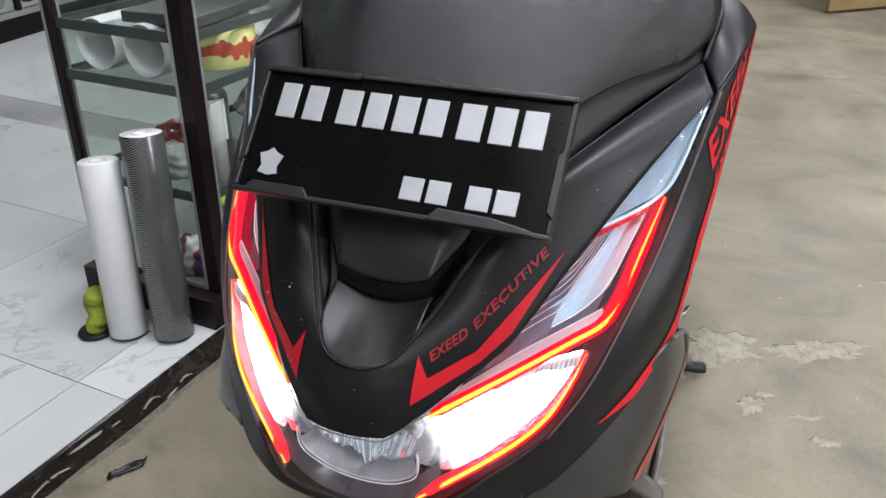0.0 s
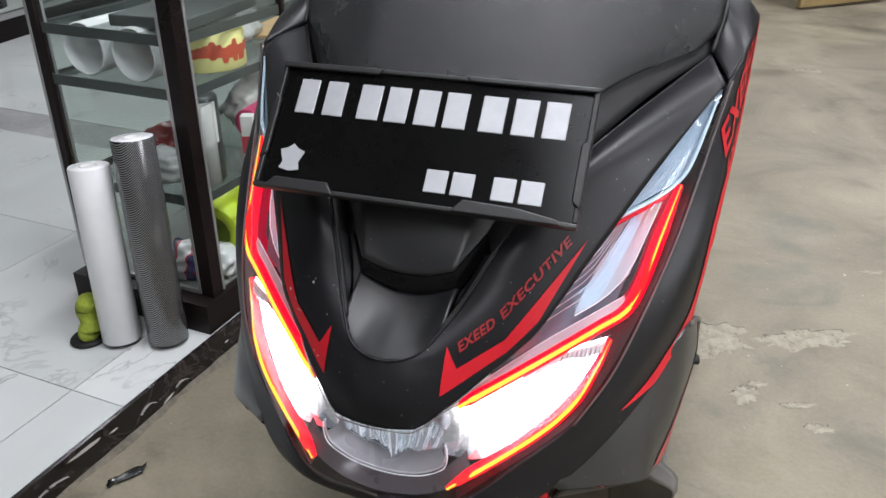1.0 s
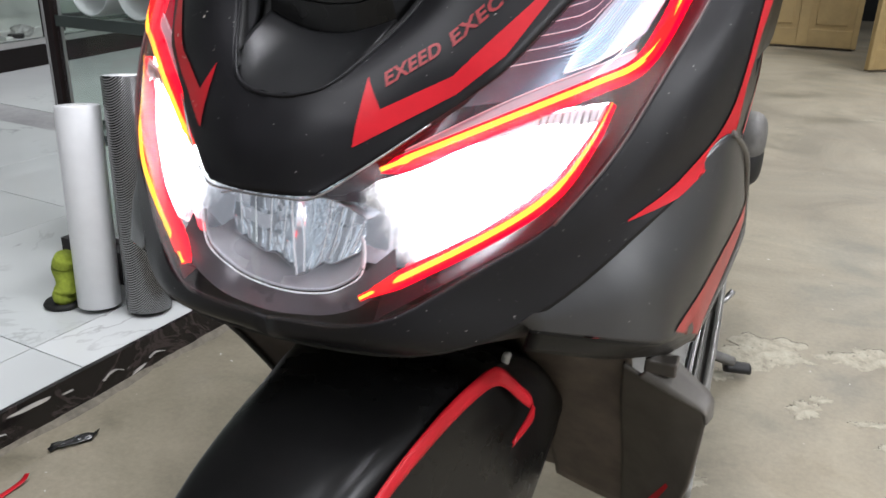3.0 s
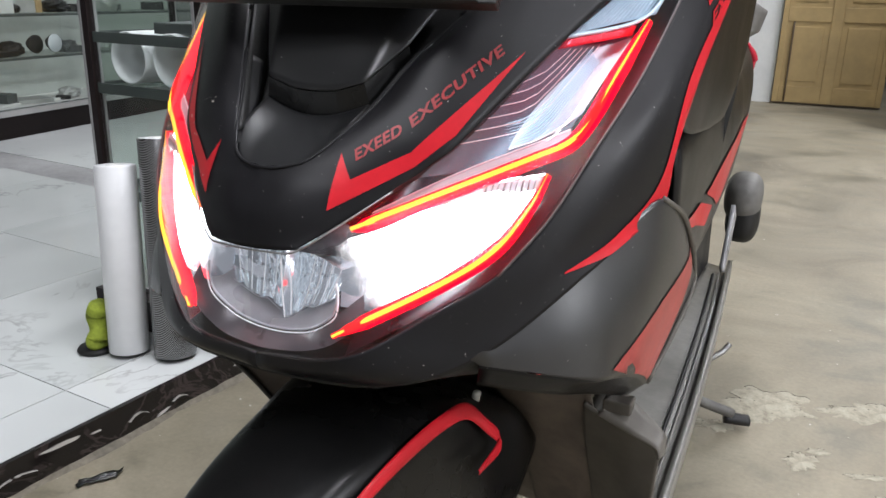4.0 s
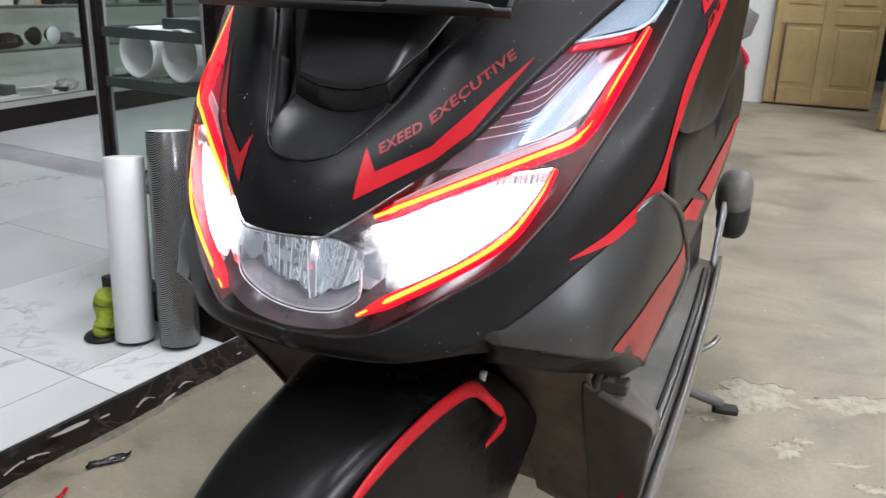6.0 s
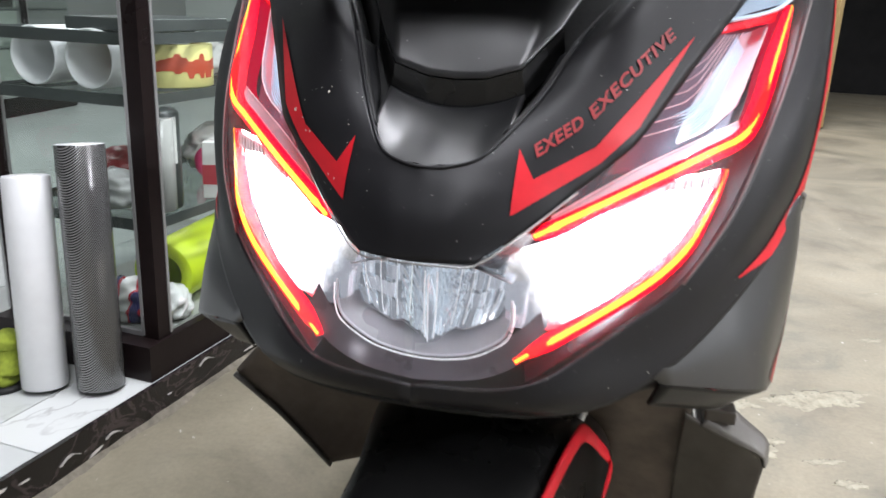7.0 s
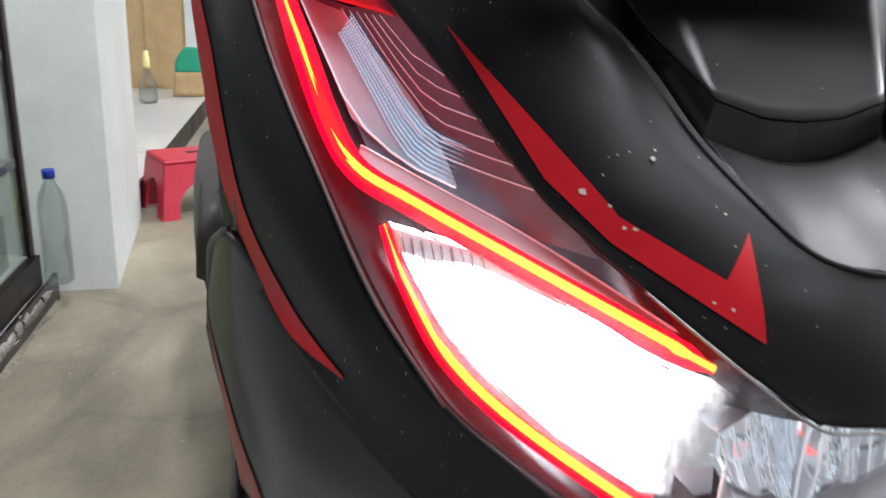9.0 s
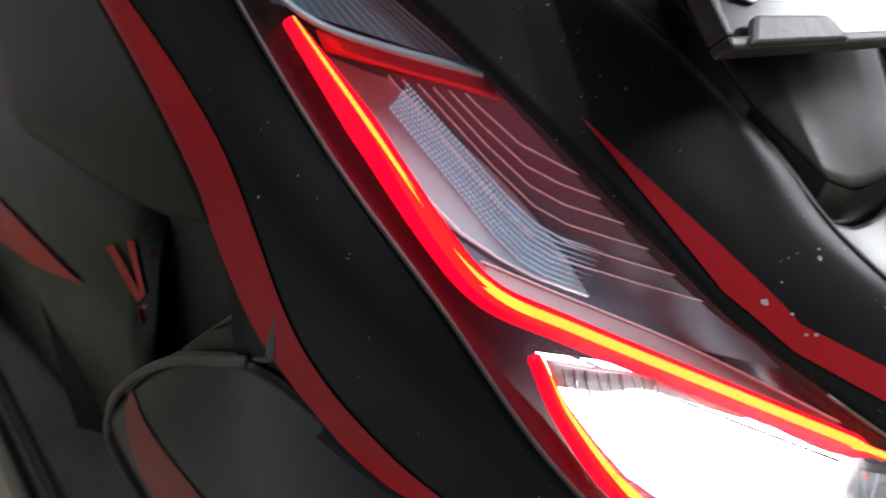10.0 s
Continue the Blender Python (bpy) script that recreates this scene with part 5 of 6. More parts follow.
def carbon():
    m, nt, b, _ = node_mat("carbon_weave_film")
    tc = nt.nodes.new("ShaderNodeTexCoord")
    w = nt.nodes.new("ShaderNodeTexWave")
    w.bands_direction = "DIAGONAL"
    w.inputs["Scale"].default_value = 120
    mp = nt.nodes.new("ShaderNodeMapping")
    mp.inputs["Scale"].default_value = (1, 1, 1)
    nt.links.new(tc.outputs["Object"], mp.inputs["Vector"])
    nt.links.new(mp.outputs["Vector"], w.inputs["Vector"])
    nt.links.new(ramp(nt, w.outputs["Fac"], [(0.35, grey(0.012)), (0.65, grey(0.30))]), b.inputs["Base Color"])
    b.inputs["Metallic"].default_value = 0.5
    b.inputs["Roughness"].default_value = 0.26
    return m


M_CONCRETE, M_MARBLE, M_KERB, M_CARBON = concrete(), marble(), dark_marble(), carbon()
M_GROUT = paint("tile_joint", grey(0.35), 0.8, 0, 0.2, 60)
M_WHITEWALL = paint("white_plaster", (0.70, 0.72, 0.71), 0.7, 0, 0.06, 30, 0.15)
M_PILLAR = paint("pale_grey_plaster", (0.55, 0.585, 0.56), 0.7, 0, 0.08, 30, 0.15)
M_BACKPANEL = paint("grey_green_panel", (0.50, 0.53, 0.50), 0.6, 0, 0.1, 20)
M_LIMEGLASS = paint("glass_cut_edge", (0.10, 0.30, 0.16), 0.2, 0, 0.2, 60)
M_LINER = paint("grey_cabinet_liner", (0.36, 0.37, 0.35), 0.5, 0, 0.2, 30)
M_CEIL = paint("ceiling_grey", (0.30, 0.30, 0.30), 0.8, 0, 0.05, 20)
M_DARKWOOD = paint("dark_brown_frame", (0.014, 0.009, 0.009), 0.35, 0, 0.3, 50)
M_FARFRAME = paint("black_brown_frame", (0.010, 0.007, 0.007), 0.5, 0, 0.3, 50)
M_FARFRAME.node_tree.nodes["Principled BSDF"].inputs["Specular IOR Level"].default_value = 0.15
M_DARKWOOD.node_tree.nodes["Principled BSDF"].inputs["Specular IOR Level"].default_value = 0.18
M_ALU = paint("silver_trim", grey(0.45), 0.4, 0.6, 0.1, 80)
M_SHELF = paint("grey_glass_shelf", (0.07, 0.08, 0.078), 0.35, 0, 0.2, 30)
M_GATE = paint("yellow_brown_gate", (0.40, 0.29, 0.13), 0.5, 0, 0.14, 14, 0.1)
M_GATEDARK = paint("gate_rust", (0.10, 0.07, 0.04), 0.7, 0, 0.3, 40)
M_NIGHT = paint("outside_dark", grey(0.006), 0.9, 0, 0.3, 5)
M_WHITEFILM = paint("white_film", (0.86, 0.87, 0.88), 0.35, 0, 0.04, 40)
M_YELLOW = paint("pale_yellow_tape", (0.88, 0.83, 0.34), 0.5, 0, 0.08, 40)
M_ORANGE = paint("orange_red_print", (0.56, 0.09, 0.045), 0.5, 0, 0.1, 60)
M_LIME = paint("lime_film", (0.62, 0.80, 0.02), 0.4, 0, 0.06, 30)
M_PINK = paint("pink_film", (0.72, 0.06, 0.20), 0.4, 0, 0.06, 30)
M_GREEN = paint("olive_green_plush", (0.36, 0.44, 0.05), 0.9, 0, 0.35, 120, 0.6)
M_STOOL = paint("red_stool_plastic", (0.50, 0.03, 0.06), 0.4, 0, 0.15, 20)
M_TEAL = paint("teal_plastic", (0.02, 0.35, 0.20), 0.4, 0, 0.1, 20)
M_BLUE = paint("blue_cap", (0.01, 0.04, 0.35), 0.4, 0, 0.1, 20)
M_PAPER = paint("box_card", (0.72, 0.72, 0.70), 0.7, 0, 0.08, 30)
M_GREYBAG = paint("clear_bag", (0.55, 0.55, 0.53), 0.25, 0, 0.15, 25, 0.5)
M_BEIGE = paint("beige_card", (0.52, 0.36, 0.18), 0.7, 0, 0.15, 30)

M_BASEDIRT = paint("trodden_mortar", (0.215, 0.192, 0.150), 0.85, 0, 0.55, 60, 0.6)
M_CRUST = paint("flaking_mortar", (0.33, 0.31, 0.285), 0.85, 0, 0.55, 70, 0.6)
# ground, raised tiled floor, kerb
ground = link("ground", loft([[(-40, -30, 0), (40, -30, 0)], [(-40, 50, 0), (40, 50, 0)]], 3, 3), M_CONCRETE, None, smooth=False)
tagged(ground, "worn beige concrete workshop floor with stains", "floor", kind="structure")


def room_box(name, material, a, label, category, kind="structure", m=ROOM, bev=0.0):
    ob = link(name, boxed(*a), material, None, smooth=False, bev=bev)
    ob.matrix_world = m
    return tagged(ob, label, category, kind=kind)


tile_bed = room_box("tile_floor", M_GROUT, (-4.6, -3.0, 0.0, -0.006, 1.985, 0.0715), "raised floor of polished white marble tiles", "floor")
room_box("tile_floor_back", M_MARBLE, (-4.6, 1.985, 0.0, -0.60, 6.2, 0.0745), "polished white tiled floor behind the display cabinet", "floor")
kerb = room_box("kerb", M_KERB, (-0.006, -3.0, 0.0, 0.004, 1.985, 0.0745), "chipped black marble kerb edging the tiled floor", "kerb")

# unseen walls and ceiling that close the place, tones set for reflections
for nm, a, mt, lb in (
    ("wall_west", (-4.9, -3.2, 0, -4.7, 8.6, 3.1), M_CEIL, "unseen plain grey wall"),
    ("wall_south", (-4.9, -3.4, 0, 5.0, -3.2, 3.1), M_CEIL, "unseen plain grey wall"),
    ("wall_east", (5.0, -3.4, 0, 5.2, 8.6, 3.1), M_WHITEWALL, "unseen white wall that reflects lamp light")):
    room_box(nm, mt, a, lb, "wall", m=Matrix())
room_box("ceiling", M_CEIL, (-4.9, -3.4, 3.1, 5.2, 8.8, 3.2), "unseen plain grey ceiling", "ceiling", m=Matrix())
room_box("wall_north", M_WHITEWALL, (-4.9, 7.30, 0, -0.04, 7.5, 3.1), "white plaster wall beside the gate", "wall", m=Matrix())
room_box("wall_north_beam", M_WHITEWALL, (-0.04, 7.30, 2.5, 5.0, 7.5, 3.1), "white lintel over the gate", "wall", m=Matrix())
room_box("outside", M_NIGHT, (0.0, 10.4, 0, 5.2, 10.5, 3.1), "dark night outside the gate", "backdrop", m=Matrix())
room_box("pillar", M_PILLAR, (-1.10, 2.03, 0, -0.567, 2.74, 3.1), "white plastered pillar", "pillar", m=Matrix())
PLAT = Matrix.Translation((-0.566, 3.079, 0)) @ pose(0, 0, 0, 0, 0, -5.5)
room_box("back_platform", M_MARBLE, (-0.75, -0.30, 0, 0, 2.33, 0.10), "white tiled platform behind the pillar", "floor", m=PLAT)
rng = random.Random(23)
SLIVERS = []
y = -0.6
while y < 1.28:
    ln = rng.choice((0.02, 0.03, 0.05, 0.09, 0.12))
    z = rng.choice((0.034, 0.026, 0.022, 0.030, 0.058))
    SLIVERS.append((y, y + ln, z - rng.uniform(0.0015, 0.004), z))
    y += ln + rng.uniform(0.05, 0.26)
for run, (y0, y1, z0, z1) in enumerate(SLIVERS + [(1.30, 1.92, 0.032, 0.066)]):
    bm = bmesh.new()
    n = max(4, int((y1 - y0) / 0.007))
    up, dn = z1, z0
    ring = []
    for q in range(n + 1):
        y = y0 + (y1 - y0) * q / n
        fade = min(1, q / min(9, n / 2), (n - q) / min(9, n / 2))
        jag = min(0.006, (z1 - z0) * 0.35)
        up += (z1 - up) * 0.2 + rng.uniform(-jag, jag)
        dn += (z0 - dn) * 0.2 + rng.uniform(-jag, jag)
        mid = (z0 + z1) / 2
        hi, lo = max(mid + 0.0006, mid + (up - mid) * fade), min(mid - 0.0006, mid + (dn - mid) * fade)
        bow = 0.009 * math.sin(math.pi * q / n) if y1 < 1.3 else 0
        mid, hi, lo = mid + bow, hi + bow, lo + bow
        ring.append([bm.verts.new(Vector(p)) for p in ((0.0035, y, hi), (0.0065 + rng.uniform(0, 0.004), y + rng.uniform(-0.003, 0.003), mid + (hi - mid) * 0.4), (0.0065 + rng.uniform(0, 0.004), y, mid - (mid - lo) * 0.5), (0.0035, y, lo))])
    for p, q in zip(ring, ring[1:]):
        if rng.random() < 0.08:
            continue
        for w in range(3):
            bm.faces.new((p[w], q[w], q[w + 1], p[w + 1]))
    bmesh.ops.delete(bm, geom=[v for v in bm.verts if not v.link_faces], context="VERTS")
    part("mortar_crust", bm, M_CRUST, kerb, smooth=False)
bm = bmesh.new()
rows_ = [[], [], []]
for k in range(160):
    y = -1.2 + k * 0.0198
    w = 0.012 + 0.006 * math.sin(k * 0.37) + rng.uniform(-0.003, 0.003)
    rows_[0].append((0.0042, y, 0.007 + rng.uniform(0, 0.003)))
    rows_[1].append((0.0042 + w * 0.5, y, 0.0035))
    rows_[2].append((0.0042 + w, y, 0.0004))
bm.free()
part("base_mortar", grid(rows_), M_BASEDIRT, kerb, "dusty mortar line along the base", smooth=False)
room_box("platform_edge", M_DARKWOOD, (0.0005, -0.30, 0, 0.012, 2.33, 0.099), "dark edge of the platform", "kerb", m=PLAT)
room_box("back_door", M_BEIGE, (-1.25, 5.44, 0, -0.502, 5.50, 2.4), "tan wooden door in the back", "door", m=Matrix())
room_box("door_wall", M_WHITEWALL, (-0.50, 5.42, 0, -0.14, 5.62, 3.1), "white plaster wall end beside the tan door", "wall", m=Matrix())
for px_ in (-1.15, -0.75):
    room_box("door_panel_trim", M_BEIGE, (px_, 5.428, 0.12, px_ + 0.06, 5.4395, 2.3), "raised stile of the tan door", "trim", m=Matrix())

# fixture bodies for the assumed lamps, all out of view
for tx, ty, tz, power in TUBES:
    f = thing("ceiling_light", "assumed ceiling light, out of view", "lamp", Matrix.Translation((tx, ty, tz)), "ceiling lights")
    half = 0.18 if (tx, ty) == (0.02, 0.85) else 0.14
    part("housing", boxed(-half, -0.68, 0, half, 0.68, 0.075), M_CEIL, f, smooth=False)

# display cabinet on the kerb
cab = thing("display_cabinet", "dark-framed glass display cabinet full of film rolls", "cabinet", ROOM)
X0, X1, Y0, Y1, ZT = -0.435, -0.020, 0.915, 1.90, 1.55
for px, py in ((X1 - 0.017, Y0 + 0.017), (X0 + 0.012, Y0 + 0.012), (X1 - 0.012, Y1 - 0.012), (X0 + 0.012, Y1 - 0.012)):
    w = 0.020 if (px, py) == (X1 - 0.017, Y0 + 0.017) else 0.012
    post = part("post", boxed(px - w, py - w, 0.075, px + w, py + w, ZT), M_DARKWOOD, cab, smooth=False)
    part("trim", boxed(px - w - 0.003, py - w - 0.002, 0.16, px - w + 0.004, py - w + 0.006, ZT), M_ALU, post, smooth=False)
    part("trim", boxed(px + w - 0.004, py + w - 0.004, 0.16, px + w + 0.002, py + w + 0.003, ZT), M_ALU, post, smooth=False)
part("plinth", boxed(X0, Y0 - 0.045, 0.0755, X1 + 0.012, Y1, 0.155), M_DARKWOOD, cab, smooth=False)
part("bottom_trim", boxed(X0 + 0.02, Y0 - 0.001, 0.156, X1 - 0.034, Y0 + 0.008, 0.166), M_ALU, cab, smooth=False)
part("bottom_board", boxed(X0 + 0.01, Y0 + 0.01, 0.155, X1 - 0.01, Y1 - 0.01, 0.160), M_LINER, cab, smooth=False)
SHELVES = (0.412, 0.668, 0.787)
for z in SHELVES:
    sh = part("shelf", pane(X0 + 0.012, Y0 + 0.014, z - 0.008, X1 - 0.014, Y1 - 0.012, z), M_SHELFGLASS, cab, smooth=False)
    sh.visible_shadow = False
    part("front_rail", boxed(X0 + 0.024, Y0 + 0.0095, z - 0.024, X1 - 0.035, Y0 + 0.0135, z), M_SHELF, sh, smooth=False)
    part("side_rail", boxed(X1 - 0.0135, Y0 + 0.036, z - 0.022, X1 - 0.0095, Y1 - 0.026, z), M_SHELF, sh, smooth=False)
    part("back_rail", boxed(X0 + 0.0095, Y0 + 0.03, z - 0.022, X0 + 0.0118, Y1 - 0.026, z), M_SHELF, sh, smooth=False)
part("top", pane(X0 + 0.004, Y0 + 0.004, ZT, X1 - 0.004, Y1 - 0.004, ZT + 0.006), M_GLASS, cab, smooth=False).visible_shadow = False
part("glass_back", pane(X0 + 0.004, Y0 + 0.024, 0.158, X0 + 0.008, Y1 - 0.024, ZT), M_GLASS, cab, smooth=False).visible_shadow = False
part("glass_side", pane(X1 - 0.008, Y0 + 0.034, 0.158, X1 - 0.004, Y1 - 0.024, ZT), M_GLASS, cab, smooth=False).visible_shadow = False
part("glass_front", pane(X0 + 0.024, Y0 + 0.004, 0.160, X1 - 0.034, Y0 + 0.008, ZT), M_GLASS, cab, smooth=False).visible_shadow = False
part("mid_strip", boxed(X1 - 0.010, Y0 + 0.40, 0.156, X1 - 0.001, Y0 + 0.412, ZT), M_DARKWOOD, cab, smooth=False)


def at_room(x, y, z, rz=0, rx=0, ry=0):
    return ROOM @ pose(x, y, z, rx, ry, rz)


def roll(name, label, m, r, length, mat, core=0.5, group="film rolls"):
    """A rolled-up film with its hollow core."""
    bm = lathe([(r * core, 0), (r - 0.002, 0), (r, 0.002), (r, length - 0.002), (r - 0.002, length), (r * core, length), (r * core * 0.96, length - 0.004), (r * core * 0.96, 0.004), (r * core, 0)], 36)
    ob = thing(name, label, "film roll", m, group)
    part("sheet", bm, mat, ob)
    return ob


def standing_roll(label, base, top, r, mat, group="standing rolls"):
    """A roll on its end, leaning a little from its base to its top."""
    axis = top - base
    h = axis.length
    ob = thing("vinyl_roll", label, "film roll", Matrix.Translation(base) @ axis.to_track_quat("Z", "Y").to_matrix().to_4x4(), group)
    part("sheet", lathe([(r - 0.003, 0), (r, 0.003), (r, h - 0.003), (r - 0.002, h)], 44), mat, ob)
    part("roll_end", lathe([(r - 0.002, h), (r * 0.86, h - 0.001), (r * 0.84, h + 0.001), (r * 0.7, h - 0.001), (r * 0.68, h + 0.001), (r * 0.45, h - 0.001)], 44), M_WHITEFILM, ob, "white backing of the rolled film")
    part("core", lathe([(r * 0.45, h - 0.001), (r * 0.42, h + 0.001), (r * 0.36, h + 0.001), (r * 0.34, h - 0.05), (0, h - 0.05)], 30), M_PAPER, ob, "cardboard core")
    return ob


standing_roll("grey carbon-weave vinyl roll leaning on the glass cabinet", ROOM @ Vector((-0.0857, 0.8105, 0.0808)), ROOM @ Vector((-0.125, 0.852, 0.5755)), 0.047, M_CARBON)
standing_roll("white vinyl roll leaning on the glass cabinet", ROOM @ Vector((-0.190, 0.7665, 0.0808)), ROOM @ Vector((-0.222, 0.805, 0.5105)), 0.045, M_WHITEFILM)

# plush toy sandal beside the rolls
toy = thing("green_sandal", "olive green slipper with black sole leaning on the white roll", "slipper", Matrix.Translation(ROOM @ Vector((-0.266, 0.735, 0.0755))))
bm = tube([(0, 0, 0.012), (0.012, 0.004, 0.045), (0.006, 0.006, 0.085), (0.020, 0.006, 0.115)], 0.028, 24, 14, 0.8, lambda u: 0.85 + 0.25 * math.sin(u * 9) * (1 - u) + 0.1)
part("upper", bm, M_GREEN, toy)
part("sole", lathe([(0, 0), (0.040, 0), (0.043, 0.005), (0.040, 0.010), (0, 0.010)], 24), M_VOID, toy, "black sole")

# things in the cabinet
for i, x in enumerate((-0.318, -0.172)):
    roll("white_tube", "white film tube lying on the shelf, end towards the glass", at_room(x, Y0 + 0.03, SHELVES[1] + 0.062, 0, -90), 0.061, 0.32, M_WHITEFILM, 0.96, "white tubes")
tape = thing("tape_roll", "pale yellow tape roll with orange print", "tape", at_room(-0.128, 1.14, SHELVES[1] + 0.001))
part("body", lathe([(0.060, 0), (0.0915, 0), (0.093, 0.002), (0.093, 0.088), (0.0915, 0.090), (0.060, 0.090), (0.060, 0)], 48), M_YELLOW, tape)
q = random.Random(31)
top, low = [], []
hi, lo = 0.058, 0.034
for k in range(121):
    if k % 3 == 0:
        hi, lo = q.choice((0.056, 0.060, 0.064, 0.072)), q.choice((0.036, 0.034, 0.030, 0.020))
    u = math.radians(k * 3)
    top.append((0.0937 * math.cos(u), 0.0937 * math.sin(u), hi))
    low.append((0.0937 * math.cos(u), 0.0937 * math.sin(u), lo))
part("print_band", grid([low, top]), M_ORANGE, tape, "ragged orange-red printed band", smooth=False)
roll("lime_roll", "bright lime film roll on the cabinet floor", at_room(-0.13, Y0 + 0.16, 0.162 + 0.075, 8, -90), 0.075, 0.36, M_LIME, 0.62)
roll("lime_roll", "bright lime film roll on the cabinet floor", at_room(-0.12, Y0 + 0.62, 0.162 + 0.060, 6, -90), 0.060, 0.36, M_LIME, 0.62)
roll("grey_roll", "dark grey film roll on the cabinet floor", at_room(-0.08, Y0 + 0.50, 0.162 + 0.042, 20, -90), 0.042, 0.2, M_SHELF, 0.7)
roll("clear_roll", "clear plastic roll on the cabinet floor", at_room(-0.10, Y0 + 0.34, 0.162 + 0.055, 15, -90), 0.055, 0.22, M_GREYBAG, 0.7)
roll("pink_roll", "pink and white film roll on the shelf", at_room(-0.165, Y0 + 0.40, SHELVES[0] + 0.044, 6, -90), 0.042, 0.36, M_PINK, 0.4)
roll("white_roll", "white film roll on the shelf", at_room(-0.085, Y0 + 0.40, SHELVES[0] + 0.036, 6, -90), 0.034, 0.44, M_WHITEFILM, 0.4)
roll("clear_tube", "tall clear tube standing on the shelf", at_room(-0.075, Y0 + 0.10, SHELVES[0] + 0.001), 0.036, 0.20, M_GREYBAG, 0.9)


def carton(name, label, m, sx, sy, sz, mat, stripe=None):
    ob = thing(name, label, "box", m, "small goods")
    part("carton", boxed(-sx / 2, -sy / 2, 0, sx / 2, sy / 2, sz), mat, ob, smooth=False, bev=0.002)
    if stripe:
        part("print", boxed(-sx / 2 - 0.0006, -sy / 2 - 0.0006, sz * 0.25, sx / 2 + 0.0006, sy / 2 + 0.0006, sz * 0.6), stripe, ob, "printed band", smooth=False)
    return ob


def crumpled(name, label, m, sx, sy, sz, mat, seed, category="bag"):
    """A slack plastic bag with sharp creases."""
    q = random.Random(seed)
    bm = bmesh.new()
    bmesh.ops.create_icosphere(bm, subdivisions=4, radius=1.0)
    waves = [(Vector((q.uniform(-1, 1), q.uniform(-1, 1), q.uniform(-1, 1))).normalized() * q.uniform(2, 9), q.uniform(0, 6.3)) for _ in range(9)]
    for v in bm.verts:
        d = v.co.copy()
        s = 1.0
        for w, ph in waves:
            s += 0.10 * (abs(math.sin(d.dot(w) + ph)) - 0.6)
        v.co = Vector((d.x * s * sx, d.y * s * sy, max(0.0, (d.z * s * 0.75 + 0.62) * sz)))
    ob = thing(name, label, category, m, "small goods")
    part("film", bm, mat, ob)
    return ob


def striped_plastic():
    m, nt, b, _ = node_mat("striped_plastic")
    w = nt.nodes.new("ShaderNodeTexWave")
    w.inputs["Scale"].default_value, w.inputs["Distortion"].default_value = 4.0, 6.0
    nt.links.new(coords(nt), w.inputs["Vector"])
    nt.links.new(ramp(nt, w.outputs["Fac"], [(0.45, (0.72, 0.71, 0.70)), (0.50, (0.50, 0.03, 0.05)), (0.72, (0.50, 0.03, 0.05)), (0.76, (0.06, 0.06, 0.16))]), b.inputs["Base Color"])
    b.inputs["Roughness"].default_value = 0.25
    return m


M_STRIPES = striped_plastic()
M_WHITEBAG = paint("white_plastic_bag", (0.68, 0.69, 0.68), 0.3, 0, 0.12, 25, 0.2)
M_REDBAG = paint("dull_red_plastic", (0.30, 0.05, 0.05), 0.35, 0, 0.2, 25, 0.2)
can = thing("label_can", "grey can with white and red label on the shelf", "can", at_room(-0.085, Y0 + 0.13, SHELVES[0] + 0.001, 200), "small goods")
part("can_body", lathe([(0, 0), (0.036, 0), (0.038, 0.003), (0.038, 0.205), (0.030, 0.215), (0, 0.215)], 32), M_SHELF, can)
part("paper_label", grid([[(0.0386 * math.cos(math.radians(d)), 0.0386 * math.sin(math.radians(d)), z) for d in range(60, 161, 10)] for z in (0.10, 0.20)]), M_PAPER, can, "white paper label")
part("label_bar", grid([[(0.039 * math.cos(math.radians(d)), 0.039 * math.sin(math.radians(d)), z) for d in range(80, 121, 10)] for z in (0.145, 0.185)]), M_STOOL, can, "red printed bar")
carton("small_box", "white carton with red print on the shelf", at_room(-0.05, Y0 + 0.25, SHELVES[0] + 0.001, 25), 0.032, 0.03, 0.13, M_PAPER, M_STOOL)
crumpled("red_bag", "dull red plastic packet on the shelf", at_room(-0.19, Y0 + 0.16, SHELVES[0] + 0.001, 5), 0.085, 0.07, 0.085, M_REDBAG, 5)
crumpled("white_bag", "crumpled white plastic bag on the shelf", at_room(-0.185, Y0 + 0.075, SHELVES[0] + 0.001, 15), 0.075, 0.045, 0.06, M_WHITEBAG, 6)
crumpled("striped_bag", "crumpled plastic bag with red and blue stripes", at_room(-0.135, Y0 + 0.062, 0.1615, 5), 0.075, 0.045, 0.068, M_STRIPES, 11)
crumpled("clear_bag", "crumpled clear plastic bag on the cabinet floor", at_room(-0.075, Y0 + 0.105, 0.1615, 40), 0.05, 0.055, 0.055, M_WHITEBAG, 12)
carton("flat_box", "tan card lying on the upper shelf", at_room(-0.16, Y0 + 0.62, SHELVES[1] + 0.001, 8), 0.18, 0.25, 0.012, M_BEIGE)
carton("dark_tray", "dark glass tray on the top shelf", at_room(-0.15, Y0 + 0.20, SHELVES[2] + 0.001, 6), 0.20, 0.30, 0.025, M_SHELF)
sheet = thing("film_sheet", "loose white film sheet curling up behind the rolls", "film sheet", at_room(-0.085, Y0 + 0.74, SHELVES[0] + 0.002, 8) @ Matrix.Scale(0.72, 4), "small goods")
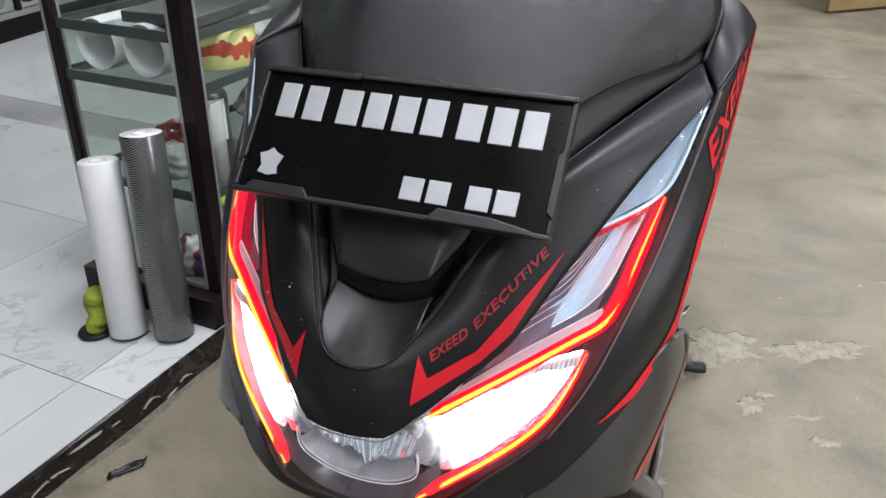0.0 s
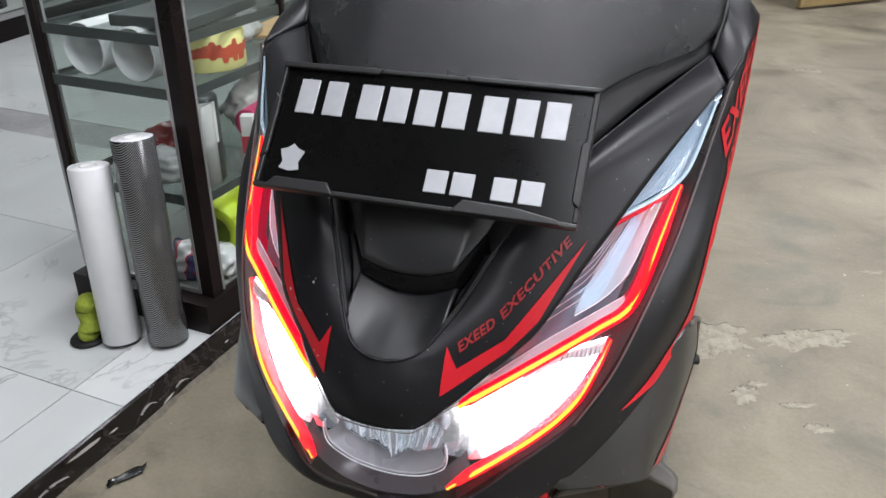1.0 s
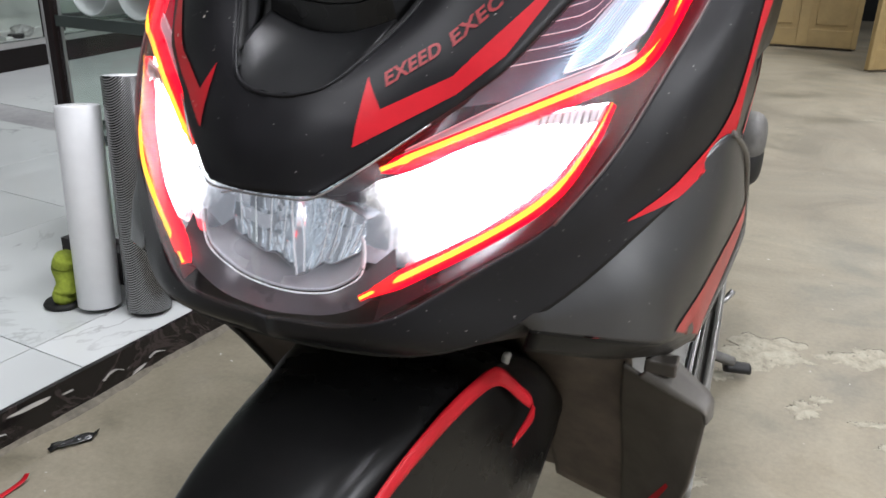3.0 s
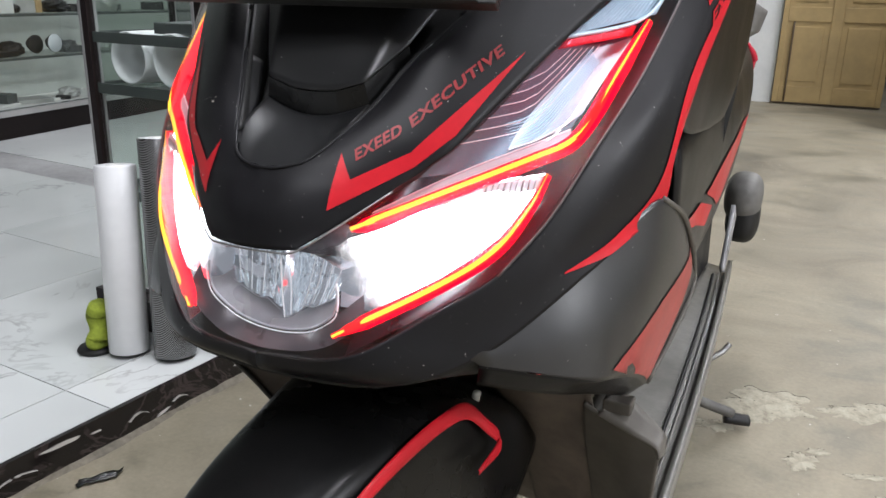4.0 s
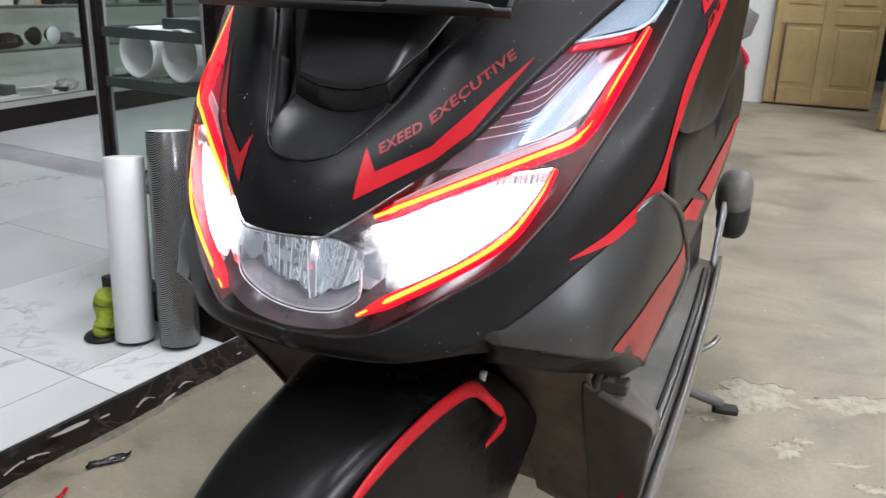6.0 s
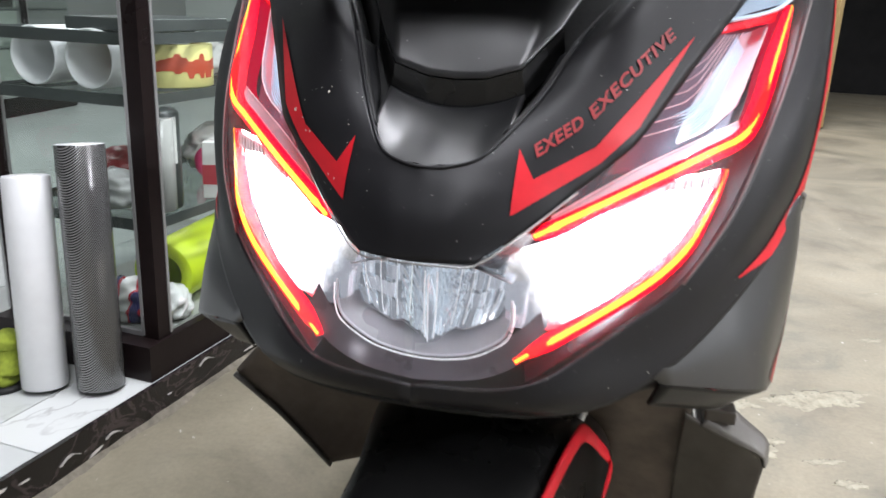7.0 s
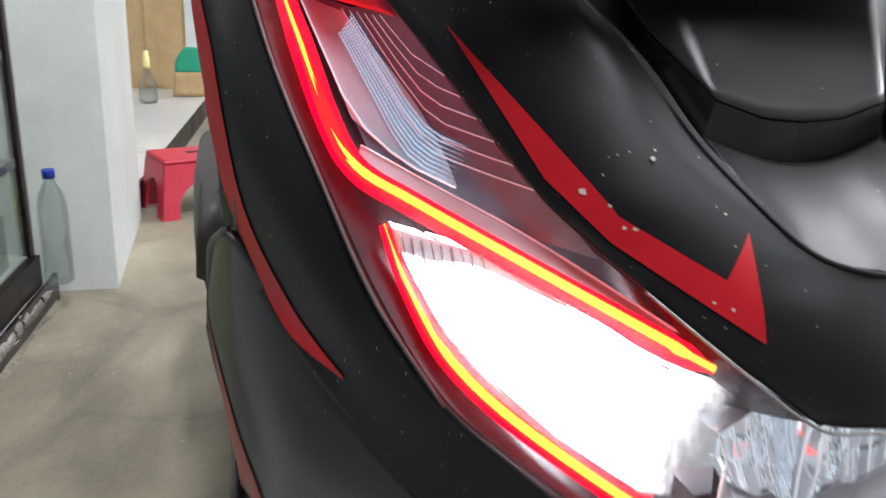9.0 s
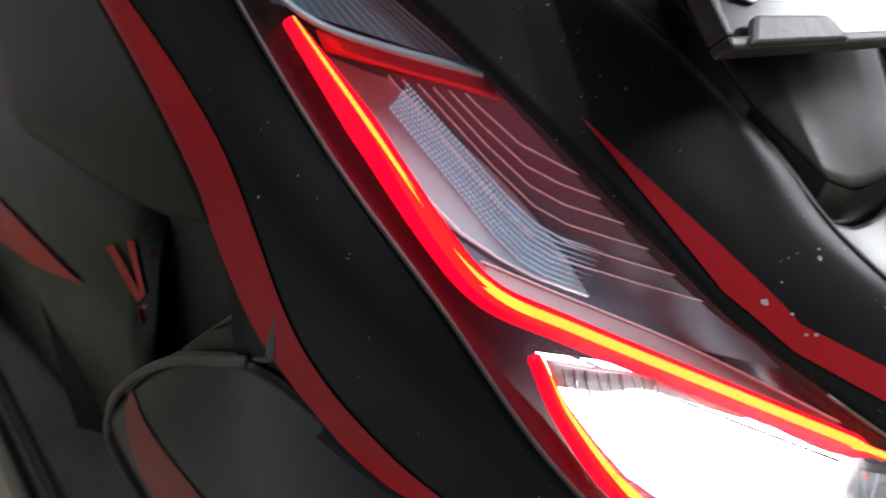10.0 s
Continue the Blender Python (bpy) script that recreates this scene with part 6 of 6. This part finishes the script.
part("curl", loft([[(-0.10, -0.16, 0.02), (-0.11, 0.0, 0.06), (-0.12, 0.17, 0.125)], [(-0.03, -0.16, 0.035), (-0.03, 0.02, 0.05), (-0.03, 0.20, 0.075)], [(0.05, -0.15, 0.012), (0.055, 0.03, 0.012), (0.06, 0.20, 0.022)]], 16, 18), M_WHITEFILM, sheet, solid=0.0008)
crumpled("grey_bag", "grey plastic bag behind the rolls", at_room(-0.27, Y0 + 0.58, SHELVES[0] + 0.001, 15), 0.07, 0.14, 0.085, M_GREYBAG, 14)
crumpled("grey_bag", "grey plastic bag on the upper shelf", at_room(-0.24, Y0 + 0.45, SHELVES[1] + 0.001, 15), 0.08, 0.12, 0.07, M_GREYBAG, 15)
lean = thing("glass_offcut", "green-edged glass offcut leaning in the cabinet", "glass", at_room(-0.045, Y0 + 0.79, 0.1615, 2))
part("pane", boxed(-0.003, -0.10, 0.0, 0.003, 0.09, 0.13), M_GLASS, lean, smooth=False)
part("cut_edge", boxed(-0.0035, -0.103, 0.0, 0.0035, -0.1005, 0.13), M_LIMEGLASS, lean, "green cut edge", smooth=False)
cup = thing("teal_cap", "small roll with teal cap on the cabinet floor", "cap", at_room(-0.10, Y0 + 0.88, 0.1615))
part("ring", lathe([(0.018, 0), (0.030, 0.002), (0.031, 0.04), (0.024, 0.044), (0.018, 0.04), (0.018, 0)], 24), M_WHITEFILM, cup)
part("lid", lathe([(0, 0.046), (0.014, 0.046), (0.016, 0.030), (0.014, 0.02)], 20), M_TEAL, cup, "teal lid")

# bottle at the end of the kerb
bottle = thing("water_bottle", "empty clear plastic bottle with blue cap on the kerb", "bottle", Matrix.Translation((-0.690, 1.905, 0.0755)))
part("body", lathe([(0, 0), (0.030, 0), (0.036, 0.006), (0.036, 0.10), (0.034, 0.105), (0.036, 0.11), (0.036, 0.20), (0.030, 0.235), (0.014, 0.268), (0.013, 0.28)], 28), M_PET, bottle)
part("cap", lathe([(0, 0.300), (0.015, 0.300), (0.0155, 0.298), (0.0155, 0.278), (0.013, 0.277)], 24), M_BLUE, bottle, "blue screw cap")

# display cabinets along the far wall
FAR = Matrix.Translation((-3.60, 2.20, 0.0)) @ pose(0, 0, 0, 0, 0, 5.0)
far = thing("wall_cabinet", "long dark-framed glass cabinet with lamps and parts on its shelves", "cabinet", FAR)
part("plinth", boxed(-0.40, -1.6, 0.0755, 0.0, 2.2, 0.20), M_FARFRAME, far, smooth=False)
part("back_panel", boxed(-0.42, -1.6, 0.20, -0.40, 2.2, 1.9), M_BACKPANEL, far, smooth=False)
for z in (0.23, 0.50, 0.73, 0.97):
    sh = part("shelf", boxed(-0.40, -1.6, z - 0.012, -0.012, 2.2, z) if z < 0.3 else pane(-0.40, -1.6, z - 0.006, -0.03, 2.2, z), M_SHELFGLASS if z > 0.3 else M_PAPER, far, smooth=False)
    sh.visible_shadow = False
    part("shelf_edge", boxed(-0.03, -1.6, z - 0.014, -0.012, 2.2, z), M_SHELF, sh, smooth=False)
for y in (-1.2, -0.75, 0.06, 0.93, 1.75):
    p = part("post", boxed(-0.025, y - 0.016, 0.20, 0.004, y + 0.016, 1.9), M_FARFRAME, far, smooth=False)
    part("trim", boxed(-0.01, y + 0.016, 0.21, 0.002, y + 0.028, 1.9), M_ALU, p, smooth=False)
part("rail", boxed(-0.02, -1.6, 0.195, 0.006, 2.2, 0.225), M_ALU, far, smooth=False)
part("glass", pane(-0.008, -1.6, 0.225, -0.004, 2.2, 1.9), M_GLASS, far, smooth=False).visible_shadow = False
rnd = random.Random(4)
for k in range(26):
    y = -1.0 + 0.12 * k + rnd.uniform(-0.02, 0.02)
    z = (0.231, 0.501, 0.731)[k % 3]
    carton("parts_packet", "small packet of parts on the far shelf", FAR @ pose(-0.15 + rnd.uniform(-0.08, 0.06), y, z, 0, 0, rnd.uniform(0, 90)), rnd.uniform(0.06, 0.16), rnd.uniform(0.05, 0.1), rnd.uniform(0.02, 0.07), rnd.choice([M_SHELF, M_VOID, M_PAPER, M_BEIGE, M_GREYBAG]))
for y, face in ((0.62, M_VOID), (0.76, M_CHROME)):
    l = thing("spot_lamp", "round chrome spot lamp on the far shelf", "lamp", FAR @ pose(-0.08, y, 0.56, 0, 90, 0), "spot lamps")
    part("bowl", lathe([(0, -0.05), (0.03, -0.045), (0.05, -0.01), (0.053, 0.0)], 24), M_VOID, l)
    part("face", lathe([(0.052, 0.0), (0.045, 0.004), (0.0, 0.002)], 24), face, l, "round reflector")

# heaps, flat packets and cartons among them
for y, z, sx, sy, sz, mat, seed in ((0.89, 0.501, 0.06, 0.08, 0.05, M_SHELF, 61), (0.50, 0.501, 0.06, 0.07, 0.055, M_VOID, 62), (0.84, 0.731, 0.07, 0.09, 0.055, M_VOID, 63), (0.52, 0.731, 0.05, 0.06, 0.04, M_VOID, 64), (0.88, 0.231, 0.06, 0.06, 0.045, M_GREYBAG, 65), (1.25, 0.731, 0.07, 0.12, 0.09, M_GREYBAG, 66)):
    crumpled("parts_heap", "loose heap of wrapped parts on the far shelf", FAR @ pose(-0.14, y, z), sx, sy, sz, mat, seed)
for y, z, sx, sy, sz, mat, turn in ((0.30, 0.501, 0.20, 0.34, 0.030, M_VOID, 4), (0.36, 0.231, 0.16, 0.22, 0.012, M_PAPER, 12), (0.60, 0.231, 0.18, 0.20, 0.022, M_LINER, -20), (0.76, 0.231, 0.14, 0.20, 0.012, M_PAPER, 15), (0.70, 0.731, 0.10, 0.05, 0.14, M_BEIGE, 8), (0.40, 0.731, 0.14, 0.22, 0.12, M_PAPER, -5)):
    carton("parts_packet", "flat packet of parts on the far shelf" if sz < 0.1 else "upright carton on the far shelf", FAR @ pose(-0.16, y, z, 0, 0, turn), sx, sy, sz, mat)

# stool and cleaning things behind
stool = thing("step_stool", "red plastic step stool with teal inside", "stool", Matrix.Translation((-0.372, 2.86, 0)) @ pose(0, 0, 0, 0, 0, 22))
part("seat", boxed(-0.155, -0.105, 0.198, 0.155, 0.105, 0.216), M_STOOL, stool, smooth=False, bev=0.008)
# raised dark slab drawn for the shade inside the grip hole
part("grip_slot", boxed(-0.035, -0.012, 0.2165, 0.035, 0.012, 0.2175), M_VOID, stool, "dark slab drawn for the grip hole", smooth=False)


def arch_panel(wide, foot, high):
    """One side of the stool: a sheet on two feet with a round arch between them."""
    pts = [(-wide / 2 - 0.022, 0), (-wide / 2 + 0.002, high), (wide / 2 - 0.002, high), (wide / 2 + 0.022, 0), (wide / 2 + 0.022 - foot, 0)]
    r = wide / 2 + 0.022 - foot
    pts += [(r * math.cos(q * math.pi / 12), 0.135 * math.sin(q * math.pi / 12) ** 0.7) for q in range(1, 12)] + [(-r, 0)]
    bm = bmesh.new()
    bm.faces.new([bm.verts.new((x, 0, z)) for x, z in pts])
    bmesh.ops.triangulate(bm, faces=bm.faces)
    return bm


for s_ in (-1, 1):
    for wide, gap, rz in ((0.31, 0.105, 0), (0.21, 0.155, 90)):
        bm = arch_panel(wide, 0.06, 0.199)
        for v in bm.verts:
            v.co.y = s_ * (gap + 0.024 * (1 - v.co.z / 0.199))
        bm.transform(pose(0, 0, 0, 0, 0, rz))
        part("leg_panel", bm, M_STOOL, stool, smooth=False, solid=0.006)
part("inner_tray", boxed(-0.11, -0.085, 0.115, 0.11, 0.085, 0.195), M_TEAL, stool, "teal inner tray", smooth=False, bev=0.006)
b2 = thing("cleaner_bottle", "clear spray bottle with yellow top", "bottle", Matrix.Translation((-0.70, 4.81, 0.101)))
part("body", lathe([(0, 0), (0.05, 0), (0.055, 0.02), (0.05, 0.12), (0.02, 0.18), (0.018, 0.22)], 20), M_PET, b2)
part("nozzle", lathe([(0.018, 0.2), (0.02, 0.24), (0.012, 0.30), (0, 0.30)], 16), M_YELLOW, b2)
br = thing("broom", "green broom head with tan bristles", "broom", Matrix.Translation((-0.46, 5.12, 0.101)))
part("head", loft([[(-0.04, 0, 0.30), (0.04, 0, 0.30)], [(-0.09, 0, 0.22), (0.09, 0, 0.22)], [(-0.10, 0, 0.15), (0.10, 0, 0.15)]], 10, 8), M_TEAL, br, solid=0.05)
part("bristles", loft([[(-0.10, 0, 0.15), (0.10, 0, 0.15)], [(-0.12, 0, 0.0), (0.12, 0, 0.0)]], 6, 12), M_BEIGE, br, solid=0.05)


# folding gate at the back
def gate_leaf(m, w, h, n, label):
    g = thing("gate_leaf", label, "gate", m, "gate leaves")
    part("panel", boxed(0, 0.012, 0.02, w, 0.028, h), M_GATE, g, smooth=False)
    k = w / n
    for i in range(n + 1):
        part("stile", boxed(max(0, i * k - 0.045), 0, 0.0205, min(w, i * k + 0.045), 0.04, h - 0.001), M_GATE, g, smooth=False, bev=0.004)
    for i in range(n):
        for z0, z1 in ((0.0205, 0.16), (0.70, 0.82), (1.45, 1.57), (h - 0.14, h - 0.002)):
            part("rail", boxed(i * k + 0.046, 0.001, z0, (i + 1) * k - 0.046, 0.039, z1), M_GATE, g, smooth=False, bev=0.004)
        for z0, z1 in ((0.20, 0.66), (0.86, 1.41), (1.61, h - 0.18)):
            part("raised_field", boxed(i * k + 0.09, 0.004, z0, (i + 1) * k - 0.09, 0.03, z1), M_GATE, g, smooth=False, bev=0.006)
    part("foot_rail", boxed(0, 0.003, 0.012, w, 0.037, 0.02), M_GATEDARK, g, smooth=False)
    return g


gate_leaf(pose(-0.03, 7.24, 0), 0.86, 2.45, 2, "closed yellow-brown panelled folding gate leaf")
gate_leaf(Matrix.Translation((0.85, 6.03, 0)) @ pose(0, 0, 0, 0, 0, 42), 0.86, 2.45, 1, "open yellow-brown panelled gate leaf")
part("bolt", tube([(0.10, -0.012, 0.03), (0.10, -0.012, 0.7)], 0.008, 6, 8), M_GATEDARK, bpy.data.objects["gate_leaf"])

# floor litter and scars
bits = thing("black_rag", "torn scrap of black film on the concrete", "scrap", Matrix.Translation((-0.775, 0.450, 0.0)) @ pose(0, 0, 0, 0, 0, 28))
rows_ = []
rnd = random.Random(9)
for i in range(9):
    x = -0.03 + i * 0.0085
    w = 0.006 + 0.010 * abs(math.sin(i * 1.7))
    rows_.append([(x + 0.2 * w * j, 0.5 * x + w * j, 0.003 + 0.006 * rnd.random()) for j in (-1, -0.3, 0.4, 1)])
part("scrap", grid(rows_), M_GLOSSBLACK, bits, solid=0.001)
tape_bit = thing("red_scrap", "curled scrap of red film on the concrete", "scrap", Matrix.Translation((-0.765, 0.335, 0.0)))
part("strip", loft([[(-0.005, -0.05, 0.002), (0.006, -0.05, 0.002)], [(-0.002, 0.0, 0.004), (0.009, 0.0, 0.006)], [(0.0, 0.012, 0.012), (0.010, 0.013, 0.016)]], 14, 4), M_REDVINYL, tape_bit, solid=0.0006)

# floor tiles, each a piece of its own
tile_mesh = bpy.data.meshes.new("tile")
bm = boxed(-0.2985, -0.2985, 0, 0.2985, 0.2985, 0.0035)
bm.to_mesh(tile_mesh)
bm.free()
tile_mesh.materials.append(M_MARBLE)
edge_mesh = bpy.data.meshes.new("tile_cut")
bm = boxed(-0.0715, -0.2985, 0, 0.0715, 0.2985, 0.0035)
bm.to_mesh(edge_mesh)
bm.free()
edge_mesh.materials.append(M_MARBLE)
for j in range(-5, 3):
    yc = 0.570 - 0.3 + 0.6 * j
    if yc + 0.3 > 2.0:
        continue
    t = new("tile", edge_mesh)
    t.parent, t.location = tile_bed, (-0.0785, yc, 0.0715)
    for i in range(7):
        t = new("tile", tile_mesh)
        t.parent, t.location = tile_bed, (-0.1515 - 0.3 - 0.6 * i, yc, 0.0715)


# crumbled stretches of the concrete
def crumbled():
    m, nt, b, _ = node_mat("crumbled_concrete")
    v = coords(nt)
    n1, n2 = noise_node(nt, v, 30, 5, 0.65), noise_node(nt, v, 170, 3, 0.6)
    c = ramp(nt, n1, [(0.32, (0.20, 0.18, 0.135)), (0.5, (0.325, 0.30, 0.23)), (0.7, (0.385, 0.36, 0.28))])
    vo = nt.nodes.new("ShaderNodeTexVoronoi")
    vo.inputs["Scale"].default_value = 75
    nt.links.new(v, vo.inputs["Vector"])
    pit = ramp(nt, vo.outputs["Distance"], [(0.10, (0.22, 0.20, 0.16)), (0.22, (1, 1, 1))])
    keep = ramp(nt, noise_node(nt, v, 22, 2), [(0.48, grey(0)), (0.56, grey(1))])
    c = mix_col(nt, keep, c, mix_col(nt, 1.0, c, pit, "MULTIPLY"))
    nt.links.new(mix_col(nt, 0.5, c, mix_col(nt, 1.0, c, ramp(nt, n2, [(0.3, grey(0.7)), (0.7, grey(1.1))]), "MULTIPLY")), b.inputs["Base Color"])
    b.inputs["Roughness"].default_value = 0.85
    bump(nt, b, n1, 0.5, 0.004)
    return m


M_SPALL = crumbled()
M_CRACK = paint("dirty_crack", (0.09, 0.08, 0.06), 0.9, 0, 0.3, 90)


def spall(cx, cy, r, seed, squash):
    q = random.Random(seed)
    ob = thing("concrete_patch", "crumbled pale patch in the concrete floor", "floor patch", Matrix.Translation((cx, cy, 0)) @ pose(0, 0, 0, 0, 0, 20), "floor patches")
    n = 90
    ph = [q.uniform(0, 6.3) for _ in range(6)]
    ring = []
    for k in range(n):
        a = 2 * math.pi * k / n
        rr = r * (0.80 + 0.16 * math.sin(2 * a + ph[0]) + 0.13 * math.sin(5 * a + ph[1]) + 0.09 * math.sin(11 * a + ph[2]) + 0.06 * math.sin(19 * a + ph[3]) + q.uniform(-0.03, 0.03))
        ring.append((rr * math.cos(a), rr * math.sin(a) * squash))
    rs_ = [[(x * s, y * s, z) for x, y in ring + ring[:1]] for s, z in ((1.0, 0.0004), (0.97, 0.0012), (0.6, 0.0014), (0.02, 0.0014))]
    part("patch", grid(rs_), M_SPALL, ob)
    for a0, a1 in ((0.08, 0.30), (0.36, 0.47)):
        line = [(ring[k][0], ring[k][1], 0.0008) for k in range(int(a0 * n), int(a1 * n), 2)]
        part("crack", tube(line, 0.0011 + 0.006 * r, 30, 5, 0.4, lambda u: 0.3 + 0.7 * abs(math.sin(u * 11))), M_CRACK, ob)
    return ob


for i, (cx, cy, r, sq) in enumerate(((0.345, 1.35, 0.135, 0.62), (0.585, 1.425, 0.135, 0.45), (0.43, 1.13, 0.042, 0.9), (0.46, 1.185, 0.024, 0.8), (0.55, 1.128, 0.042, 0.35), (0.585, 1.055, 0.042, 0.4), (0.255, 0.81, 0.03, 0.6), (0.79, 4.25, 0.08, 0.7), (0.80, 1.87, 0.035, 0.6), (0.25, 1.20, 0.045, 0.7))):
    spall(cx, cy, r, i, sq)
